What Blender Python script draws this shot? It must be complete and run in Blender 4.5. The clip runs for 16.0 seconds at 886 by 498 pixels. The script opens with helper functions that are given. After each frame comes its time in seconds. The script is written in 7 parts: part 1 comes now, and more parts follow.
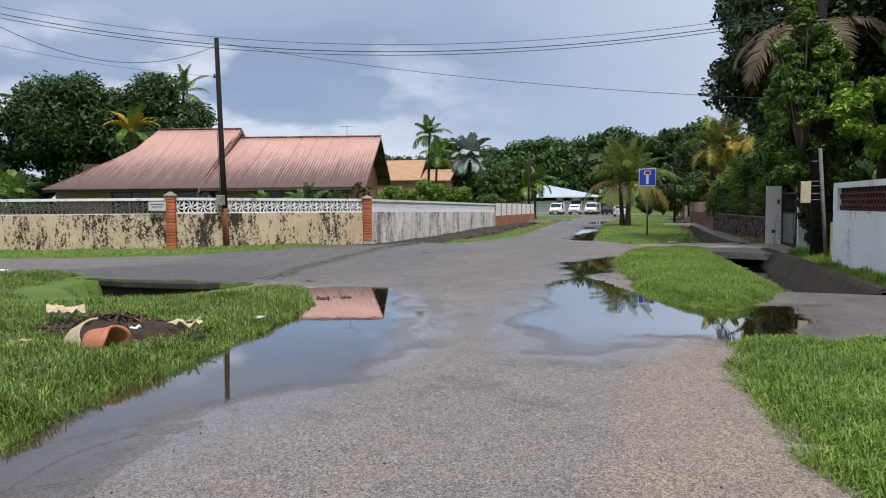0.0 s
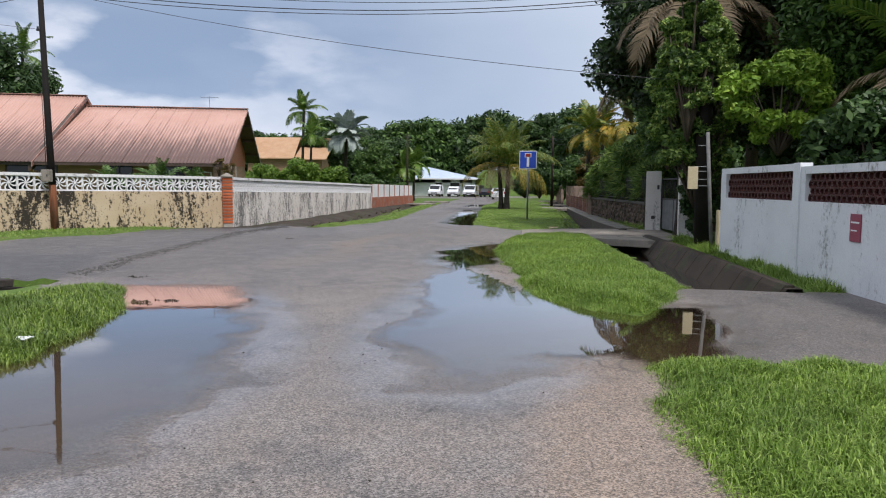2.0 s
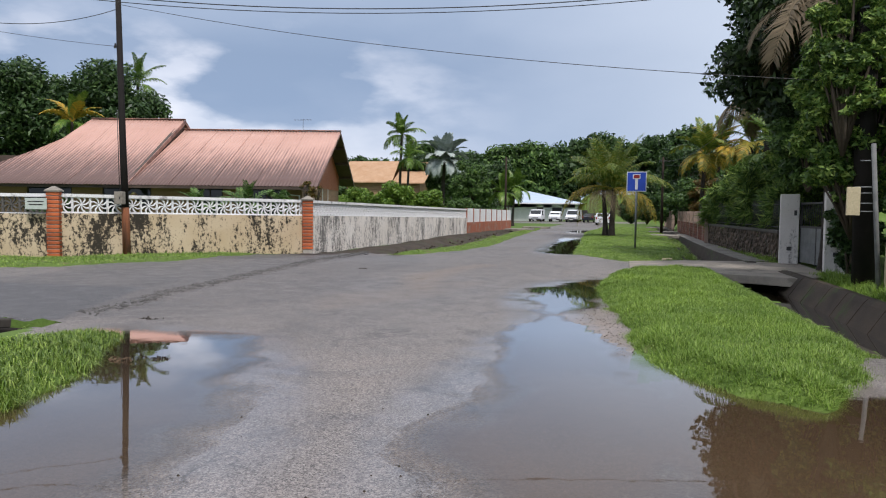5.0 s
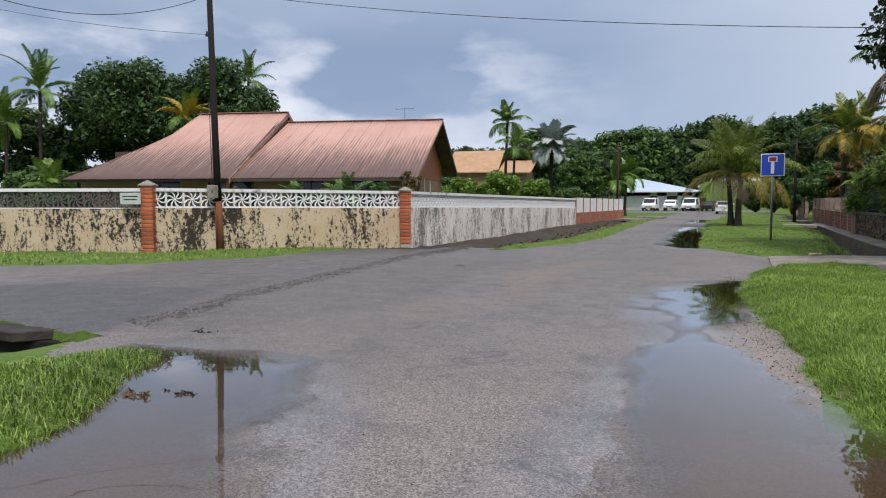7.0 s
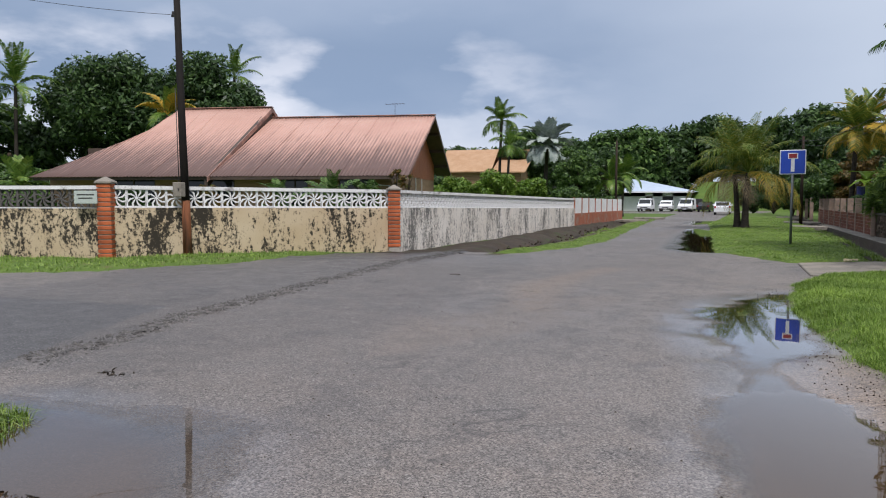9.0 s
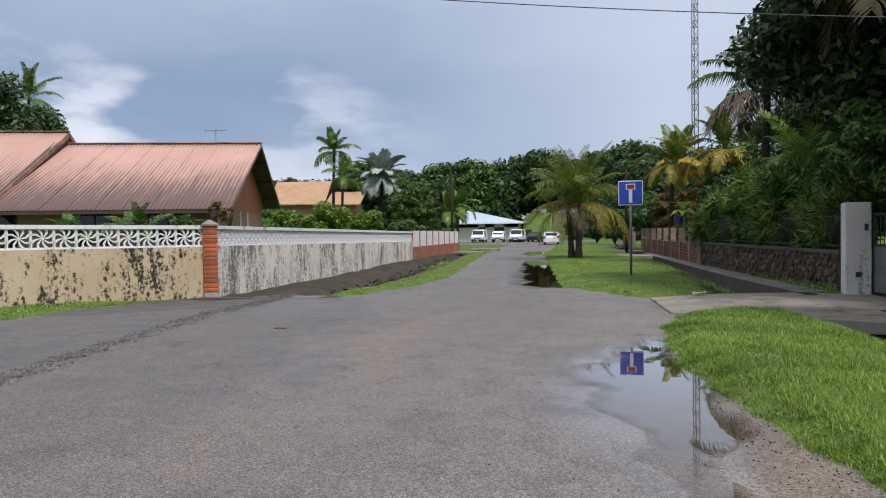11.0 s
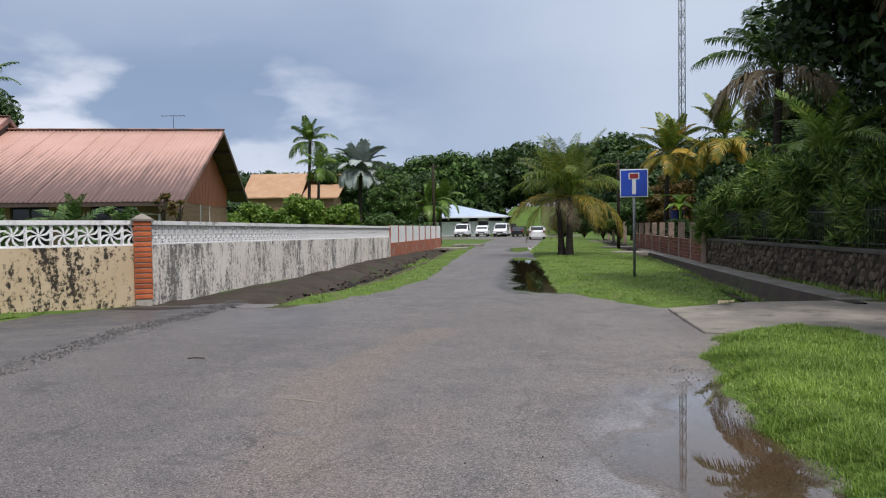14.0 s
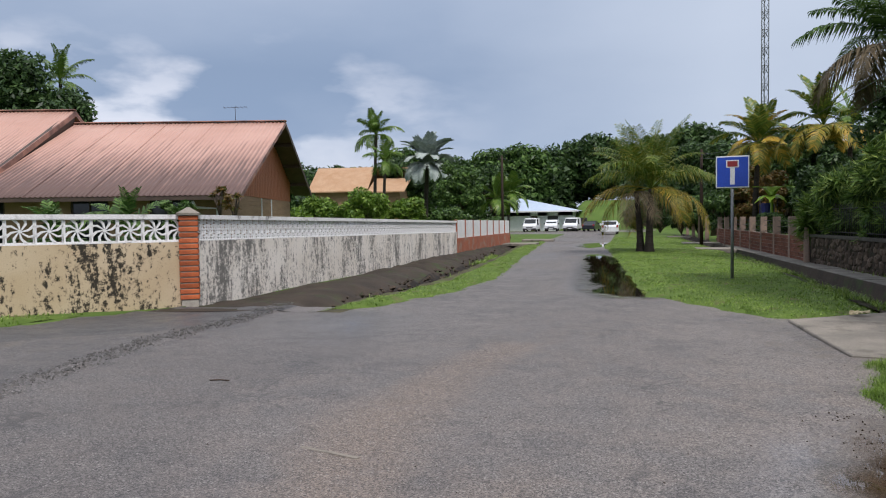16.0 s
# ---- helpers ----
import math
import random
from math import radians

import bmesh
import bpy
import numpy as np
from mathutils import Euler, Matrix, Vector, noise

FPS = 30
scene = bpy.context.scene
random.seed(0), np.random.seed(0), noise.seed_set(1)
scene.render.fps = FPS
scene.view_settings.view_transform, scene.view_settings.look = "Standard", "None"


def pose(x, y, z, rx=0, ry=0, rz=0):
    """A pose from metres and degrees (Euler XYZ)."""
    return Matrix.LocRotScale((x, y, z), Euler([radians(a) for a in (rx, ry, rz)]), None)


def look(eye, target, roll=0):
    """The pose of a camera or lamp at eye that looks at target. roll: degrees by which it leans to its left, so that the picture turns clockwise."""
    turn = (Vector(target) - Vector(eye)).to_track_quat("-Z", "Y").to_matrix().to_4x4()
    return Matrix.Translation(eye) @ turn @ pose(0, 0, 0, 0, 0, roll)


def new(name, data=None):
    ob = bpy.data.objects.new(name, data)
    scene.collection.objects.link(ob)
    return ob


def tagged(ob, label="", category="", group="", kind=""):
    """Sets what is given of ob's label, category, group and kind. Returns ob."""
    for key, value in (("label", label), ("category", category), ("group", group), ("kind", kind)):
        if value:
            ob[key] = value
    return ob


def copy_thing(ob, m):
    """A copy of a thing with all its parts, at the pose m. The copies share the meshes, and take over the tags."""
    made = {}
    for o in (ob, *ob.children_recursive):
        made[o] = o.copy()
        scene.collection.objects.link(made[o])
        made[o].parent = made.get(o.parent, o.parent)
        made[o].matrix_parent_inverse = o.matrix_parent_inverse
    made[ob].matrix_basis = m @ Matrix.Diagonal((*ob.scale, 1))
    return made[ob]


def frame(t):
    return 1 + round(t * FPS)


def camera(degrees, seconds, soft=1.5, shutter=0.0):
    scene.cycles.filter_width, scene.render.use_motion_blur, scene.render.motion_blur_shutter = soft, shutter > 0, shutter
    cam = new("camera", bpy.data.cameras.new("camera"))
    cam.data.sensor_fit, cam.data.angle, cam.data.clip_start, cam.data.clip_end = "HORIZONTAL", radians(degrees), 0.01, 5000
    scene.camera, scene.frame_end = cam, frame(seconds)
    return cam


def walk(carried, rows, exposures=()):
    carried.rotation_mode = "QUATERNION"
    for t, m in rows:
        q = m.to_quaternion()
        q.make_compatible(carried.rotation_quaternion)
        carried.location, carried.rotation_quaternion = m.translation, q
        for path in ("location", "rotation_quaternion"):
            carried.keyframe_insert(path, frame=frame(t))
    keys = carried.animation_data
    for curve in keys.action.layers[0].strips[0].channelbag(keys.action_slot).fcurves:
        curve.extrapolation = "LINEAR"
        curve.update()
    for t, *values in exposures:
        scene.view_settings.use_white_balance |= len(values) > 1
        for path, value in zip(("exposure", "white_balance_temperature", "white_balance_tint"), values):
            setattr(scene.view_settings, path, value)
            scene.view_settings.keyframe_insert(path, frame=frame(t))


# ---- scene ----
import itertools

cam = camera(63.5, 16.0, soft=1.1)
# camera path: seconds, eye, target, roll
PATH = [
    (0, (1.239, 1.573, 1.569), (0.578, 3.456, 1.446), -0.5),
    (0.5, (1.021, 2.167, 1.568), (0.574, 4.111, 1.429), -0.4),
    (1, (1.021, 2.652, 1.561), (0.561, 4.591, 1.4), -0.5),
    (1.5, (0.965, 3.13, 1.558), (0.524, 5.072, 1.378), -0.0),
    (2, (0.869, 3.685, 1.578), (0.534, 5.649, 1.402), 0.4),
    (2.5, (0.936, 4.169, 1.595), (0.592, 6.134, 1.451), 0.4),
    (3, (0.904, 4.638, 1.574), (0.546, 6.603, 1.469), 0.5),
    (3.5, (0.838, 5.155, 1.576), (0.474, 7.119, 1.478), 0.4),
    (4, (0.85, 5.585, 1.578), (0.367, 7.524, 1.482), 0.3),
    (6.5, (0.114, 7.928, 1.55), (-0.643, 9.774, 1.41), 0.4),
    (7, (0.027, 8.393, 1.568), (-0.861, 10.18, 1.43), -0.1),
    (7.5, (-0.225, 8.851, 1.514), (-1.123, 10.633, 1.366), 0.1),
    (8, (-0.487, 9.33, 1.549), (-1.386, 11.111, 1.401), 0.2),
    (8.5, (-0.636, 9.835, 1.568), (-1.539, 11.613, 1.421), 0.0),
    (9, (-0.933, 10.301, 1.54), (-1.801, 12.098, 1.403), 0.0),
    (9.5, (-1.186, 10.819, 1.565), (-1.866, 12.697, 1.458), -0.3),
    (12, (-2.015, 13.569, 1.63), (-2.394, 15.532, 1.586), -0.9),
    (12.5, (-2.09, 14.088, 1.635), (-2.424, 16.059, 1.586), -1.0),
    (13, (-2.041, 14.53, 1.669), (-2.394, 16.498, 1.612), -0.8),
    (13.5, (-2.124, 14.96, 1.64), (-2.501, 16.923, 1.576), -0.8),
    (14, (-2.222, 15.442, 1.669), (-2.616, 17.402, 1.601), -0.8),
    (14.5, (-2.251, 15.925, 1.689), (-2.71, 17.871, 1.621), -0.9),
    (15, (-2.399, 16.34, 1.649), (-2.899, 18.275, 1.582), -0.8),
    (15.5, (-2.579, 16.766, 1.673), (-3.112, 18.692, 1.603), -0.6),
    (16, (-2.68, 17.251, 1.672), (-3.256, 19.164, 1.591), -0.8),
]
walk(cam, [(t, look(eye, target, roll)) for t, eye, target, roll in PATH], [(0, 0.38), (4, 0.46), (8, 0.31), (12.5, 0.35), (16, 0.30)])


# ---------- sky, sun ----------
SUN_DIR = Vector((0.42, -0.50, 0.95)).normalized()      # towards the sun behind thin cloud
world = bpy.data.worlds.new("sky")
scene.world = world
world.use_nodes = True
wn, wl = world.node_tree.nodes, world.node_tree.links
wn.clear()


def wnode(kind, **inputs):
    n = wn.new(kind)
    for k, v in inputs.items():
        n.inputs[k.replace("_", " ")].default_value = v
    return n


def wmath(op, a, b=0.0, c=0.0):
    n = wn.new("ShaderNodeMath")
    n.operation = op
    for i, v in enumerate((a, b, c)):
        if isinstance(v, (int, float)):
            n.inputs[i].default_value = v
        else:
            wl.new(v, n.inputs[i])
    return n.outputs[0]


def wramp(fac, stops):
    n = wn.new("ShaderNodeValToRGB")
    el = n.color_ramp.elements
    while len(el) < len(stops):
        el.new(0.5)
    for e, (p, c) in zip(el, stops):
        e.position, e.color = p, (*c, 1) if len(c) == 3 else c
    wl.new(fac, n.inputs[0])
    return n.outputs[0]


def wmix(fac, a, b):
    n = wn.new("ShaderNodeMix")
    n.data_type = "RGBA"
    for i, v in ((0, fac), (6, a), (7, b)):
        if isinstance(v, (int, float)):
            n.inputs[i].default_value = v
        elif isinstance(v, tuple):
            n.inputs[i].default_value = (*v, 1)
        else:
            wl.new(v, n.inputs[i])
    return n.outputs[2]


sky_tex = wn.new("ShaderNodeTexSky")
sky_tex.sky_type, sky_tex.sun_disc = "NISHITA", False
sky_tex.sun_elevation = math.asin(SUN_DIR.z)
sky_tex.sun_rotation = math.atan2(SUN_DIR.x, SUN_DIR.y)
clear = wn.new("ShaderNodeVectorMath")
clear.operation = "SCALE"
clear.inputs[3].default_value = 0.07
wl.new(sky_tex.outputs[0], clear.inputs[0])
coord = wn.new("ShaderNodeTexCoord")
sep = wn.new("ShaderNodeSeparateXYZ")
wl.new(coord.outputs["Generated"], sep.inputs[0])
up = sep.outputs[2]
stretch = wn.new("ShaderNodeMapping")
stretch.inputs["Scale"].default_value = (1.0, 1.0, 2.6)
wl.new(coord.outputs["Generated"], stretch.inputs[0])
big = wnode("ShaderNodeTexNoise", Scale=2.6, Detail=6.0, Roughness=0.5)
wl.new(stretch.outputs[0], big.inputs[0])
heap = wnode("ShaderNodeTexNoise", Scale=4.2, Detail=10.0, Roughness=0.52)
wl.new(stretch.outputs[0], heap.inputs[0])
# heavy slate-grey deck that brightens overhead
deck = wramp(up, [(0.0, (0.40, 0.48, 0.60)), (0.10, (0.23, 0.315, 0.45)), (0.20, (0.225, 0.305, 0.43)), (0.29, (0.30, 0.38, 0.50)), (0.42, (0.52, 0.59, 0.69)), (0.8, (0.84, 0.88, 0.95))])
light = wramp(big.outputs[0], [(0.40, (0, 0, 0)), (0.72, (1, 1, 1))])
deck = wmix(wmath("MULTIPLY", light, 0.35), deck, (0.48, 0.55, 0.65))
# thinner, brighter cover down the street and to its right
thin = wramp(wmath("MULTIPLY_ADD", sep.outputs[0], 0.5, 0.5), [(0.36, (0, 0, 0)), (0.54, (1, 1, 1))])
deck = wmix(wmath("MULTIPLY", thin, 0.62), deck, (0.58, 0.65, 0.73))
# white heaped clouds low over the horizon
low = wramp(up, [(0.02, (1, 1, 1)), (0.15, (1, 1, 1)), (0.26, (0, 0, 0))])
lumps = wramp(wmath("SUBTRACT", heap.outputs[0], wmath("MULTIPLY", up, 1.5)), [(0.20, (0, 0, 0)), (0.30, (1, 1, 1))])
# heaps stand mostly towards the left of the street
side = wramp(wmath("MULTIPLY_ADD", sep.outputs[0], -0.5, 0.5), [(0.60, (0, 0, 0)), (0.74, (1, 1, 1))])
billow = wramp(heap.outputs[0], [(0.38, (0.46, 0.53, 0.63)), (0.62, (0.76, 0.79, 0.84))])
deck = wmix(wmath("MULTIPLY", wmath("MULTIPLY", low, lumps), wmath("MULTIPLY", side, 0.85)), deck, billow)
cloud = wmix(0.93, clear.outputs[0], deck)
tint = wn.new("ShaderNodeVectorMath")
tint.operation = "MULTIPLY"
tint.inputs[1].default_value = (1.0, 0.98, 1.02)
wl.new(cloud, tint.inputs[0])
bg = wnode("ShaderNodeBackground", Strength=1.0)
wl.new(tint.outputs[0], bg.inputs[0])
wout = wn.new("ShaderNodeOutputWorld")
wl.new(bg.outputs[0], wout.inputs[0])

sun = new("sun", bpy.data.lights.new("sun", "SUN"))
sun.data.energy, sun.data.angle, sun.data.color = 2.4, radians(9), (1.0, 0.955, 0.955)
sun.matrix_world = look((0, 0, 60), tuple(Vector((0, 0, 60)) - SUN_DIR))

# ---------- materials ----------
def nodes_of(name):
    m = bpy.data.materials.new(name)
    m.use_nodes = True
    return m, m.node_tree.nodes, m.node_tree.links


def noise_node(n, l, vec, scale, detail=5.0, rough=0.55):
    t = n.new("ShaderNodeTexNoise")
    t.inputs["Scale"].default_value, t.inputs["Detail"].default_value, t.inputs["Roughness"].default_value = scale, detail, rough
    l.new(vec, t.inputs["Vector"])
    return t.outputs["Fac"]


def ramp_node(n, l, fac, a, b, ca=(0, 0, 0), cb=(1, 1, 1)):
    r = n.new("ShaderNodeValToRGB")
    r.color_ramp.elements[0].position, r.color_ramp.elements[1].position = a, b
    r.color_ramp.elements[0].color, r.color_ramp.elements[1].color = (*ca, 1), (*cb, 1)
    l.new(fac, r.inputs[0])
    return r.outputs[0]


def mix_node(n, l, fac, a, b, mode="MIX"):
    x = n.new("ShaderNodeMix")
    x.data_type, x.blend_type = "RGBA", mode
    for i, v in ((0, fac), (6, a), (7, b)):
        if isinstance(v, (int, float)):
            x.inputs[i].default_value = v
        elif isinstance(v, tuple):
            x.inputs[i].default_value = (*v, 1)
        else:
            l.new(v, x.inputs[i])
    return x.outputs[2]


def math_node(n, l, op, a, b=0.0):
    x = n.new("ShaderNodeMath")
    x.operation = op
    for i, v in enumerate((a, b)):
        if isinstance(v, (int, float)):
            x.inputs[i].default_value = v
        else:
            l.new(v, x.inputs[i])
    return x.outputs[0]


def surf(name, c1, c2, scale=3.0, rough=0.7, bump=0.15, grain=60.0, stain=None, stain_scale=1.2, stain_at=(0.5, 0.7), stretch=(1, 1, 1), metal=0.0, vary=0.0, rough2=None, spec=0.5):
    """Two-tone surface with broad variation, fine grain, optional stains and relief."""
    m, n, l = nodes_of(name)
    b = n["Principled BSDF"]
    co = n.new("ShaderNodeTexCoord")
    mp = n.new("ShaderNodeMapping")
    mp.inputs["Scale"].default_value = stretch
    l.new(co.outputs["Object"], mp.inputs[0])
    v = mp.outputs[0]
    broad = noise_node(n, l, v, scale, 6.0)
    col = mix_node(n, l, ramp_node(n, l, broad, 0.35, 0.65), c1, c2)
    fine = noise_node(n, l, co.outputs["Object"], grain, 3.0)
    col = mix_node(n, l, 0.35, col, ramp_node(n, l, fine, 0.3, 0.7, (0.55, 0.55, 0.55), (1.25, 1.25, 1.25)), "MULTIPLY")
    if stain:
        s = ramp_node(n, l, noise_node(n, l, v, stain_scale, 8.0, 0.65), *stain_at)
        col = mix_node(n, l, s, col, stain)
    if vary:
        info = n.new("ShaderNodeObjectInfo")
        tone = ramp_node(n, l, info.outputs["Random"], 0.0, 1.0, (1 - vary,) * 3, (1 + vary,) * 3)
        col = mix_node(n, l, 1.0, col, tone, "MULTIPLY")
    l.new(col, b.inputs["Base Color"])
    b.inputs["Roughness"].default_value, b.inputs["Metallic"].default_value = rough, metal
    b.inputs["Specular IOR Level"].default_value = spec if rough < 0.7 else spec * 0.4
    if rough2 is not None:
        rr = n.new("ShaderNodeMapRange")
        rr.inputs[3].default_value, rr.inputs[4].default_value = rough, rough2
        l.new(broad, rr.inputs[0])
        l.new(rr.outputs[0], b.inputs["Roughness"])
    if bump:
        bp = n.new("ShaderNodeBump")
        bp.inputs["Strength"].default_value, bp.inputs["Distance"].default_value = bump, 0.02
        l.new(fine, bp.inputs["Height"])
        l.new(bp.outputs[0], b.inputs["Normal"])
    return m


def leaf_mat(name, c1, c2, c3, rough=0.45, clear_part=0.25, vary=0.0):
    """Leaves: each island takes a tone of its own; light passes through in part."""
    m, n, l = nodes_of(name)
    b = n["Principled BSDF"]
    g = n.new("ShaderNodeNewGeometry")
    r = n.new("ShaderNodeValToRGB")
    el = r.color_ramp.elements
    el.new(0.5)
    for e, (p, c) in zip(el, ((0.0, c1), (0.6, c2), (1.0, c3))):
        e.position, e.color = p, (*c, 1)
    l.new(g.outputs["Random Per Island"], r.inputs[0])
    col = r.outputs[0]
    co = n.new("ShaderNodeTexCoord")
    patch = noise_node(n, l, co.outputs["Object"], 0.7, 3.0)
    col = mix_node(n, l, 1.0, col, ramp_node(n, l, patch, 0.3, 0.7, (0.72, 0.75, 0.7), (1.25, 1.2, 1.1)), "MULTIPLY")
    if vary:
        info = n.new("ShaderNodeObjectInfo")
        col = mix_node(n, l, 1.0, col, ramp_node(n, l, info.outputs["Random"], 0, 1, (1 - vary,) * 3, (1 + vary,) * 3), "MULTIPLY")
    l.new(col, b.inputs["Base Color"])
    b.inputs["Roughness"].default_value = rough
    b.inputs["Specular IOR Level"].default_value = 0.28
    tr = n.new("ShaderNodeBsdfTranslucent")
    l.new(col, tr.inputs[0])
    mx = n.new("ShaderNodeMixShader")
    mx.inputs[0].default_value = clear_part
    l.new(b.outputs[0], mx.inputs[1])
    l.new(tr.outputs[0], mx.inputs[2])
    l.new(mx.outputs[0], n["Material Output"].inputs[0])
    return m


def asphalt_mat():
    """Worn wet chip-seal: attribute kinds = (sand, fresh asphalt, wetness)."""
    m, n, l = nodes_of("worn_wet_asphalt")
    b = n["Principled BSDF"]
    co = n.new("ShaderNodeTexCoord")
    v = co.outputs["Object"]
    at = n.new("ShaderNodeAttribute")
    at.attribute_name = "kinds"
    sp = n.new("ShaderNodeSeparateColor")
    l.new(at.outputs["Color"], sp.inputs[0])
    vor = n.new("ShaderNodeTexVoronoi")
    vor.inputs["Scale"].default_value = 105.0
    l.new(v, vor.inputs["Vector"])
    bits = n.new("ShaderNodeSeparateColor")
    l.new(vor.outputs["Color"], bits.inputs[0])
    chip = ramp_node(n, l, bits.outputs[0], 0.05, 1.0, (0.26, 0.25, 0.25), (1.95, 1.90, 1.85))
    big = n.new("ShaderNodeTexVoronoi")
    big.inputs["Scale"].default_value = 52.0
    l.new(v, big.inputs["Vector"])
    big_bits = n.new("ShaderNodeSeparateColor")
    l.new(big.outputs["Color"], big_bits.inputs[0])
    pale_chip = math_node(n, l, "MULTIPLY", ramp_node(n, l, big_bits.outputs[0], 0.78, 0.86), ramp_node(n, l, big.outputs["Distance"], 0.30, 0.45, (1, 1, 1), (0, 0, 0)))
    dark_chip = ramp_node(n, l, big_bits.outputs[1], 0.14, 0.22, (1, 1, 1), (0, 0, 0))
    broad = noise_node(n, l, v, 0.55, 6.0)
    mid = noise_node(n, l, v, 2.3, 7.0, 0.6)
    old = mix_node(n, l, ramp_node(n, l, broad, 0.35, 0.65), (0.200, 0.180, 0.164), (0.150, 0.139, 0.131))
    old = mix_node(n, l, ramp_node(n, l, mid, 0.42, 0.62), old, (0.190, 0.165, 0.145))
    blot = ramp_node(n, l, noise_node(n, l, v, 0.9, 8.0, 0.7), 0.54, 0.62)
    old = mix_node(n, l, math_node(n, l, "MULTIPLY", blot, 0.45), old, (0.085, 0.082, 0.082))
    sand = mix_node(n, l, mid, (0.255, 0.200, 0.158), (0.20, 0.165, 0.135))
    fresh = mix_node(n, l, mid, (0.060, 0.060, 0.062), (0.085, 0.083, 0.083))
    rag = math_node(n, l, "SUBTRACT", mid, 0.5)
    s_m = ramp_node(n, l, math_node(n, l, "ADD", sp.outputs[0], math_node(n, l, "MULTIPLY", rag, 0.9)), 0.25, 0.75)
    f_m = ramp_node(n, l, math_node(n, l, "ADD", sp.outputs[1], math_node(n, l, "MULTIPLY", rag, 1.3)), 0.44, 0.56)
    wet = ramp_node(n, l, math_node(n, l, "ADD", sp.outputs[2], math_node(n, l, "MULTIPLY", rag, 1.4)), 0.2, 0.8)
    col = mix_node(n, l, s_m, old, sand)
    col = mix_node(n, l, f_m, col, fresh)
    col = mix_node(n, l, math_node(n, l, "MULTIPLY", at.outputs["Alpha"], 0.9), col, mix_node(n, l, mid, (0.074, 0.071, 0.070), (0.052, 0.051, 0.052)))
    col = mix_node(n, l, f_m, col, fresh)
    col = mix_node(n, l, 0.85, col, chip, "MULTIPLY")
    col = mix_node(n, l, math_node(n, l, "MULTIPLY", pale_chip, 0.55), col, (0.42, 0.39, 0.36))
    col = mix_node(n, l, math_node(n, l, "MULTIPLY", dark_chip, 0.35), col, (0.05, 0.047, 0.045))
    col = mix_node(n, l, math_node(n, l, "MULTIPLY", wet, 0.6), col, mix_node(n, l, 1.0, col, (0.85, 0.84, 0.84), "MULTIPLY"))
    b.inputs["Specular IOR Level"].default_value = 0.35
    # thin cracks
    cr = n.new("ShaderNodeTexVoronoi")
    cr.feature = "DISTANCE_TO_EDGE"
    cr.inputs["Scale"].default_value = 0.55
    warp = n.new("ShaderNodeVectorMath")
    warp.operation = "ADD"
    wv = n.new("ShaderNodeTexNoise")
    wv.inputs["Scale"].default_value = 1.6
    l.new(v, wv.inputs["Vector"])
    l.new(v, warp.inputs[0])
    l.new(wv.outputs["Color"], warp.inputs[1])
    l.new(warp.outputs[0], cr.inputs["Vector"])
    crack = math_node(n, l, "MULTIPLY", ramp_node(n, l, cr.outputs["Distance"], 0.004, 0.014, (1, 1, 1), (0, 0, 0)), ramp_node(n, l, broad, 0.50, 0.62))
    col = mix_node(n, l, math_node(n, l, "MULTIPLY", crack, 0.6), col, (0.05, 0.047, 0.045))
    l.new(col, b.inputs["Base Color"])
    ro = n.new("ShaderNodeMapRange")
    ro.inputs[3].default_value, ro.inputs[4].default_value = 0.62, 0.36
    l.new(wet, ro.inputs[0])
    # a thin film of rain that lies smooth between the chips
    film = math_node(n, l, "ADD", sp.outputs[2], math_node(n, l, "ADD", math_node(n, l, "MULTIPLY", rag, 1.1), math_node(n, l, "MULTIPLY", math_node(n, l, "SUBTRACT", bits.outputs[0], 0.5), 0.35)))
    l.new(math_node(n, l, "MULTIPLY", ramp_node(n, l, film, 0.55, 1.0), 0.9), b.inputs["Coat Weight"])
    b.inputs["Coat Roughness"].default_value, b.inputs["Coat IOR"].default_value = 0.10, 1.4
    l.new(ro.outputs[0], b.inputs["Roughness"])
    bp = n.new("ShaderNodeBump")
    bp.inputs["Strength"].default_value, bp.inputs["Distance"].default_value = 0.5, 0.007
    l.new(bits.outputs[0], bp.inputs["Height"])
    l.new(bp.outputs[0], b.inputs["Normal"])
    return m


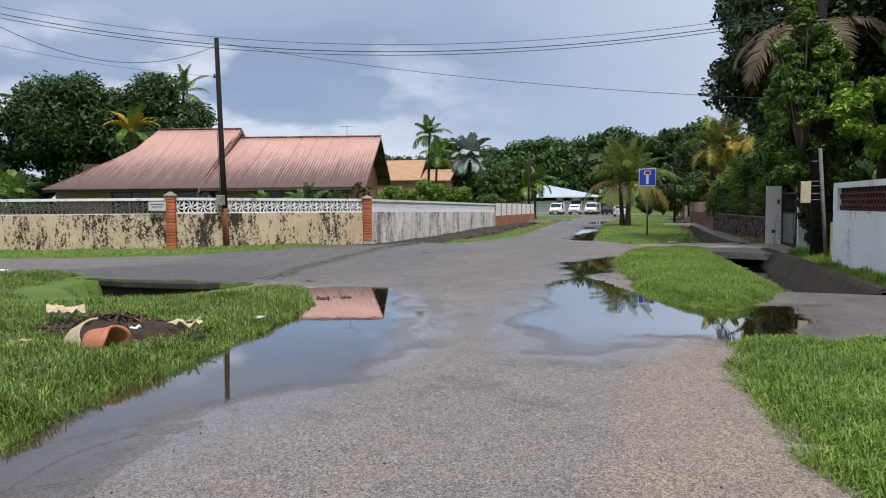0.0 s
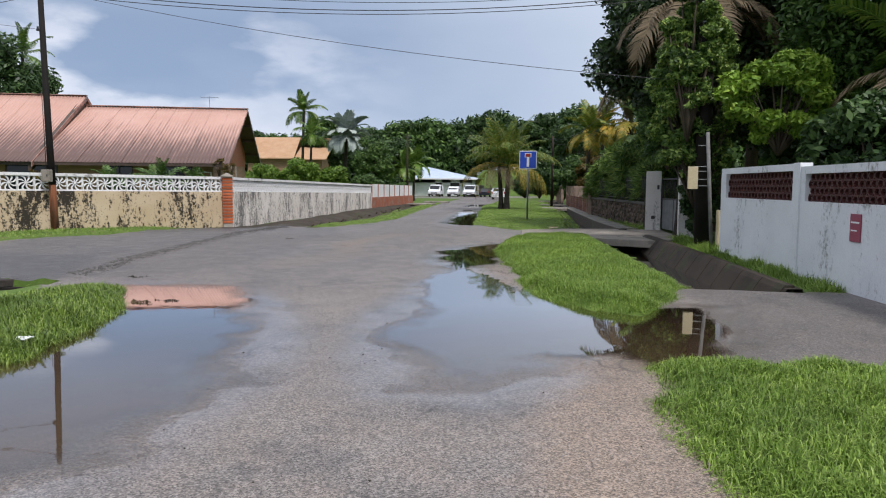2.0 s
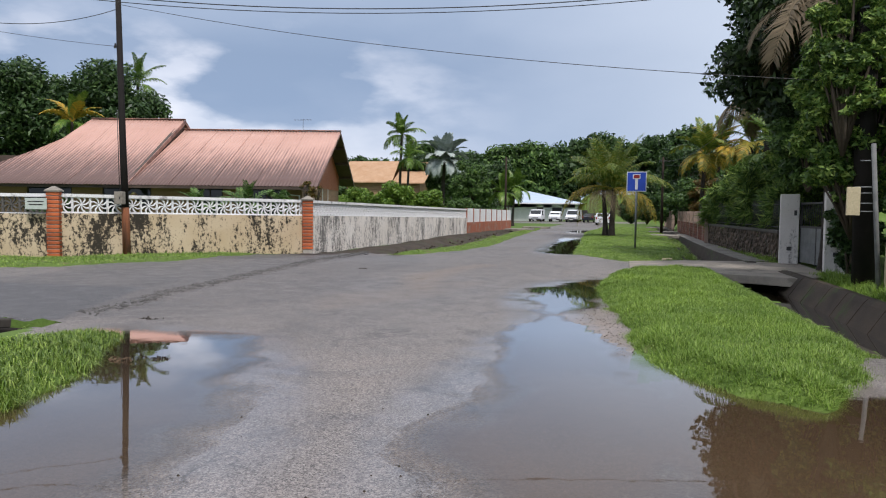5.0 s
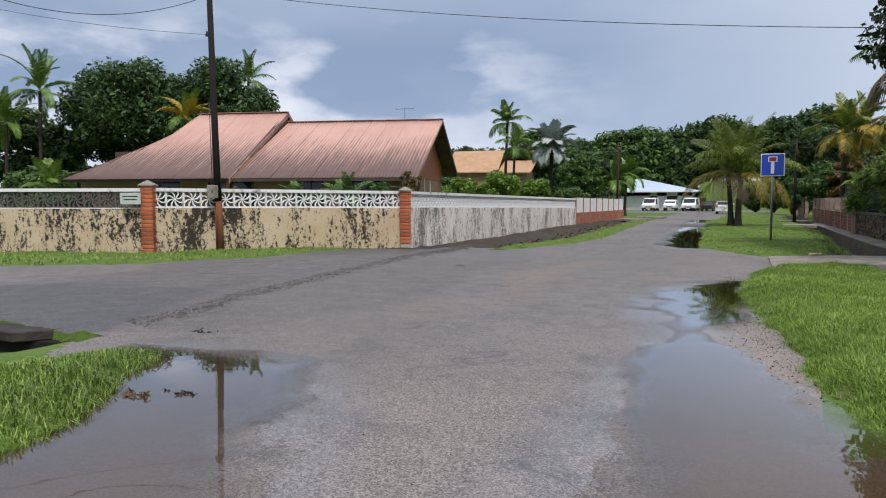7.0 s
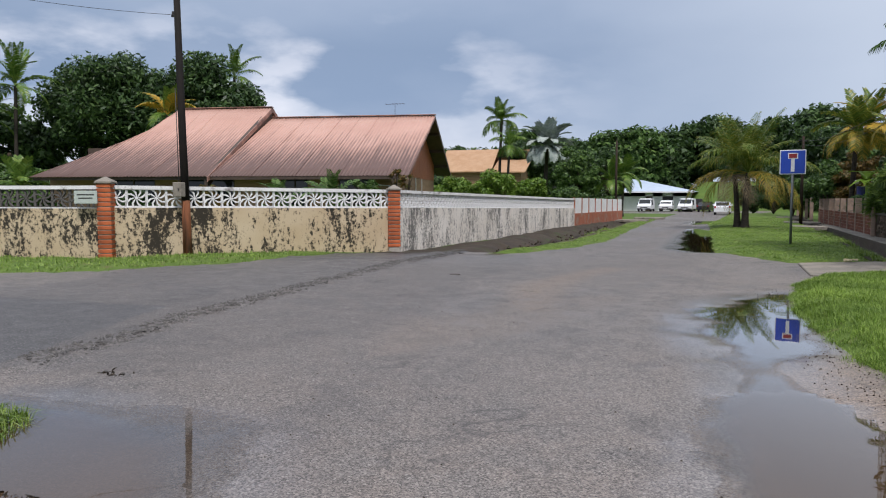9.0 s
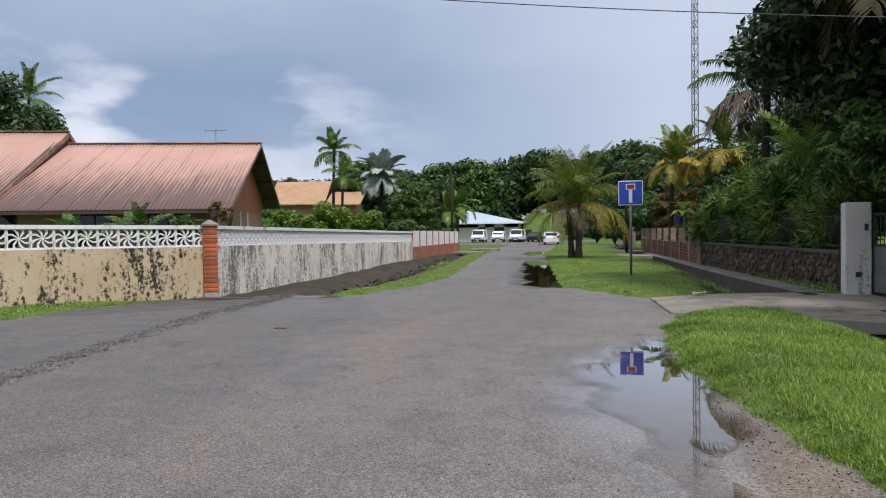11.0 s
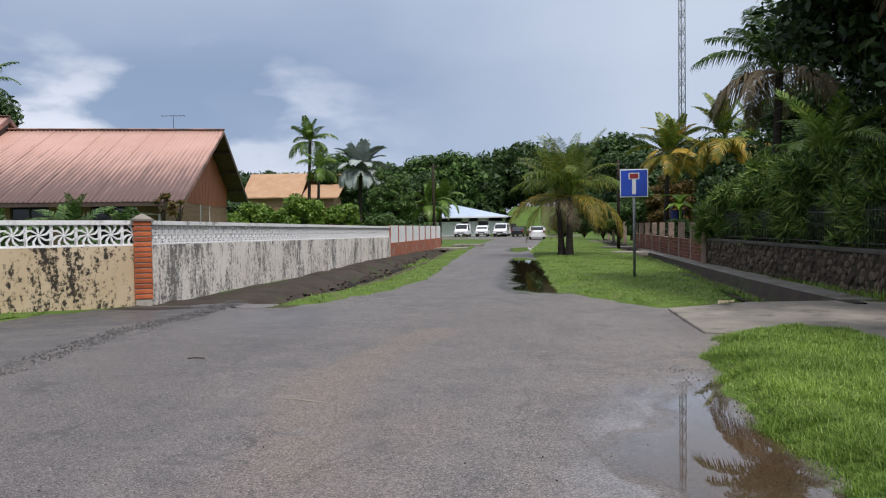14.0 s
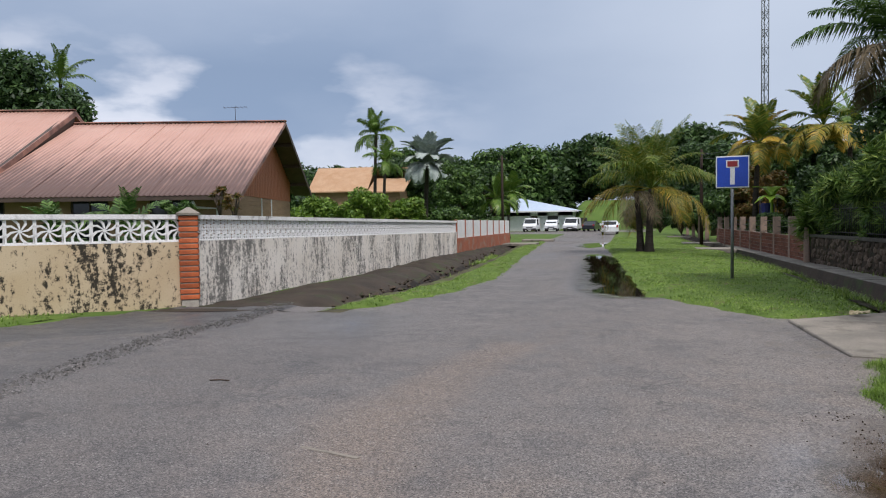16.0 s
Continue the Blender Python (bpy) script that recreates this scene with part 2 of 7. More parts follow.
def water_mat(name, murk, thin=0.3):
    """Muddy water: a murky body that thickens with the attribute deep, under a mirror-like surface."""
    m, n, l = nodes_of(name)
    n.remove(n["Principled BSDF"])
    co = n.new("ShaderNodeTexCoord")
    t = noise_node(n, l, co.outputs["Object"], 1.1, 4.0)
    mud = n.new("ShaderNodeBsdfDiffuse")
    l.new(mix_node(n, l, t, murk, tuple(c * 0.65 for c in murk)), mud.inputs[0])
    at = n.new("ShaderNodeAttribute")
    at.attribute_name = "deep"
    see = n.new("ShaderNodeBsdfTransparent")
    see.inputs[0].default_value = (0.80, 0.74, 0.66, 1)
    body = n.new("ShaderNodeMixShader")
    rr = n.new("ShaderNodeMapRange")
    rr.inputs[1].default_value, rr.inputs[2].default_value, rr.inputs[3].default_value, rr.inputs[4].default_value = 0.3, 1.0, 0.0, 1.0 - thin
    l.new(at.outputs["Fac"], rr.inputs[0])
    l.new(rr.outputs[0], body.inputs[0])
    l.new(see.outputs[0], body.inputs[1])
    l.new(mud.outputs[0], body.inputs[2])
    rip = noise_node(n, l, co.outputs["Object"], 5.0, 2.0)
    bp = n.new("ShaderNodeBump")
    bp.inputs["Strength"].default_value, bp.inputs["Distance"].default_value = 0.03, 0.01
    l.new(rip, bp.inputs["Height"])
    top = n.new("ShaderNodeBsdfGlossy")
    top.inputs["Roughness"].default_value = 0.016
    l.new(bp.outputs[0], top.inputs["Normal"])
    fr = n.new("ShaderNodeFresnel")
    fr.inputs["IOR"].default_value = 1.42
    chips = n.new("ShaderNodeTexVoronoi")
    chips.inputs["Scale"].default_value = 76.0
    l.new(co.outputs["Object"], chips.inputs["Vector"])
    chip_h = n.new("ShaderNodeSeparateColor")
    l.new(chips.outputs["Color"], chip_h.inputs[0])
    grain = math_node(n, l, "MULTIPLY", math_node(n, l, "SUBTRACT", chip_h.outputs[0], 0.5), 0.45)
    edge = ramp_node(n, l, math_node(n, l, "ADD", at.outputs["Fac"], math_node(n, l, "MULTIPLY", math_node(n, l, "ADD", grain, math_node(n, l, "SUBTRACT", noise_node(n, l, co.outputs["Object"], 3.0, 6.0, 0.65), 0.5)), 0.6)), 0.0, 0.60)
    l.new(ramp_node(n, l, at.outputs["Fac"], 0.3, 0.9, (1, 1, 1), (0.88, 0.84, 0.78)), see.inputs[0])
    mx = n.new("ShaderNodeMixShader")
    l.new(math_node(n, l, "MINIMUM", math_node(n, l, "MULTIPLY", math_node(n, l, "MULTIPLY", math_node(n, l, "POWER", fr.outputs[0], 1.4), 3.4), edge), 0.92), mx.inputs[0])
    l.new(body.outputs[0], mx.inputs[1])
    l.new(top.outputs[0], mx.inputs[2])
    l.new(mx.outputs[0], n["Material Output"].inputs[0])
    return m


def plaster_mat(name, c1, c2, mould, amount, streak=(1, 1, 0.25), crisp=0.11):
    """Old wall paint with black mould: blotches and vertical runs."""
    m, n, l = nodes_of(name)
    b = n["Principled BSDF"]
    co = n.new("ShaderNodeTexCoord")
    v = co.outputs["Object"]
    mp = n.new("ShaderNodeMapping")
    mp.inputs["Scale"].default_value = streak
    l.new(v, mp.inputs[0])
    tone = noise_node(n, l, v, 0.9, 5.0)
    col = mix_node(n, l, ramp_node(n, l, tone, 0.35, 0.65), c1, c2)
    runs = noise_node(n, l, mp.outputs[0], 8.5, 9.0, 0.74)
    spots = noise_node(n, l, v, 11.0, 8.0, 0.75)
    where = noise_node(n, l, mp.outputs[0], 1.3, 4.0)
    dirt = math_node(n, l, "ADD", math_node(n, l, "MULTIPLY", runs, 0.5), math_node(n, l, "MULTIPLY", spots, 0.5))
    dirt = math_node(n, l, "ADD", dirt, math_node(n, l, "MULTIPLY", math_node(n, l, "SUBTRACT", where, 0.5), 0.42))
    mask = ramp_node(n, l, dirt, 0.60 - amount, 0.60 + crisp - amount)
    col = mix_node(n, l, math_node(n, l, "MULTIPLY", mask, 0.96), col, mould)
    fine = noise_node(n, l, v, 40.0, 4.0)
    col = mix_node(n, l, 0.3, col, ramp_node(n, l, fine, 0.3, 0.7, (0.7, 0.7, 0.7), (1.15, 1.15, 1.15)), "MULTIPLY")
    l.new(col, b.inputs["Base Color"])
    b.inputs["Roughness"].default_value = 0.85
    b.inputs["Specular IOR Level"].default_value = 0.2
    bp = n.new("ShaderNodeBump")
    bp.inputs["Strength"].default_value, bp.inputs["Distance"].default_value = 0.25, 0.01
    l.new(spots, bp.inputs["Height"])
    l.new(bp.outputs[0], b.inputs["Normal"])
    return m


def roof_mat():
    """Salmon-painted sheet with dark algae running up from the eave; the sheet's own y runs down the slope."""
    m, n, l = nodes_of("salmon_roof_sheet")
    b = n["Principled BSDF"]
    co = n.new("ShaderNodeTexCoord")
    v = co.outputs["Object"]
    sp = n.new("ShaderNodeSeparateXYZ")
    l.new(v, sp.inputs[0])
    tone = noise_node(n, l, v, 0.5, 5.0)
    col = mix_node(n, l, ramp_node(n, l, tone, 0.3, 0.7), (0.45, 0.255, 0.195), (0.51, 0.305, 0.24))
    mp = n.new("ShaderNodeMapping")
    mp.inputs["Scale"].default_value = (2.2, 0.22, 0.22)
    l.new(v, mp.inputs[0])
    runs = noise_node(n, l, mp.outputs[0], 2.0, 9.0, 0.7)
    at = n.new("ShaderNodeAttribute")
    at.attribute_name = "eave"
    d = math_node(n, l, "ADD", math_node(n, l, "MULTIPLY", at.outputs["Fac"], 1.0), math_node(n, l, "MULTIPLY", math_node(n, l, "SUBTRACT", runs, 0.5), 0.75))
    rib = math_node(n, l, "SINE", math_node(n, l, "MULTIPLY", sp.outputs[0], 34.9))
    d = math_node(n, l, "ADD", d, math_node(n, l, "MULTIPLY", rib, -0.13))
    mask = ramp_node(n, l, d, 0.36, 0.80)
    col = mix_node(n, l, math_node(n, l, "MULTIPLY", mask, 0.9), col, (0.075, 0.042, 0.036))
    streaks = ramp_node(n, l, runs, 0.62, 0.72)
    col = mix_node(n, l, math_node(n, l, "MULTIPLY", streaks, 0.45), col, (0.16, 0.09, 0.075))
    l.new(col, b.inputs["Base Color"])
    b.inputs["Roughness"].default_value = 0.6
    return m


M_ASPHALT = asphalt_mat()
M_PUDDLE = water_mat("muddy_puddle_water", (0.120, 0.074, 0.040), 0.32)
M_DITCHWATER = water_mat("dark_ditch_water", (0.05, 0.04, 0.025), 0.1)
M_LAWN = surf("rough_lawn", (0.075, 0.13, 0.025), (0.11, 0.17, 0.035), 0.6, 0.9, 0.6, 30, stain=(0.13, 0.11, 0.05), stain_scale=0.8, stain_at=(0.58, 0.75))
M_TURF = surf("turf_base", (0.075, 0.125, 0.022), (0.12, 0.18, 0.035), 2.5, 0.9, 0.6, 35, stain=(0.15, 0.105, 0.065), stain_scale=2.2, stain_at=(0.56, 0.70))
M_BLADE = leaf_mat("grass_blade", (0.085, 0.150, 0.022), (0.180, 0.295, 0.045), (0.36, 0.47, 0.13), 0.42, 0.25)
M_WILD = leaf_mat("wild_grass_blade", (0.055, 0.100, 0.016), (0.150, 0.245, 0.036), (0.34, 0.43, 0.12), 0.42, 0.25)
M_CONCRETE = surf("weathered_concrete", (0.30, 0.265, 0.22), (0.21, 0.19, 0.16), 1.5, 0.8, 0.3, 50, stain=(0.07, 0.065, 0.05), stain_scale=1.3, stain_at=(0.52, 0.72))
# mossy concrete, its base tone lowered to carry the shade in the drain
M_DARKCONC = surf("mossy_concrete_in_shade_tone", (0.042, 0.036, 0.031), (0.075, 0.066, 0.057), 1.6, 0.75, 0.4, 40, stain=(0.06, 0.085, 0.03), stain_scale=1.6, stain_at=(0.58, 0.72))
M_CREAM = plaster_mat("cream_mouldy_plaster", (0.50, 0.385, 0.245), (0.57, 0.46, 0.315), (0.020, 0.018, 0.015), 0.105, streak=(1, 1, 0.34), crisp=0.05)
M_GREYWALL = plaster_mat("whitewash_mouldy_plaster", (0.68, 0.62, 0.55), (0.76, 0.71, 0.65), (0.15, 0.145, 0.135), 0.125, streak=(1.1, 1.1, 0.30), crisp=0.10)
M_WHITEWALL = plaster_mat("white_wall_paint", (0.62, 0.63, 0.64), (0.70, 0.71, 0.72), (0.20, 0.20, 0.19), 0.035)
M_LATTICE = surf("white_breeze_block", (0.78, 0.77, 0.76), (0.70, 0.69, 0.68), 2.0, 0.8, 0.2, 40, stain=(0.20, 0.18, 0.17), stain_scale=3.0, stain_at=(0.57, 0.72))
M_LATTICE_DARK = surf("blackened_breeze_block", (0.13, 0.12, 0.11), (0.08, 0.075, 0.07), 2.0, 0.85, 0.2, 40, stain=(0.30, 0.29, 0.27), stain_scale=2.5, stain_at=(0.60, 0.72))
M_BRICK = surf("orange_brick", (0.50, 0.14, 0.05), (0.40, 0.10, 0.04), 6.0, 0.8, 0.4, 50, stain=(0.12, 0.05, 0.03), stain_scale=4.0, stain_at=(0.55, 0.75), vary=0.25)
M_MORTAR = surf("pale_mortar", (0.42, 0.38, 0.32), (0.32, 0.29, 0.25), 5.0, 0.9, 0.3, 60)
M_MAROON = surf("maroon_claustra", (0.055, 0.014, 0.012), (0.085, 0.022, 0.018), 5.0, 0.6, 0.2, 60)
M_ROOF = roof_mat()
M_RUSTROOF = surf("roof_ridge_cap", (0.42, 0.22, 0.16), (0.12, 0.07, 0.06), 1.2, 0.6, 0.1, 30)
M_TIMBER = surf("orange_brown_boarding", (0.40, 0.13, 0.05), (0.32, 0.10, 0.04), 1.5, 0.6, 0.15, 50, stretch=(4, 4, 0.5))
M_SIDING = surf("pale_brown_siding", (0.36, 0.235, 0.145), (0.28, 0.18, 0.11), 1.5, 0.7, 0.15, 50, stretch=(0.5, 0.5, 4))
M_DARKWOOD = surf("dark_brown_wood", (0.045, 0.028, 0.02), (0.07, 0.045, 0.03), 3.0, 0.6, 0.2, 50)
M_POLE = surf("creosoted_pole", (0.020, 0.014, 0.011), (0.042, 0.026, 0.018), 2.0, 0.75, 0.3, 40, stretch=(3, 3, 0.3))
M_POLE_PITSHADE = surf("tarred_pole_and_pit_shade", (0.010, 0.009, 0.008), (0.018, 0.014, 0.012), 2.0, 0.8, 0.3, 40)
M_APRON = surf("black_wet_apron", (0.024, 0.021, 0.019), (0.055, 0.047, 0.040), 2.5, 0.75, 0.9, 14, stain=(0.05, 0.075, 0.025), stain_scale=1.3, stain_at=(0.56, 0.70))
# concrete tone cut down for shade over the wall; the stains are its own
M_PATH = surf("stained_shaded_concrete", (0.095, 0.088, 0.078), (0.062, 0.058, 0.05), 1.5, 0.85, 0.3, 40, stain=(0.045, 0.05, 0.03), stain_scale=1.3, stain_at=(0.5, 0.68))
M_WALK = surf("pale_path_concrete", (0.23, 0.215, 0.19), (0.16, 0.15, 0.13), 1.5, 0.85, 0.3, 40, stain=(0.07, 0.075, 0.045), stain_scale=1.3, stain_at=(0.52, 0.70))
M_DRAIN = surf("brown_drain_concrete", (0.062, 0.047, 0.034), (0.038, 0.030, 0.023), 1.4, 0.8, 0.5, 30, stain=(0.045, 0.065, 0.022), stain_scale=1.7, stain_at=(0.54, 0.68))
M_LEDGE = surf("mossy_wall_foot", (0.10, 0.088, 0.045), (0.055, 0.050, 0.032), 2.2, 0.9, 0.7, 20, stain=(0.10, 0.13, 0.035), stain_scale=1.4, stain_at=(0.48, 0.62))
# brown-black soil, its darkness also standing in for shading down the bank
M_BANK = surf("crumbling_bank_with_shade", (0.040, 0.031, 0.024), (0.016, 0.014, 0.012), 3.2, 0.9, 1.0, 11, stain=(0.095, 0.078, 0.058), stain_scale=2.6, stain_at=(0.57, 0.68))
M_CRUMB = surf("asphalt_crumb", (0.15, 0.14, 0.13), (0.08, 0.077, 0.074), 9.0, 0.8, 0.3, 60)
M_MUCK = surf("rotten_leaf_muck", (0.035, 0.026, 0.018), (0.06, 0.042, 0.028), 6.0, 0.9, 0.6, 50)
M_PALMBRIGHT = leaf_mat("coconut_frond", (0.06, 0.11, 0.018), (0.12, 0.18, 0.028), (0.30, 0.27, 0.05), 0.4, 0.25)
M_POLERUST = surf("rusty_pole_foot", (0.22, 0.08, 0.035), (0.10, 0.05, 0.03), 3.0, 0.8, 0.3, 40, stretch=(3, 3, 0.4))
M_WHITE = surf("white_paint", (0.78, 0.78, 0.78), (0.70, 0.70, 0.69), 2.0, 0.5, 0.05, 40)
M_GREYMETAL = surf("galvanised_steel", (0.24, 0.25, 0.25), (0.17, 0.18, 0.18), 4.0, 0.55, 0.05, 60, metal=0.7)
M_DARKMETAL = surf("dark_iron", (0.02, 0.02, 0.022), (0.035, 0.03, 0.028), 4.0, 0.5, 0.1, 60)
M_SIGNBLUE = surf("sign_blue", (0.012, 0.055, 0.40), (0.016, 0.065, 0.45), 3.0, 0.35, 0.0, 40)
M_SIGNRED = surf("sign_red", (0.30, 0.02, 0.025), (0.25, 0.02, 0.02), 3.0, 0.4, 0.0, 40)
M_BARK = surf("tree_bark", (0.11, 0.085, 0.06), (0.065, 0.05, 0.038), 3.0, 0.9, 0.5, 25, stretch=(2, 2, 0.5))
M_PALMBARK = surf("palm_trunk", (0.05, 0.042, 0.034), (0.025, 0.021, 0.018), 4.0, 0.9, 0.5, 25, stretch=(1, 1, 4))
M_TERRACOTTA = surf("terracotta", (0.50, 0.22, 0.12), (0.42, 0.17, 0.09), 6.0, 0.7, 0.2, 50)
M_LEAF_DARK = leaf_mat("dark_leaves", (0.014, 0.034, 0.011), (0.045, 0.090, 0.026), (0.10, 0.165, 0.055))
M_LEAF_MID = leaf_mat("mid_leaves", (0.022, 0.05, 0.012), (0.072, 0.142, 0.034), (0.15, 0.24, 0.065))
M_IVY = leaf_mat("ivy_leaves", (0.03, 0.065, 0.016), (0.13, 0.23, 0.05), (0.38, 0.48, 0.13))
M_LEAF_LIGHT = leaf_mat("light_leaves", (0.12, 0.22, 0.025), (0.22, 0.36, 0.045), (0.36, 0.48, 0.085))
# darker copy of the dark leaves: crown shade is put into the colour
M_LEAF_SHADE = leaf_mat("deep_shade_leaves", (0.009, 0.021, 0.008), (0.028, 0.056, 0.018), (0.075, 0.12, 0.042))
M_HEDGE = leaf_mat("hedge_leaves", (0.07, 0.14, 0.02), (0.13, 0.23, 0.03), (0.22, 0.32, 0.055))
M_LEAF_RUST = leaf_mat("reddish_leaves", (0.10, 0.075, 0.02), (0.17, 0.095, 0.025), (0.08, 0.11, 0.03))
M_PALM = leaf_mat("palm_green", (0.06, 0.12, 0.02), (0.10, 0.18, 0.03), (0.18, 0.24, 0.05), 0.4, 0.2)
M_PALMYELLOW = leaf_mat("palm_yellow", (0.24, 0.19, 0.025), (0.46, 0.27, 0.03), (0.20, 0.21, 0.035), 0.5, 0.2)
M_PALMFADE = leaf_mat("fading_frond", (0.10, 0.135, 0.02), (0.27, 0.22, 0.035), (0.44, 0.28, 0.04), 0.5, 0.2)
M_PALMDRY = leaf_mat("palm_dry", (0.13, 0.10, 0.065), (0.18, 0.14, 0.09), (0.10, 0.08, 0.05), 0.7, 0.1)
M_PALMSILVER = leaf_mat("palm_silver", (0.28, 0.33, 0.33), (0.40, 0.45, 0.45), (0.22, 0.27, 0.26), 0.6, 0.1)
M_LITTER = leaf_mat("dead_leaves", (0.045, 0.032, 0.022), (0.09, 0.06, 0.038), (0.20, 0.15, 0.10), 0.8, 0.05)
M_MUCKLEAF = leaf_mat("sodden_leaves", (0.012, 0.010, 0.008), (0.030, 0.022, 0.016), (0.060, 0.045, 0.030), 0.6, 0.05)
M_CARWHITE = surf("white_car_paint", (0.75, 0.76, 0.77), (0.72, 0.73, 0.74), 1.0, 0.25, 0.0, 30)
M_CARDARK = surf("dark_car_paint", (0.02, 0.022, 0.03), (0.025, 0.028, 0.035), 1.0, 0.2, 0.0, 30)
M_GLASS = surf("dark_car_glass", (0.015, 0.018, 0.02), (0.02, 0.024, 0.026), 1.0, 0.08, 0.0, 30)
M_RUBBER = surf("tyre_rubber", (0.015, 0.015, 0.015), (0.025, 0.025, 0.025), 5.0, 0.8, 0.1, 60)
M_ROOFBLUE = surf("pale_blue_sheet_roof", (0.42, 0.50, 0.62), (0.48, 0.56, 0.66), 1.0, 0.5, 0.05, 30)
# stone tone also lowered, standing in for shade at the garden wall
M_STONE = surf("rubble_stone", (0.10, 0.075, 0.055), (0.055, 0.043, 0.034), 3.0, 0.85, 0.4, 30, stain=(0.05, 0.06, 0.03), stain_scale=3.0, stain_at=(0.55, 0.7), vary=0.4)
M_REDBRICK = surf("dull_red_brick", (0.21, 0.085, 0.055), (0.15, 0.065, 0.045), 4.0, 0.85, 0.3, 40, stain=(0.05, 0.045, 0.035), stain_scale=2.5, stain_at=(0.55, 0.72), vary=0.3)
M_PILLAR = plaster_mat("stained_pillar_paint", (0.56, 0.53, 0.49), (0.64, 0.61, 0.57), (0.12, 0.115, 0.105), 0.055)
M_PIPE = surf("dull_zinc_pipe", (0.20, 0.20, 0.19), (0.13, 0.13, 0.125), 4.0, 0.75, 0.1, 50)
M_PINKPOST = surf("faded_pink_post", (0.33, 0.24, 0.19), (0.26, 0.19, 0.15), 2.0, 0.85, 0.2, 40, stain=(0.10, 0.09, 0.07), stain_scale=2.5, stain_at=(0.5, 0.7))
M_REDBASE = surf("worn_red_base", (0.38, 0.13, 0.075), (0.30, 0.11, 0.07), 1.5, 0.8, 0.2, 40, stain=(0.30, 0.22, 0.17), stain_scale=2.0, stain_at=(0.5, 0.65))
M_GREENPLATE = surf("pale_green_plate", (0.42, 0.47, 0.42), (0.46, 0.50, 0.45), 2.0, 0.5, 0.0, 40)
M_ORANGEROOF = surf("orange_tile_roof", (0.42, 0.25, 0.14), (0.48, 0.31, 0.19), 1.5, 0.7, 0.2, 12)
M_BLUECLOTH = surf("dark_blue_plastic", (0.02, 0.03, 0.20), (0.015, 0.02, 0.14), 4.0, 0.5, 0.1, 30)
M_CREAMBOX = surf("yellowed_cabinet", (0.55, 0.47, 0.30), (0.48, 0.40, 0.25), 3.0, 0.7, 0.1, 40, stain=(0.15, 0.12, 0.08), stain_scale=3.0, stain_at=(0.58, 0.75))
M_REDPLATE = surf("faded_red_plate", (0.30, 0.05, 0.09), (0.25, 0.05, 0.08), 2.0, 0.5, 0.0, 40)

# ---------- building tools ----------
RNG = np.random.default_rng(7)


def mesh_object(name, verts, faces, mats, parent=None, smooth=False, index=None):
    me = bpy.data.meshes.new(name)
    me.from_pydata([tuple(v) for v in verts], [], [tuple(f) for f in faces])
    for m in mats if isinstance(mats, (list, tuple)) else [mats]:
        me.materials.append(m)
    if index is not None:
        me.polygons.foreach_set("material_index", np.asarray(index, dtype=np.int32))
    if smooth:
        me.polygons.foreach_set("use_smooth", np.ones(len(me.polygons), dtype=bool))
    me.update()
    ob = new(name, me)
    if parent is not None:
        ob.parent = parent
    return ob


def part(name, bm, material, parent, label="", smooth=False):
    me = bpy.data.meshes.new(name)
    bm.to_mesh(me)
    bm.free()
    me.materials.append(material)
    if smooth:
        me.polygons.foreach_set("use_smooth", np.ones(len(me.polygons), dtype=bool))
    ob = new(name, me)
    ob.parent = parent
    if label:
        tagged(ob, label)
    return ob


def share(name, like, m, parent):
    """Another piece on the same mesh."""
    ob = new(name, like.data)
    ob.parent = parent
    ob.matrix_basis = m
    return ob


def thing(name, at, label, category, group="", turn=0.0, kind=""):
    ob = new(name)
    ob.empty_display_size = 0.2
    ob.matrix_basis = pose(*at, 0, 0, turn)
    return tagged(ob, label, category, group, kind)


def box(bm, lo, hi, bevel=0.0):
    """An axis-aligned block from corner to corner."""
    lo, hi = Vector(lo), Vector(hi)
    r = bmesh.ops.create_cube(bm, size=1.0, matrix=Matrix.Translation((lo + hi) / 2) @ Matrix.Diagonal((*(hi - lo), 1)))
    if bevel:
        ed = {e for v in r["verts"] for e in v.link_edges}
        bmesh.ops.bevel(bm, geom=list(ed), offset=bevel, segments=2, affect="EDGES", profile=0.5)
    return bm


def blocks(*pairs, bevel=0.0):
    bm = bmesh.new()
    for lo, hi in pairs:
        box(bm, lo, hi, bevel)
    return bm


def tube_arrays(path, radii, seg=8, close=True):
    path = np.asarray(path, float)
    n = len(path)
    radii = np.broadcast_to(np.asarray(radii, float), (n,))
    tan = np.gradient(path, axis=0)
    tan /= np.linalg.norm(tan, axis=1, keepdims=True) + 1e-9
    ref = np.array([0.0, 0, 1]) if abs(tan[:, 2]).mean() < 0.8 else np.array([1.0, 0, 0])
    s = np.cross(tan, ref)
    s /= np.linalg.norm(s, axis=1, keepdims=True) + 1e-9
    w = np.cross(s, tan)
    a = np.linspace(0, 2 * np.pi, seg, endpoint=False)
    v = path[:, None] + radii[:, None, None] * (np.cos(a)[None, :, None] * s[:, None] + np.sin(a)[None, :, None] * w[:, None])
    f = [(i * seg + j, i * seg + (j + 1) % seg, (i + 1) * seg + (j + 1) % seg, (i + 1) * seg + j) for i in range(n - 1) for j in range(seg)]
    if close:
        f += [tuple(range(seg))[::-1], tuple(range((n - 1) * seg, n * seg))]
    return v.reshape(-1, 3), f


def joined(arrays):
    vs, fs, k = [], [], 0
    for v, f in arrays:
        vs.append(np.asarray(v))
        fs += [tuple(i + k for i in face) for face in f]
        k += len(v)
    return np.concatenate(vs), fs


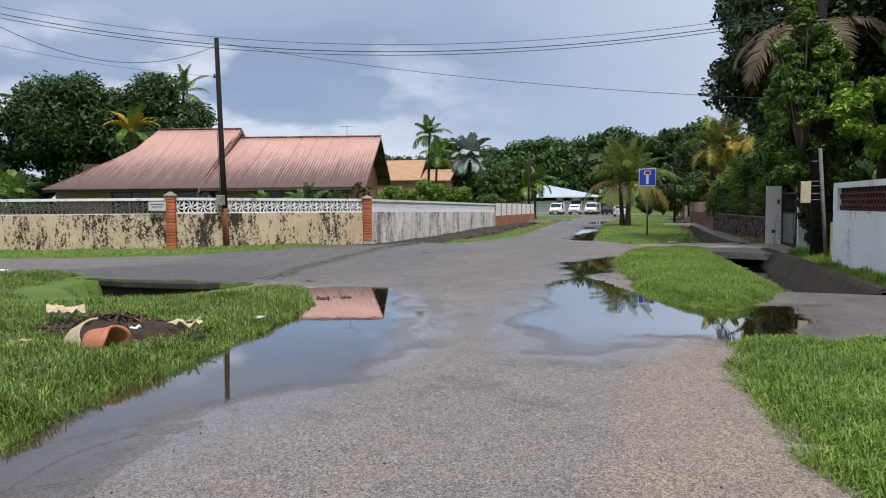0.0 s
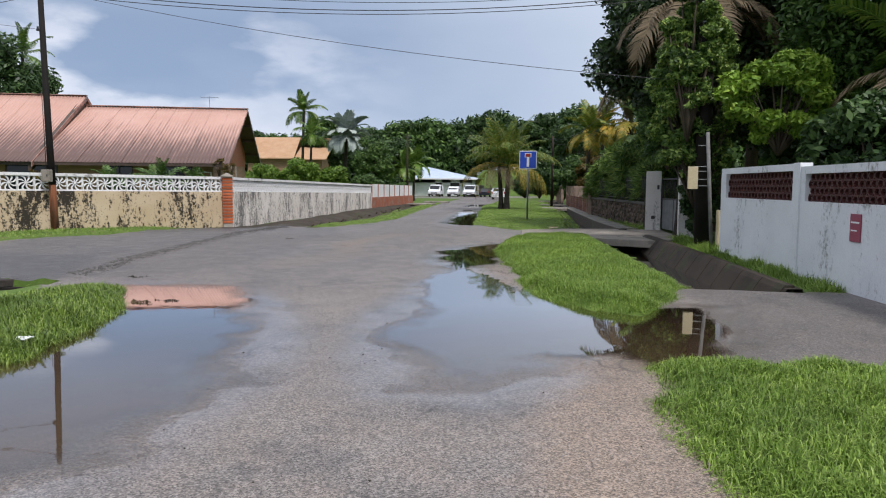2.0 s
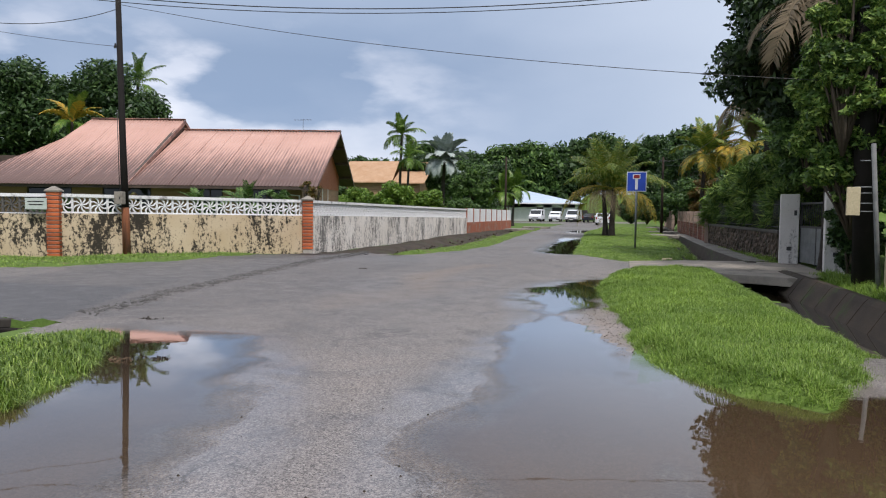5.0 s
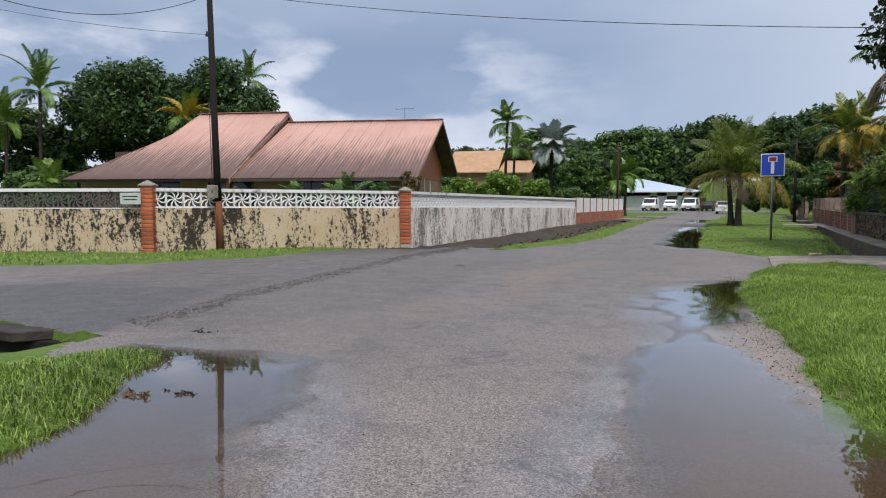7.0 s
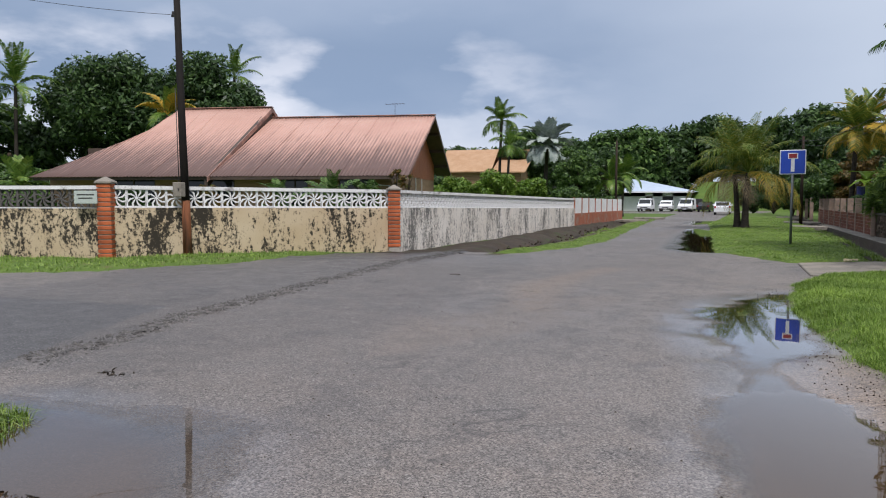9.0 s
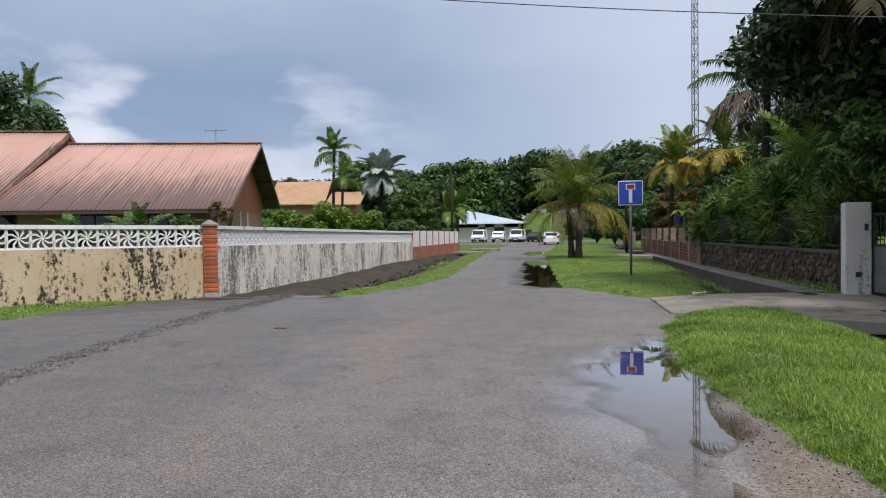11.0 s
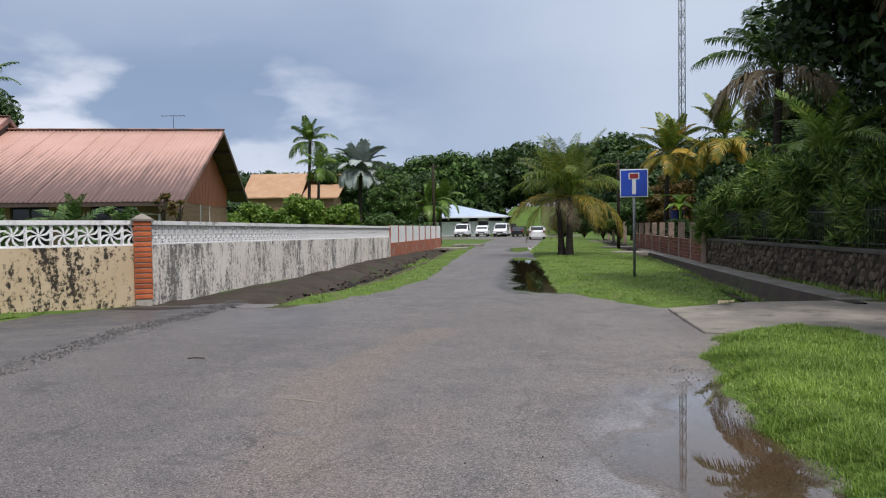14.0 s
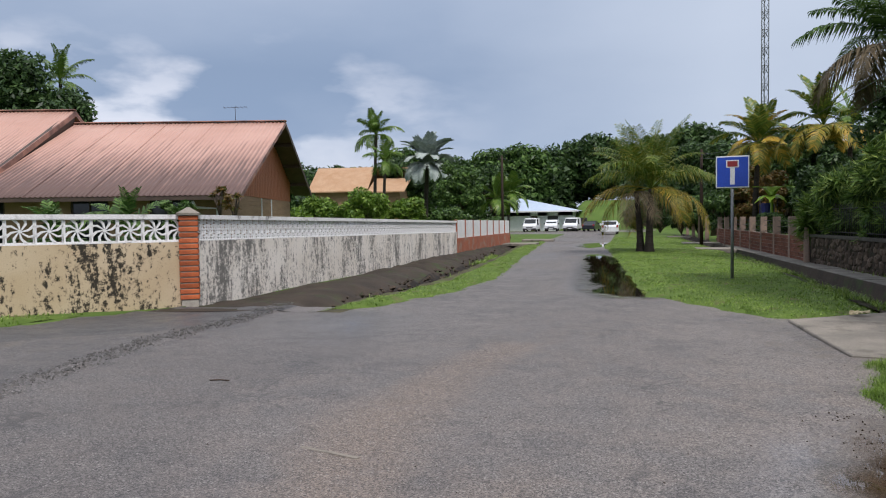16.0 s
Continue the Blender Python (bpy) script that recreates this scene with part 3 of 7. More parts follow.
def rod(name, path, radii, mat, parent, seg=8, label=""):
    v, f = tube_arrays(path, radii, seg)
    ob = mesh_object(name, v, f, mat, parent, smooth=True)
    if label:
        tagged(ob, label)
    return ob


def smooth01(x):
    x = np.clip(x, 0, 1)
    return x * x * (3 - 2 * x)


def vnoise(x, y, seed=0):
    """Value noise on arrays, -1 to 1."""
    xi, yi = np.floor(x).astype(np.int64), np.floor(y).astype(np.int64)
    xf, yf = x - xi, y - yi

    def h(a, b):
        k = (a * 374761393 + b * 668265263 + seed * 1442695) & 0x7FFFFFFF
        k = ((k ^ (k >> 13)) * 1274126177) & 0x7FFFFFFF
        return ((k ^ (k >> 16)) & 0xFFFF) / 32767.5 - 1
    xs, ys = smooth01(xf), smooth01(yf)
    return (h(xi, yi) * (1 - xs) + h(xi + 1, yi) * xs) * (1 - ys) + (h(xi, yi + 1) * (1 - xs) + h(xi + 1, yi + 1) * xs) * ys


def inside_by(x, y, poly):
    """Distance inside a polygon (negative outside), for arrays."""
    x, y = np.asarray(x, float), np.asarray(y, float)
    p = np.asarray(poly, float)
    q = np.roll(p, -1, axis=0)
    best = np.full(x.shape, 1e9)
    odd = np.zeros(x.shape, bool)
    for (ax, ay), (bx, by) in zip(p, q):
        dx, dy = bx - ax, by - ay
        t = np.clip(((x - ax) * dx + (y - ay) * dy) / (dx * dx + dy * dy + 1e-12), 0, 1)
        best = np.minimum(best, np.hypot(x - ax - t * dx, y - ay - t * dy))
        hit = ((ay > y) != (by > y)) & (x < (bx - ax) * (y - ay) / (by - ay + 1e-12) + ax)
        odd ^= hit
    return np.where(odd, best, -best)


def along(y, pts):
    """x of an edge at y, from its bend points."""
    p = np.asarray(pts, float)
    return np.interp(y, p[:, 1], p[:, 0])

# ---------- ground, road, verges, drains ----------
ROAD = [(-3.3, -15), (-3.6, 5), (-4.6, 9), (-5.6, 12), (-7.4, 13.95), (-8, 14.0), (-11.5, 14.3), (-14.5, 14.0), (-60, -1.0), (-60, 4.5), (-17.2, 19.0), (-15, 20.4), (-13.4, 22.6), (-13.0, 26.2), (-12.6, 31.6), (-9.0, 31.6), (-8, 31.0), (-7.1, 37), (-9.2, 56), (-11.1, 74), (-12.8, 100), (-24, 104), (-24, 122), (-3, 122), (-5.6, 100), (-6.3, 74), (-5.8, 62), (-4.4, 48), (-2.8, 33), (0.4, 30.0), (0.4, 26.6), (-0.6, 24), (0.2, 13), (2.7, 15.25), (5.2, 15.25), (5.2, 9.5), (2.3, 9.5), (1.6, 9), (2.2, 6), (2.6, -15)]
PUDDLE_LEFT = [(-6.1, 13.75), (-5.2, 13.85), (-4.3, 13.8), (-3.4, 12.8), (-2.6, 11.6), (-1.95, 10.3), (-1.75, 8.6), (-1.85, 6.8), (-2.0, 5.4), (-2.3, 4.0), (-3.6, 4.2), (-4.0, 7.0), (-4.6, 9.5), (-5.2, 11.8), (-6.2, 13.2)]
PUDDLE_RIGHT = [(-0.85, 16.3), (-0.45, 15.3), (-0.1, 14.6), (0.88, 13.45), (1.2, 13.1), (1.96, 13.1), (2.6, 13.5), (2.6, 12.74), (2.45, 11.3), (2.4, 10.45), (1.74, 10.35), (1.56, 10.8), (1.35, 10.94), (1.11, 10.74), (0.88, 10.3), (0.84, 9.6), (0.3, 9.0), (-0.4, 9.1), (-0.8, 10.0), (-1.05, 10.85), (-1.2, 12.0), (-1.1, 13.8), (-1.15, 16.1)]
PUDDLE_EDGE = [(-1.9, 19.2), (-1.95, 20.6), (-1.8, 21.6), (-1.45, 22.8), (-0.9, 23.3), (-0.82, 21.6), (-0.6, 20.8), (-0.42, 18.8), (-0.85, 17.97), (-0.75, 16.5), (-0.35, 15.2), (-0.1, 14.5), (-0.8, 13.4), (-0.95, 14.5), (-1.1, 15.7), (-1.25, 17.4), (-1.7, 18.5)]
PUDDLE_FAR = [(-5.6, 51.5), (-4.9, 41.3), (-4.2, 34.3), (-3.6, 33.0), (-2.6, 33.2), (-2.9, 36.5), (-3.7, 42), (-4.5, 48.5)]
PUDDLE_FAR_2 = [(-7.4, 68), (-7.3, 62), (-6.6, 60), (-5.6, 63), (-6.2, 69)]
HOLLOW = [(0.9, 13.3), (1.9, 13.2), (2.5, 13.4), (2.5, 12.6), (2.36, 11.3), (2.3, 10.35), (1.74, 10.25), (1.5, 10.75), (1.2, 10.85), (0.95, 10.6), (0.8, 11.6)]
SOFT = (2.3, 2.4, 1.1, 0.9, 0.9)        # how gently each puddle shoals
PUDDLES = [PUDDLE_LEFT, PUDDLE_RIGHT, PUDDLE_EDGE, PUDDLE_FAR, PUDDLE_FAR_2]
SEAM = [(-7.1, 14.0), (-7.4, 15.6), (-7.85, 17.0), (-8.2, 18.6), (-8.5, 20.3), (-8.9, 22.4), (-9.3, 24.2), (-9.5, 26.0), (-9.65, 28.0), (-9.8, 30.4)]
FRESH = SEAM + [(-12.6, 30.9), (-13.4, 26.6), (-13.0, 24.0), (-14.2, 21.5), (-12.8, 18.5), (-12, 15.5), (-12, 14)]
BLACKTOP = [(-13.3, 24.8), (-13.8, 28.3), (-12.7, 31.2), (-9.7, 30.6), (-9.9, 27.8), (-10.2, 26.5), (-11.2, 25.9), (-12.0, 25.0)]
DRIVE = [(2.5, 15.3), (5.2, 15.3), (5.2, 10.0), (2.5, 10.2), (2.75, 12.0), (2.9, 13.4), (2.6, 14.4)]
DARK_OLD = [(-6.0, 14.4), (-5.0, 18), (-5.5, 21.4), (-6.4, 23.5), (-5.9, 26), (-7.6, 30.2), (-9.8, 29.6), (-13, 24), (-14, 15), (-8, 14)]
FRESH_2 = [(-7.3, 14.0), (-9.0, 17.8), (-12.5, 17.2), (-15.0, 15.0), (-14.0, 13.5)]
SAND_RIGHT = [(0.8, 10.4), (1.8, 10.6), (1.9, 8), (2.2, 5), (2.4, 0), (0.9, 0), (0.75, 5.4), (0.7, 7.6)]
SAND_ISLAND = [(-1.0, 17.3), (-0.4, 18.6), (0.2, 15.0), (1.0, 13.2), (0.0, 14.7), (-0.6, 15.6)]
SAND_MID = [(-4.6, 19.5), (-3.6, 19.5), (-4.4, 22.5), (-4.5, 24.5), (-4.1, 27), (-4.9, 27), (-5.3, 24.5), (-5.5, 22.5)]
SAND_MID_2 = [(-4.6, 16), (-3.4, 18.5), (-3.0, 22), (-4.2, 22), (-5.6, 18)]

DRAIN_L = [(2.95, 15.2), (2.55, 18.2), (1.95, 24.2), (1.75, 27), (1.2, 31), (1.0, 38.8), (0.55, 51.4), (-0.6, 75), (-1.2, 90)]
DRAIN_R = [(4.25, 15.2), (4.0, 19.4), (3.75, 22.8), (3.35, 27), (2.55, 33), (2.15, 37), (1.5, 46.5), (0.7, 60), (0.0, 75), (-0.6, 90)]
LEFT_IN = [(-9.6, 29.3), (-9.2, 32), (-9.9, 41.3), (-11.4, 58.4), (-11.9, 66)]     # channel line of the apron drain
STRIP_IN = [(-8.95, 29.4), (-8.95, 32), (-8.75, 36.5), (-9.5, 46), (-11.0, 60), (-11.6, 67)]       # edge of the grass beside it
WALL_X = -12.64
PIT = [(-8.7, 10.9), (-7.3, 11.9), (-7.0, 14.1), (-11.3, 14.1), (-10.7, 12.4)]


def road_z(x, y):
    z = 0.008 * vnoise(x * 0.9, y * 0.9, 3) + 0.004 * vnoise(x * 3.1, y * 3.1, 5)
    z = z - 0.0017 * np.clip(y - 10, 0, 110)
    df = inside_by(x, y, FRESH)
    z = z + 0.032 * smooth01((df + 0.05 + 0.09 * vnoise(x * 4, y * 4, 41)) / 0.14) + 0.028 * vnoise(x * 6, y * 6, 43) * np.exp(-((df / 0.3) ** 2))
    for k, pud in enumerate(PUDDLES):
        d = inside_by(x, y, pud) + 0.16 * vnoise(x * 1.3, y * 1.3, 11 + k) + 0.07 * vnoise(x * 4.0, y * 4.0, 31 + k)
        z = z - 0.036 * smooth01((d + 0.42 * SOFT[k]) / SOFT[k])
    gap = inside_by(x, y, HOLLOW) + 0.10 * vnoise(x * 2.3, y * 2.3, 71) + 0.05 * vnoise(x * 6.0, y * 6.0, 72)
    z = z - 0.034 * smooth01((gap + 0.30) / 0.6)
    return z


def ground_z(x, y):
    z = road_z(x, y)
    rd = np.minimum(x - along(y, DRAIN_L) + 0.25, along(y, DRAIN_R) + 0.2 - x)
    z = np.where((rd > 0) & (y > 15.4) & (y < 89), -1.0, z)
    ld = np.minimum(x + 12.5, along(y, STRIP_IN) + 0.45 - x)
    z = np.where((ld > 0) & (y > 30.4) & (y < 66), -0.75, z)
    # ditch in the grass before the culvert on the side street
    z = np.where((inside_by(x, y, PIT) > 0.2), -1.1, z)
    hill = smooth01((y - 120) / 20) * 4.8 * smooth01((x + 17.5) / 3)
    corner = 0.13 * np.exp(-(((x + 12.4) / 2.2) ** 2 + ((y - 30.4) / 3.0) ** 2))
    return z + hill - corner


gx = np.unique(np.round(np.concatenate([np.arange(-90, -26, 4.0), np.arange(-26, -14, 0.5), np.arange(-14, -10, 0.2), np.arange(-10, 5.4, 0.11), np.arange(5.4, 12, 0.6), np.arange(12, 81, 4.0)]), 3))
gy = np.unique(np.round(np.concatenate([np.arange(-30, 2, 1.0), np.arange(2, 31, 0.11), np.arange(31, 60, 0.4), np.arange(60, 124, 1.0), np.arange(124, 181, 4.0)]), 3))
GX, GY = np.meshgrid(gx, gy)
GZ = ground_z(GX, GY)
CX, CY = (GX[:-1, :-1] + GX[1:, 1:]) / 2, (GY[:-1, :-1] + GY[1:, 1:]) / 2
on_road = inside_by(CX, CY, ROAD) > -0.15
deep = np.minimum.reduce([GZ[:-1, :-1], GZ[1:, :-1], GZ[:-1, 1:], GZ[1:, 1:]]) < -0.5
on_road &= ~deep
nx = len(gx)
IDX = np.arange(GX.size).reshape(GX.shape)
quads = np.stack([IDX[:-1, :-1], IDX[:-1, 1:], IDX[1:, 1:], IDX[1:, :-1]], -1)
GV = np.stack([GX, GY, GZ], -1).reshape(-1, 3)


def sheet(name, keep, mat):
    q = quads[keep]
    used, back = np.unique(q, return_inverse=True)
    ob = mesh_object(name, GV[used], back.reshape(q.shape).tolist(), mat, smooth=True)
    return ob, GV[used]


road, RV = sheet("road", on_road, M_ASPHALT)
tagged(road, "worn grey chip-seal asphalt road, wet after rain", "road", kind="structure")
kinds = road.data.color_attributes.new("kinds", "FLOAT_COLOR", "POINT")
rx, ry = RV[:, 0], RV[:, 1]
sand = np.maximum.reduce([smooth01((inside_by(rx, ry, p) + 0.5) / 1.0) * a for p, a in ((SAND_RIGHT, 0.95), (SAND_ISLAND, 1.0), (SAND_MID, 0.8), (SAND_MID_2, 0.5))])
fresh = np.maximum(smooth01((inside_by(rx, ry, BLACKTOP) + 0.2) / 0.4), smooth01((inside_by(rx, ry, FRESH_2) + 0.2) / 0.4))
wet = np.maximum.reduce([smooth01((inside_by(rx, ry, p) + 1.3) / 1.5) for p in PUDDLES])
wet = np.maximum(wet, 0.35 + 0.3 * vnoise(rx * 0.25, ry * 0.25, 9))
kinds.data.foreach_set("color", np.stack([sand, fresh, np.clip(wet, 0, 1), np.maximum(np.maximum(np.maximum(0.75 * smooth01((inside_by(rx, ry, FRESH) + 0.1) / 0.3), 0.55 * smooth01((inside_by(rx, ry, DRIVE) + 0.3) / 0.6)), 0.62 * smooth01((inside_by(rx, ry, DARK_OLD) + 0.6) / 1.2)), 0.40 * smooth01((ry - 11) / 4) * smooth01((-rx - 0.8) / 3.5))], -1).astype(np.float32).ravel())

ground, _ = sheet("ground", ~on_road, M_LAWN)
tagged(ground, "rough lawn and soil of gardens and roadsides", "ground", kind="structure")
# the land goes on to the horizon
gb = bmesh.new()
ring_in = [gb.verts.new(p) for p in ((-90, -30, -0.05), (80, -30, -0.05), (80, 180, 0), (-90, 180, 0))]
ring_out = [gb.verts.new(p) for p in ((-1500, -1500, -0.3), (1500, -1500, -0.3), (1500, 1600, 0), (-1500, 1600, 0))]
for i in range(4):
    gb.faces.new((ring_out[i], ring_out[(i + 1) % 4], ring_in[(i + 1) % 4], ring_in[i]))
part("outer_ground", gb, M_LAWN, ground)

WATER_Z = -0.013


def water(name, poly, z, mat, label, grow=0.45, step=0.12):
    """A level sheet over a hollow; its attribute deep tells how much water stands over the ground."""
    p = np.asarray(poly)
    step = max(step, (p[:, 1].max() - p[:, 1].min()) / 110)
    X, Y = np.meshgrid(np.arange(p[:, 0].min() - grow, p[:, 0].max() + grow, step), np.arange(p[:, 1].min() - grow, p[:, 1].max() + grow, step))
    ok = inside_by(X, Y, poly) > -grow
    I = np.arange(X.size).reshape(X.shape)
    k = ok[:-1, :-1] & ok[1:, :-1] & ok[:-1, 1:] & ok[1:, 1:]
    q = np.stack([I[:-1, :-1], I[:-1, 1:], I[1:, 1:], I[1:, :-1]], -1)[k]
    used, back = np.unique(q, return_inverse=True)
    x, y = X.ravel()[used], Y.ravel()[used]
    ob = mesh_object(name, np.stack([x, y, np.full_like(x, z)], -1), back.reshape(q.shape).tolist(), mat)
    a = ob.data.attributes.new("deep", "FLOAT", "POINT")
    a.data.foreach_set("value", np.clip((z - road_z(x, y)) / 0.016, 0, 1).astype(np.float32))
    return tagged(ob, label, "puddle", kind="structure")


for poly in PUDDLES:
    cy = float(np.mean([p[1] for p in poly]))
    water("water_puddle", poly, WATER_Z - 0.0017 * max(0, cy - 10), M_PUDDLE, "shallow muddy brown rain puddle on the asphalt")


# ---- grass verges: low turf mounds with blades ----
def verge_top(x, y, poly, rise, seed, dip=None):
    d = inside_by(x, y, poly) + 0.10 * vnoise(x * 2.1, y * 2.1, seed) + 0.05 * vnoise(x * 6, y * 6, seed + 1)
    z = -0.05 - 0.0017 * np.clip(y - 10, 0, 110) + rise * smooth01((d + 0.12) / 0.55) + 0.03 * vnoise(x * 1.3, y * 1.3, seed + 2) * smooth01(d / 0.4)
    if dip:
        z = z - dip(x, y)
    return z, d


def verge(poly, rise, step, seed, label, dip=None, keep=None):
    p = np.asarray(poly)
    X, Y = np.meshgrid(np.arange(p[:, 0].min() - 0.4, p[:, 0].max() + 0.4, step), np.arange(p[:, 1].min() - 0.4, p[:, 1].max() + 0.4, step))
    Z, D = verge_top(X, Y, poly, rise, seed, dip)
    ok = D > -0.25
    if keep is not None:
        ok &= keep(X, Y)
    I = np.arange(X.size).reshape(X.shape)
    k = ok[:-1, :-1] & ok[1:, :-1] & ok[:-1, 1:] & ok[1:, 1:]
    q = np.stack([I[:-1, :-1], I[:-1, 1:], I[1:, 1:], I[1:, :-1]], -1)[k]
    used, back = np.unique(q, return_inverse=True)
    V = np.stack([X, Y, Z], -1).reshape(-1, 3)[used]
    ob = mesh_object("grass_verge", V, back.reshape(q.shape).tolist(), M_TURF, smooth=True)
    return tagged(ob, label, "grass verge", kind="structure")


def blades(poly, rise, seed, count, length, label, dip=None, width=0.006, near=None, keep=None, simple=False, area=None, mat=None):
    """Blades of grass scattered over a verge, one object of stuff."""
    rng = np.random.default_rng(seed)
    p = np.asarray(poly)
    lo, hi = p.min(0) - 0.1, p.max(0) + 0.1
    if area:
        lo, hi = np.array(area[:2]), np.array(area[2:])
    pts = rng.uniform(lo, hi, (int(count * 3.0), 2))
    if near is not None:
        w = np.clip(near / np.maximum(near, pts[:, 1]), 0.1, 1) ** 1.3
        pts = pts[rng.uniform(size=len(pts)) < w]
    x, y = pts.T
    tuft = 0.5 + 0.6 * vnoise(x * 2.6, y * 2.6, seed) + 0.25 * vnoise(x * 9, y * 9, seed + 4)
    d = inside_by(x, y, poly) + 0.08 * vnoise(x * 3, y * 3, seed)
    ok = (d > -0.08) & (rng.uniform(size=len(x)) < np.clip(0.5 + 0.7 * tuft, 0.35, 1))
    if keep is not None:
        ok &= keep(x, y)
    x, y, tuft = x[ok][:count], y[ok][:count], tuft[ok][:count]
    z, _ = verge_top(x, y, poly, rise, seed_of[id(poly)], dip)
    z = z - 0.01
    n = len(x)
    L = length * rng.uniform(0.45, 1.25, n) * (0.7 + 0.55 * np.clip(tuft, 0, 1.2))
    a = rng.uniform(0, 2 * np.pi, n)
    lean = rng.uniform(0.2, 1.5, n)
    wdt = width * rng.uniform(0.7, 1.5, n)
    dx, dy = np.cos(a), np.sin(a)
    base = np.stack([x, y, z], -1)
    side = np.stack([-dy * wdt, dx * wdt, np.zeros(n)], -1)
    mid = base + np.stack([dx * L * lean * 0.35, dy * L * lean * 0.35, L * 0.62], -1)
    tip = base + np.stack([dx * L * lean, dy * L * lean, L * (1 - 0.5 * lean)], -1)
    if simple:
        V = np.stack([base - side * 1.4, base + side * 1.4, tip], 1).reshape(-1, 3)
        k = np.arange(n)[:, None] * 3
    else:
        V = np.stack([base - side, base + side, mid + side * 0.8, mid - side * 0.8, tip], 1).reshape(-1, 3)
        k = np.arange(n)[:, None] * 5
    me = bpy.data.meshes.new("grass")
    F = k + [0, 1, 2] if simple else np.concatenate([k + [0, 1, 2], k + [0, 2, 3], k + [3, 2, 4]], 0)
    me.vertices.add(len(V))
    me.vertices.foreach_set("co", V.astype(np.float32).ravel())
    me.loops.add(F.size)
    me.loops.foreach_set("vertex_index", F.astype(np.int32).ravel())
    me.polygons.add(len(F))
    me.polygons.foreach_set("loop_start", np.arange(0, F.size, 3, dtype=np.int32))
    me.materials.append(mat or M_BLADE)
    me.update(calc_edges=True)
    return tagged(new("grass", me), label, "grass", kind="stuff")




def ditch_dip(x, y):
    d = inside_by(x, y, PIT)
    return 0.26 * smooth01((d + 1.5) / 1.3) + 0.7 * smooth01((d + 0.05) / 0.45)


LEFT_GRASS = [(-2.85, -6), (-3.0, 4.9), (-3.35, 5.7), (-3.55, 7.1), (-3.85, 8.4), (-4.1, 10.0), (-4.6, 11.7), (-5.6, 13.2), (-6.4, 14.1), (-7.6, 14.7), (-8.2, 14.1), (-10, 13.9), (-11.7, 14.0), (-12.2, 14.6), (-14.5, 14.1), (-26, 10.2), (-26, -6)]
RIGHT_GRASS = [(1.7, 10.1), (2.3, 10.3), (3.2, 10.2), (4.9, 10.1), (4.9, -6), (2.3, -6), (2.1, 5.2), (1.85, 7.0), (1.6, 8.6)]
ISLAND = [(-0.85, 24.6), (-0.85, 22), (-0.6, 19.9), (-0.3, 18), (0.3, 14.9), (0.75, 13.6), (1.2, 13.05), (1.85, 12.85), (2.5, 14.3), (2.75, 15.3), (2.5, 18.1), (1.95, 23.6), (1.75, 26.7), (0.6, 27.1), (-0.4, 26.4)]
VERGE_RIGHT = [(-0.9, 30.1), (0.0, 29.8), (0.9, 31.0), (1.05, 33), (0.95, 38.5), (0.6, 51), (-0.4, 70), (-1.2, 90), (-3.5, 104), (-7.6, 106), (-6.2, 74), (-5.9, 62), (-4.5, 48.5), (-3.3, 36.6), (-2.9, 33.6), (-2.2, 31.9)]
STRIP_LEFT = [(-8.9, 29.6), (-8.0, 30.5), (-7.3, 33), (-7.1, 37.4), (-9.2, 56), (-11.1, 74), (-11.6, 74), (-10.9, 60), (-9.3, 46), (-8.4, 36.5), (-8.6, 32)]
STRIP_WALL = [(-40, 10.6), (-17.2, 19.1), (-15, 20.5), (-13.4, 22.6), (-13.1, 26.0), (-13.6, 28.6), (-17.4, 23.3), (-21.5, 21.6), (-40, 15.4)]
BANK_RIGHT = [(4.72, 15.5), (5.1, 15.5), (4.85, 22), (4.6, 27), (4.05, 27), (4.35, 21)]
BANK_RIGHT_2 = [(3.3, 31.0), (4.3, 31.2), (3.5, 38), (2.6, 46), (2.2, 46), (2.9, 38)]
seed_of = {id(LEFT_GRASS): 21, id(RIGHT_GRASS): 22, id(ISLAND): 23, id(VERGE_RIGHT): 24, id(STRIP_LEFT): 25, id(STRIP_WALL): 26, id(BANK_RIGHT): 27, id(BANK_RIGHT_2): 28}
verge(LEFT_GRASS, 0.15, 0.16, 21, "lush green roadside grass with bare soil patches", ditch_dip)
verge(RIGHT_GRASS, 0.13, 0.16, 22, "bright green roadside grass beside gravelly sand")
verge(ISLAND, 0.19, 0.14, 23, "green grass mound between road and open drain")
verge(VERGE_RIGHT, 0.15, 0.25, 24, "trimmed green grass verge under a coconut palm")
verge(STRIP_LEFT, 0.13, 0.2, 25, "narrow green grass strip along the drain")
verge(STRIP_WALL, 0.12, 0.25, 26, "short green grass strip at the wall foot")
verge(BANK_RIGHT, 0.16, 0.15, 27, "weedy grass bank at the white wall foot")
verge(BANK_RIGHT_2, 0.16, 0.2, 28, "weedy grass strip at the stone wall foot")


# ---- right-hand open drain ----
def ribbon(name, rails, mat, label, category="drain", kind="structure"):
    """A sheet lofted through rails of points of equal length."""
    n = len(rails[0])
    V = [p for r in rails for p in r]
    F = [(i * n + j, i * n + j + 1, (i + 1) * n + j + 1, (i + 1) * n + j) for i in range(len(rails) - 1) for j in range(n - 1)]
    ob = mesh_object(name, V, F, mat)
    return tagged(ob, label, category, kind=kind)


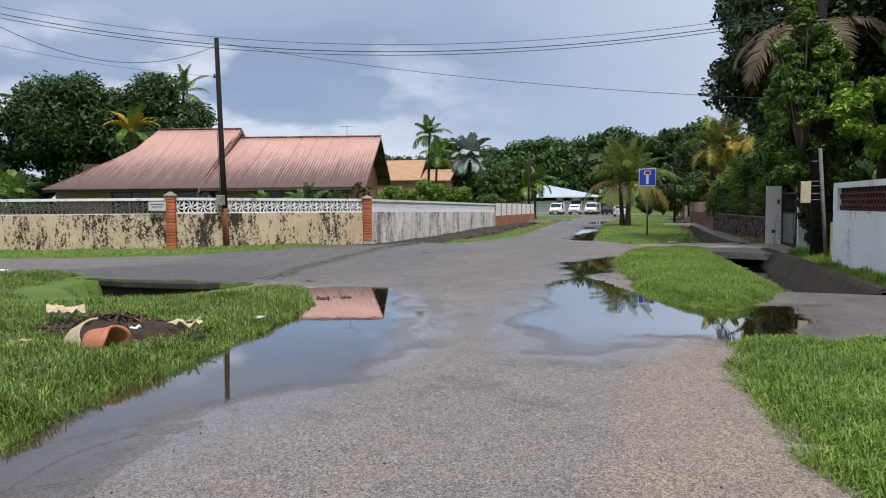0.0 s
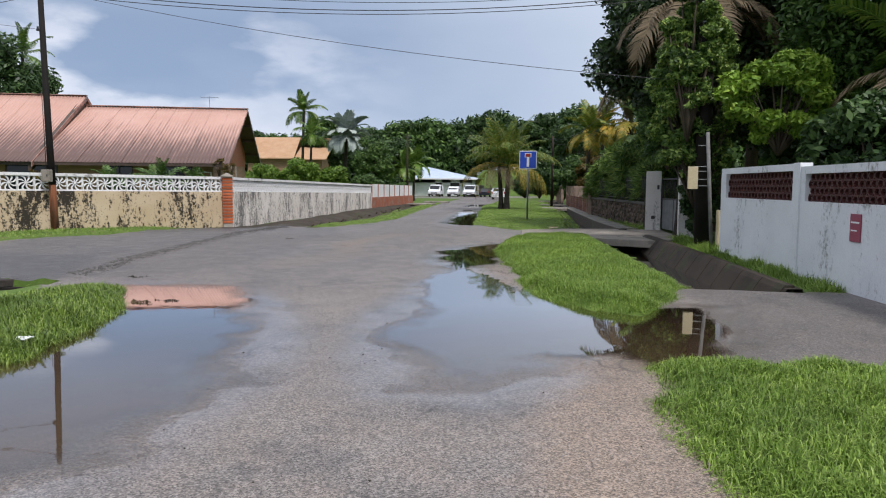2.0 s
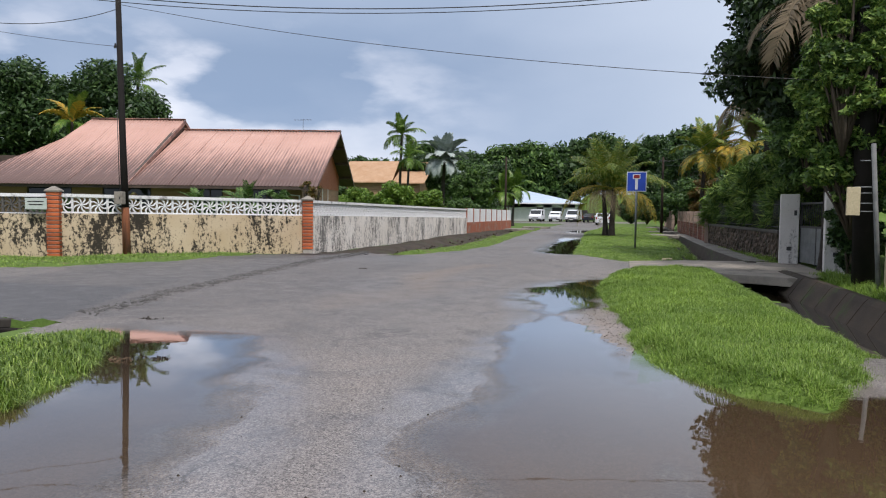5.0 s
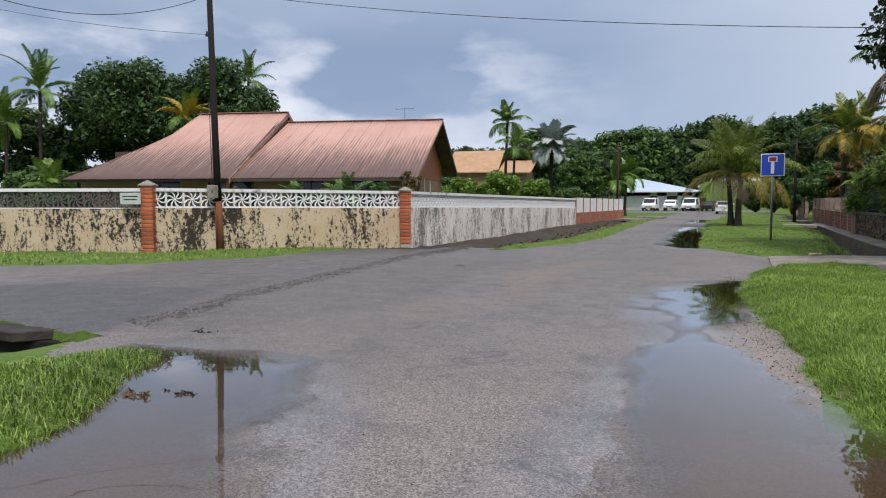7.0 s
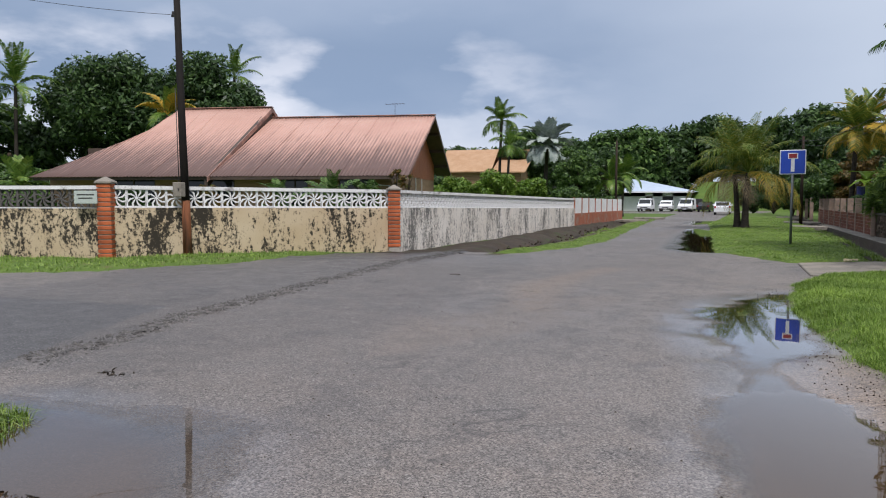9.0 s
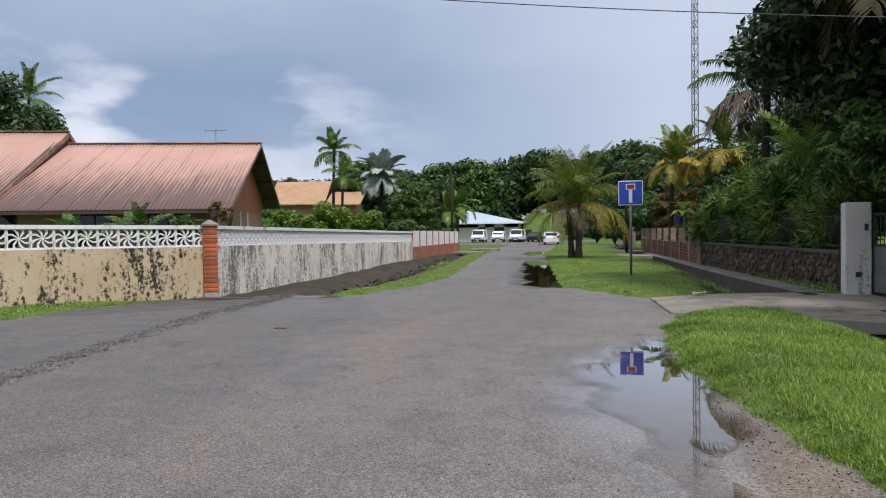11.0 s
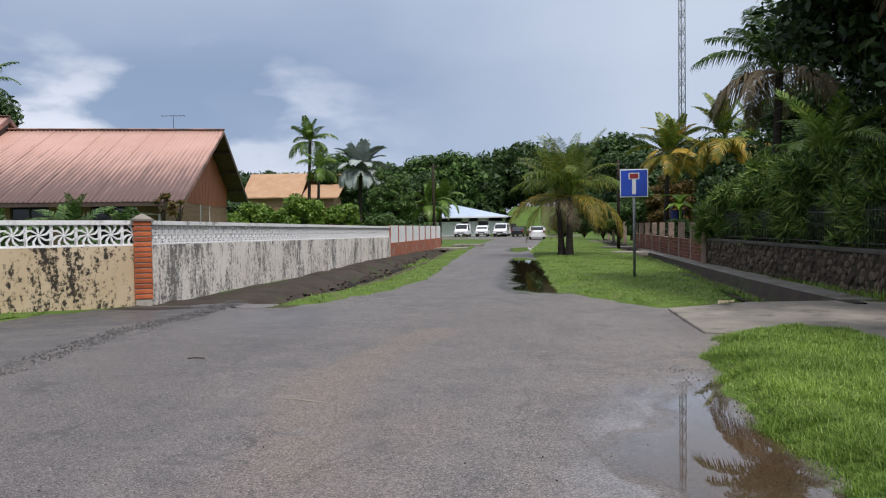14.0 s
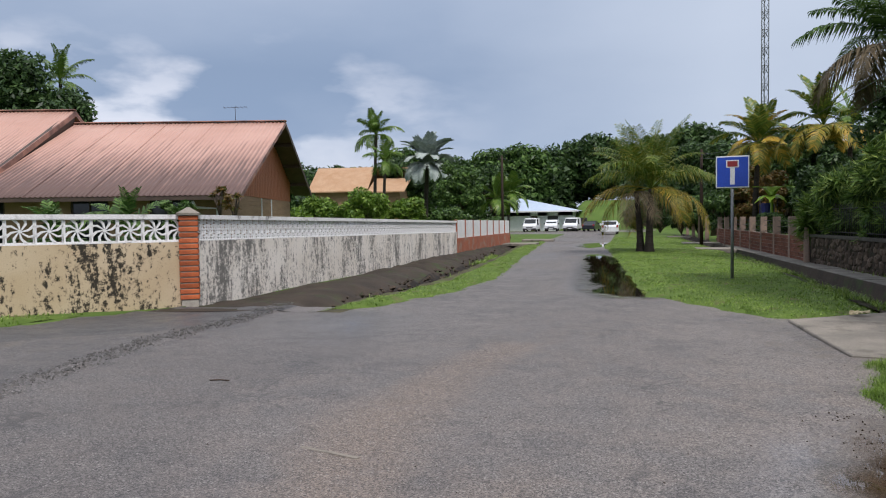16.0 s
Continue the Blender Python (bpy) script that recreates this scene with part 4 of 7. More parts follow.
def drain_run(y0, y1, n):
    ys = np.linspace(y0, y1, n)
    l, r = along(ys, DRAIN_L), along(ys, DRAIN_R)
    w = np.clip((r - l) * 0.3, 0.2, 0.5)
    rails = []
    for off, z in ((-0.22, -0.02), (0.0, -0.02), (0.06, -0.74)):
        rails.append([(a + off, y, z) for a, y in zip(l, ys)])
    for k, z in ((1.0, -0.76), (0.12, -0.06), (0.0, 0.035), (-0.45, 0.04), (-0.45, -0.3)):
        rails.append([(b - w_ * k if k > 0 else b - k * 0.5, y, z) for b, w_, y in zip(r, w, ys)])
    return ribbon("drain_lining", rails, M_DRAIN, "open concrete storm drain with sloping slab side")


drain_run(15.3, 27.3, 14)


def drain_slab(y0, y1):
    """One cast slab of the sloping drain side, a joint's width short of the next."""
    V = []
    for y in (y0, y1):
        r = float(along(y, DRAIN_R))
        w = min(0.5, max(0.2, (r - float(along(y, DRAIN_L))) * 0.3))
        V += [(r - w * 1.02, y, -0.70), (r - w * 0.10, y, 0.0), (r + 0.02, y, 0.075), (r + 0.16, y, 0.075), (r + 0.16, y, -0.1), (r - w * 0.7, y, -0.74)]
    F = [(i, (i + 1) % 6, 6 + (i + 1) % 6, 6 + i) for i in range(6)] + [tuple(range(6))[::-1], tuple(range(6, 12))]
    return mesh_object("slab", V, F, M_DRAIN, drain_side)


drain_side = thing("drain_side", (0, 0, 0), "sloping cast slabs lining the side of the open drain", "drain", kind="structure")
for k in range(11):
    drain_slab(15.45 + k * 1.06, 15.45 + k * 1.06 + 1.02)
drain_run(30.6, 89, 34)
for y0, y1 in ((15.3, 27.3), (30.6, 89)):
    ys = np.linspace(y0, y1, 30)
    ribbon("drain_water", [[(a - 0.02, y, -0.40) for a, y in zip(along(ys, DRAIN_L), ys)], [(b - 0.02, y, -0.40) for b, y in zip(along(ys, DRAIN_R), ys)]][::-1], M_DITCHWATER, "still dark brown water in the drain", "water").data.attributes.new("deep", "FLOAT", "POINT").data.foreach_set("value", np.ones(60, np.float32))
hb = blocks(((2.6, 15.12, -1.0), (4.6, 15.32, -0.03)))
wall_end = tagged(new("drain_headwall", bpy.data.meshes.new("drain_headwall")), "concrete headwall at the drain's end, darkened for shade", "headwall", kind="structure")
hb.to_mesh(wall_end.data)
hb.free()
wall_end.data.materials.append(M_DARKCONC)


def slab(name, corners, top, thick, mat, label, category):
    """A flat slab with bevelled edge over four ground corners."""
    bm = bmesh.new()
    f = bm.faces.new([bm.verts.new((x, y, top)) for x, y in corners])
    ex = bmesh.ops.extrude_face_region(bm, geom=[f])
    for v in ex["geom"]:
        if isinstance(v, bmesh.types.BMVert):
            v.co.z -= thick
    bmesh.ops.recalc_face_normals(bm, faces=bm.faces[:])
    bmesh.ops.bevel(bm, geom=bm.edges[:], offset=0.015, segments=1, affect="EDGES")
    me = bpy.data.meshes.new(name)
    bm.to_mesh(me)
    bm.free()
    me.materials.append(mat)
    return tagged(new(name, me), label, category, kind="structure")


slab("bridge_slab", [(-0.5, 26.7), (1.4, 26.3), (3.6, 25.2), (4.5, 26.4), (4.35, 30.9), (2.8, 31.3), (1.0, 30.9), (-0.7, 29.7)], 0.014, 0.22, M_CONCRETE, "pale concrete slab bridging the drain to a gate", "bridge")
for y in (56.0, 64.5, 80.0):
    a, b = float(along(y, DRAIN_L)), float(along(y, DRAIN_R))
    slab("bridge_slab", [(a - 1.1, y - 1.2), (b + 0.5, y - 1.1), (b + 0.5, y + 1.1), (a - 1.2, y + 1.2)], 0.05, 0.18, M_CONCRETE, "small concrete slab crossing over the drain", "bridge")
for k in range(14):
    y0, y1 = 31.2 + k * 2.0, 31.2 + (k + 1) * 2.0 - 0.025
    r0, r1 = float(along(y0, DRAIN_R)), float(along(y1, DRAIN_R))
    slab("path_slab", [(r0 + 0.02, y0), (r0 + 0.75, y0), (r1 + 0.75, y1), (r1 + 0.02, y1)], 0.055 + 0.008 * math.sin(k * 2.7), 0.1, M_WALK, "weathered concrete path slab beside the drain", "path")

# ---- left-hand apron drain along the wall ----
ys = np.linspace(29.5, 67, 150)
CREST = [(-10.8, 29.4), (-11.0, 33.0), (-11.35, 37.5), (-11.75, 42), (-12.1, 50), (-12.25, 67)]
crest, bank = along(ys, CREST), along(ys, STRIP_IN)
foot = np.interp(ys, [29.5, 31, 40, 44, 50, 67], [-0.13, -0.20, -0.19, -0.10, -0.02, -0.02])
open_by = smooth01((ys - 29.5) / 1.3)
wob = 0.06 * vnoise(ys * 0.9, ys * 0, 4) + 0.05 * vnoise(ys * 2.7, ys * 0, 6)
apron_rails = []
for f_, z, loose in ((None, 0.0, 0.0), (None, 0.03, 0.3), (0.0, -0.10, 0.9), (0.22, -0.14, 1.3), (0.46, -0.36, 1.4), (0.58, -0.56, 1.0), (0.76, -0.56, 0.5), (0.92, -0.24, 0.4), (1.06, -0.03, 0.0), (1.30, -0.06, 0.0)):
    rail = []
    for k, y in enumerate(ys):
        if f_ is None:
            x = WALL_X - 0.1 if loose == 0 else WALL_X + 0.4
            h = (foot[k] + z) * open_by[k]
        else:
            x = crest[k] + (bank[k] - crest[k]) * f_
            h = z * open_by[k]
        h += (float(ground_z(np.array(x), np.array(29.5))) + 0.004) * (1 - open_by[k])
        rail.append((x + loose * 0.8 * wob[k], y, h + loose * wob[k] * open_by[k]))
    apron_rails.append(rail)
ap = ribbon("drain_apron", [[(x, y, z + 0.05 * float(vnoise(np.array(x * 3.3), np.array(y * 2.1), 51)) * min(1, max(0, y - 30.5))) for x, y, z in r[::-1]] for r in apron_rails], [M_APRON, M_LEDGE, M_BANK, M_DRAIN], "dark mossy concrete apron sloping from wall to gutter")
# moss, soil and mud by strip; the dark bank strips also paint depth shading
for k, poly in enumerate(ap.data.polygons):
    strip, place = 9 - 1 - k // (len(ys) - 1), k % (len(ys) - 1)
    poly.material_index = 0 if place < 12 else (1, 1, 2, 2, 2, 3, 3, 3, 3)[strip]
ap.data.polygons.foreach_set("use_smooth", np.ones(len(ap.data.polygons), dtype=bool))
for y in (64.6, 73.0):
    a = float(along(y, LEFT_IN))
    slab("bridge_slab", [(a - 0.9, y - 1.0), (a + 1.5, y - 1.0), (a + 1.4, y + 1.0), (a - 1.0, y + 1.0)], 0.06, 0.16, M_CONCRETE, "small concrete slab crossing over the gutter", "bridge")
WEEDS = [(-9.6, 31.2), (-9.1, 31), (-8.8, 34), (-9.1, 40), (-10.9, 58), (-11.5, 58), (-10.3, 44), (-9.8, 36)]
seed_of[id(WEEDS)] = 29
blades(WEEDS, 0.0, 109, 9000, 0.22, "straggling weeds growing in the gutter", lambda x, y: 0.22 + 0 * x, 0.009, near=33, keep=lambda x, y: vnoise(x * 0.9, y * 0.45, 77) > 0.22)
# culvert edge where the side street crosses the ditch
slab("culvert_slab", [(-11.8, 13.9), (-11.9, 14.9), (-8.2, 14.75), (-7.9, 14.15), (-8.3, 13.65), (-10.2, 13.6)], 0.004, 0.13, M_APRON, "dark asphalt-covered culvert edge over a ditch", "culvert")
# near-black face: the shadow under the slab is put into its colour
slab("culvert_wall", [(-12.0, 13.95), (-12.0, 14.6), (-7.4, 14.6), (-7.6, 14.0), (-8.6, 13.72), (-10.2, 13.68)], -0.12, 0.9, M_POLE_PITSHADE, "culvert face with the ditch shadow painted black", "culvert")

def left_keep(x, y):
    bare = np.hypot((x + 5.1) / 1.15, (y - 8.05) / 0.85) < 0.85 + 0.3 * vnoise(x * 4, y * 4, 2)
    return (x > -13) & (y > 4.0) & ((ditch_dip(x, y) < 0.36 + 0.06 * vnoise(x * 3, y * 3, 8)) | (x < -9.6)) & ~bare & (x + 0.35 * y > -9.0 + 0.9 * vnoise(x, y, 6))


blades(LEFT_GRASS, 0.15, 101, 190000, 0.15, "dense green roadside grass", ditch_dip, 0.0042, mat=M_WILD, keep=left_keep, area=(-13.5, 3.9, -2.8, 14.9))
blades(LEFT_GRASS, 0.15, 111, 26000, 0.15, "grass on the farther verge", ditch_dip, 0.008, mat=M_WILD, keep=lambda x, y: (x > -18) & (y > 5) & ((ditch_dip(x, y) < 0.40) | (x < -9.6)) & (x + 0.35 * y < -8.0), simple=True)
blades(RIGHT_GRASS, 0.13, 102, 105000, 0.12, "bright green roadside grass", None, 0.0036, keep=lambda x, y: (y > 4.6) & (x < 4.2))
blades(ISLAND, 0.19, 103, 260000, 0.085, "bright green grass on the mound", None, 0.0032, simple=True)
blades(VERGE_RIGHT, 0.15, 104, 160000, 0.06, "trimmed green grass", None, 0.007, near=36, keep=lambda x, y: y < 80, simple=True)
blades(STRIP_LEFT, 0.13, 105, 46000, 0.065, "green grass along the gutter", None, 0.006, near=33, simple=True)
blades(STRIP_WALL, 0.12, 106, 40000, 0.10, "short green grass at the wall foot", None, 0.009, keep=lambda x, y: x > -27, simple=True)
blades(BANK_RIGHT, 0.16, 107, 12000, 0.2, "weedy grass at the wall foot", None, 0.007, simple=True)
blades(BANK_RIGHT_2, 0.16, 108, 9000, 0.2, "weedy grass beside the stone wall", None, 0.008, simple=True)

DRAIN_WEEDS = [(0.75, 31.3), (1.35, 31.3), (1.15, 38.8), (0.75, 51), (0.3, 51), (0.75, 38)]
BANK_WEEDS = [(3.2, 31.6), (3.6, 31.6), (2.9, 37.5), (2.2, 46), (1.8, 46), (2.5, 37.5)]
for poly, seed in ((DRAIN_WEEDS, 151), (BANK_WEEDS, 152)):
    seed_of[id(poly)] = seed
    blades(poly, 0.13, seed, 7000, 0.17, "ragged weeds hanging over the drain's edge", None, 0.006, near=36, keep=lambda x, y: vnoise(x * 1.7, y * 0.8, 78) > -0.25, simple=True, mat=M_WILD)


# ---- loose asphalt crumbs along the ragged edge of the new surfacing, stones in the gutter ----
def pebbles(name, pts, sizes, mat, label, seed):
    """Many small angular stones, one object of stuff."""
    rng = np.random.default_rng(seed)
    base = np.array([(1, 0, 0), (-1, 0, 0), (0, 1, 0), (0, -1, 0), (0, 0, 0.8), (0, 0, -0.8)], float)
    tri = np.array([(0, 2, 4), (2, 1, 4), (1, 3, 4), (3, 0, 4), (2, 0, 5), (1, 2, 5), (3, 1, 5), (0, 3, 5)])
    n = len(pts)
    a = rng.uniform(0, 6.28, n)
    V = base[None] * rng.uniform(0.55, 1.25, (n, 6, 1))
    c, q = np.cos(a)[:, None], np.sin(a)[:, None]
    V = np.stack([V[..., 0] * c - V[..., 1] * q, V[..., 0] * q + V[..., 1] * c, V[..., 2]], -1) * sizes[:, None, None] + pts[:, None]
    F = (tri[None] + np.arange(n)[:, None, None] * 6).reshape(-1, 3)
    ob = mesh_object(name, V.reshape(-1, 3), F.tolist(), mat)
    return tagged(ob, label, "rubble", kind="stuff")


rng = np.random.default_rng(77)
ey = rng.uniform(14.6, 30.4, 6000)
ex = along(ey, SEAM) + rng.normal(0.0, 0.05, 6000) - 0.34 * rng.uniform(0, 1, 6000) ** 1.5 + 0.09 * vnoise(ey * 2.2, ey * 0, 61)
pebbles("asphalt_crumbs", np.stack([ex, ey, road_z(ex, ey) + 0.004], -1), 0.005 + 0.020 * rng.uniform(0, 1, 6000) ** 3, M_CRUMB, "dark loose asphalt crumbs along the ragged edge", 78)
sy = 31.2 + 26 * rng.uniform(0, 1, 420) ** 1.5
sx = along(sy, LEFT_IN) + rng.uniform(-0.35, 0.55, 420)
pebbles("gutter_stones", np.stack([sx, sy, -0.40 + 0.35 * rng.uniform(0, 1, 420) * (sx < along(sy, LEFT_IN))], -1), rng.uniform(0.025, 0.10, 420), M_STONE, "dark broken stones lying along the gutter", 79)
ry_ = rng.uniform(14.5, 24.0, 700)
rx_ = along(ry_, [(0.3, 14.9), (-0.3, 18), (-0.6, 19.9), (-0.85, 22), (-0.85, 24.6)]) + rng.normal(-0.22, 0.2, 700)
pebbles("edge_gravel", np.stack([rx_, ry_, road_z(rx_, ry_) + 0.003], -1), rng.uniform(0.004, 0.012, 700), M_MUCK, "dark gravel and debris along the grass edge", 80)


# ---------- boundary walls ----------
CORNER = Vector((-12.64, 30.86, 0))
PILLAR_B = Vector((-17.35, 23.62, 0))
WALL_END = Vector((-45.0, 14.4, 0))


def wall_frame(a, b):
    """Matrix whose x runs from a to b along the wall, y to its back."""
    d = (b - a)
    return Matrix.Translation(a) @ Matrix.Rotation(math.atan2(d.y, d.x), 4, "Z"), d.length


def pinwheel(w, h):
    """A breeze block: frame and eight bent vanes round a hub."""
    bm = bmesh.new()
    t, dep = 0.06 * w, 0.11 * w
    y0, y1 = -dep / 2, dep / 2
    box(bm, (0, y0, 0), (t, y1, h))
    box(bm, (w - t, y0, 0), (w, y1, h))
    box(bm, (t, y0, 0), (w - t, y1, t))
    box(bm, (t, y0, h - t), (w - t, y1, h))
    cx, cz = w / 2, h / 2
    bmesh.ops.create_cone(bm, cap_ends=True, segments=8, radius1=0.085 * w, radius2=0.085 * w, depth=dep, matrix=Matrix.Translation((cx, 0, cz)) @ Matrix.Rotation(radians(90), 4, "X"))
    for k in range(8):
        a = k * math.pi / 4
        pts = []
        for f, turn in ((0.05, 0.0), (0.55, 0.16), (1.0, 0.42)):
            ca, sa = math.cos(a + turn), math.sin(a + turn)
            reach = min((w / 2 - t * 0.5) / max(abs(ca), 1e-6), (h / 2 - t * 0.5) / max(abs(sa), 1e-6))
            rr = 0.07 * w + (reach - 0.07 * w) * f
            pts.append((cx + ca * rr, cz + sa * rr, w * (0.020 + 0.040 * f), a + turn))
        ring = []
        for x, z, hw, ang in pts:
            ox, oz = -math.sin(ang) * hw, math.cos(ang) * hw
            ring.append([bm.verts.new(p) for p in ((x - ox, y0, z - oz), (x + ox, y0, z + oz), (x + ox, y1, z + oz), (x - ox, y1, z - oz))])
        for r0, r1 in zip(ring, ring[1:]):
            for i in range(4):
                bm.faces.new((r0[i], r0[(i + 1) % 4], r1[(i + 1) % 4], r1[i]))
    bmesh.ops.recalc_face_normals(bm, faces=bm.faces[:])
    return bm


def lattice_wall(name, a, b, units, base_h, top0, top1, mat, block_mat, label, dark=(), rows=1):
    """Plastered wall with a row of breeze blocks under a coping; its top may fall along its length."""
    m, length = wall_frame(a, b)
    root = thing(name, (0, 0, 0), label, "wall", kind="structure")
    root.matrix_basis = m
    fall = Matrix.Identity(4)
    fall[2][0] = (top1 - top0) / length
    bh = (top0 - base_h - 0.10) / rows
    bm = blocks(((0, -0.075, -0.6), (length, 0.075, base_h)))
    bmesh.ops.subdivide_edges(bm, edges=[e for e in bm.edges if abs(e.verts[0].co.x - e.verts[1].co.x) > 1], cuts=int(length), use_grid_fill=True)
    for v in bm.verts:
        if v.co.z > 0:
            v.co.z += fall[2][0] * v.co.x
    part("plaster_base", bm, mat, root)
    cap = blocks(((0, -0.07, top0 - 0.10), (length, 0.07, top0)), ((0, -0.068, base_h), (length, 0.068, base_h + 0.025)))
    cap.transform(fall)
    part("coping", cap, block_mat, root, "thin painted concrete coping")
    w = length / units
    first = {}
    for k, row in itertools.product(range(units), range(rows)):
        is_dark = any(lo <= k < hi for lo, hi in dark)
        mm = M_LATTICE_DARK if is_dark else block_mat
        pm = fall @ Matrix.Translation((k * w, 0, base_h + 0.02 + row * bh))
        if mm not in first:
            first[mm] = part("breeze_block", pinwheel(w, bh - 0.004), mm, root)
            first[mm].matrix_basis = pm
        else:
            share("breeze_block", first[mm], pm, root)
    return root


lattice_wall("wall_front", PILLAR_B, CORNER, 17, 1.33, 1.93, 1.87, M_CREAM, M_LATTICE, "cream plaster wall with black mould and white breeze blocks")
lattice_wall("wall_side", CORNER, Vector((-12.64, 52.6, 0)), 78, 1.28, 1.87, 1.62, M_GREYWALL, M_LATTICE, "whitewashed mouldy wall topped with white breeze blocks", rows=2)
lattice_wall("wall_street", WALL_END, PILLAR_B, 57, 1.34, 1.95, 1.92, M_CREAM, M_LATTICE, "cream plaster wall with blackened breeze blocks", dark=((40, 57),))


def brick_pillar(at, size, height, courses, turn, label, mortar_side=0.0):
    root = thing("brick_pillar", (at.x, at.y, 0), label, "pillar", "brick pillars of the wall", turn, "structure")
    s = size / 2
    part("core", blocks(((-s + 0.025, -s + 0.025, -0.4), (s - 0.025, s - 0.025, height))), M_MORTAR, root)
    ch = height / courses
    one = None
    for k in range(courses):
        pm = Matrix.Translation((0, 0, k * ch + 0.012)) @ Matrix.Rotation(random.uniform(-0.015, 0.015), 4, "Z")
        if one is None:
            one = part("brick", blocks(((-s, -s, 0), (s, s, ch - 0.03)), bevel=0.012), M_BRICK, root)
            one.matrix_basis = pm
        else:
            share("brick", one, pm, root)
    cap = bmesh.new()
    bmesh.ops.create_cone(cap, cap_ends=True, segments=4, radius1=s * 1.75, radius2=0.04, depth=0.13, matrix=Matrix.Translation((0, 0, height + 0.105)) @ Matrix.Rotation(radians(45), 4, "Z"))
    box(cap, (-s * 1.22, -s * 1.22, height), (s * 1.22, s * 1.22, height + 0.042))
    part("cap", cap, M_CONCRETE, root, "grey pointed concrete cap")
    return root


brick_pillar(CORNER + Vector((0.03, -0.08, 0)), 0.40, 1.86, 15, -57, "orange brick corner pillar with grey pointed cap")
brick_pillar(PILLAR_B + Vector((0.05, -0.03, 0)), 0.36, 1.98, 16, -60, "weathered orange brick pillar with white mortar edges")

# red-based fence with white panels beyond the side wall
fence = thing("panel_fence", (-12.64, 52.6, 0), "worn red base wall with white fence panels", "fence", kind="structure")
part("base_wall", blocks(((-0.1, 0, -0.5), (0.1, 13.6, 0.72))), M_REDBASE, fence)
panel = None
for k in range(8):
    y0 = 0.15 + k * 1.7
    bm = blocks(((-0.03, y0, 0.72), (0.03, y0 + 1.58, 1.66 - 0.012 * k)))
    part("panel", bm, M_WHITE, fence)
    part("post", blocks(((-0.07, y0 - 0.1, 0.7), (0.07, y0 - 0.01, 1.68 - 0.012 * k))), M_REDBASE, fence)

# white wall on the right
WW = [Vector((4.56, 21.5, 0)), Vector((5.04, 17.45, 0)), Vector((5.4, 13.6, 0)), Vector((5.75, 9.8, 0)), Vector((6.0, 6.0, 0)), Vector((6.3, 2.2, 0)), Vector((6.6, -1.6, 0)), Vector((6.9, -5.4, 0))]
white_wall = thing("wall_white", (0, 0, 0), "white painted wall with maroon claustra openings", "wall", kind="structure")


def claustra(w, h):
    """Interlaced screen: rows of staggered small rings cut as bars."""
    bm = bmesh.new()
    n = max(4, int(w / 0.17))
    step = w / n
    rows = 4
    for j in range(rows):
        for i in range(n + (j % 2)):
            cx = (i + (0 if j % 2 else 0.5)) * step
            cz = (j + 0.5) * h / rows
            if cx < 0.04 or cx > w - 0.04:
                continue
            for a in range(6):
                a0, a1 = a * math.pi / 3, (a + 1) * math.pi / 3
                p0 = Vector((cx + math.cos(a0) * step * 0.5, 0, cz + math.sin(a0) * h / rows * 0.55))
                p1 = Vector((cx + math.cos(a1) * step * 0.5, 0, cz + math.sin(a1) * h / rows * 0.55))
                d = p1 - p0
                mm = Matrix.Translation((p0 + p1) / 2) @ Matrix.Rotation(-math.atan2(d.z, d.x), 4, "Y") @ Matrix.Diagonal((d.length, 0.05, 0.022, 1))
                bmesh.ops.create_cube(bm, size=1.0, matrix=mm)
    return bm


for k, (a, b) in enumerate(zip(WW, WW[1:])):
    m, length = wall_frame(a, b)
    top = 2.02 if k == 0 else 1.96
    bm = blocks(((0, -0.08, -0.5), (length, 0.08, 1.35)), ((0, -0.08, top - 0.13), (length, 0.08, top)), ((-0.02, -0.08, 1.35), (0.32, 0.08, top - 0.13)), ((length - 0.22, -0.08, 1.35), (length, 0.08, top - 0.13)))
    p = part("wall_panel", bm, M_WHITEWALL, white_wall)
    p.matrix_basis = m
    p = part("post", blocks(((length - 0.13, -0.115, -0.5), (length + 0.13, 0.115, top + 0.01)), bevel=0.01), M_WHITEWALL, white_wall)
    p.matrix_basis = m
    p = part("claustra_screen", claustra(length - 0.54, top - 0.13 - 1.35), M_MAROON, white_wall, "maroon interlaced claustra screen")
    p.matrix_basis = m @ Matrix.Translation((0.32, 0.0, 1.35))
    p = part("screen_back", blocks(((0.3, 0.055, 1.34), (length - 0.2, 0.075, top - 0.12))), M_MAROON, white_wall)
    p.matrix_basis = m
m, length = wall_frame(WW[1], WW[2])
plate = thing("wall_plate", (0, 0, 0), "small faded red plate fixed on the white wall", "plate")
plate.matrix_basis = m
part("board", blocks(((2.02, -0.1, 0.78), (2.34, -0.082, 1.20)), bevel=0.004), M_REDPLATE, plate)
part("bar", blocks(((2.06, -0.104, 1.06), (2.30, -0.1005, 1.085)), ((2.06, -0.104, 0.94), (2.24, -0.1005, 0.96))), M_WHITE, plate, "pale unreadable line of writing")

# ---------- house with the salmon roof ----------
house = thing("house", (-16.76, 39.4, 0), "low house with salmon corrugated roof stained dark at the eaves", "house", turn=17.8)


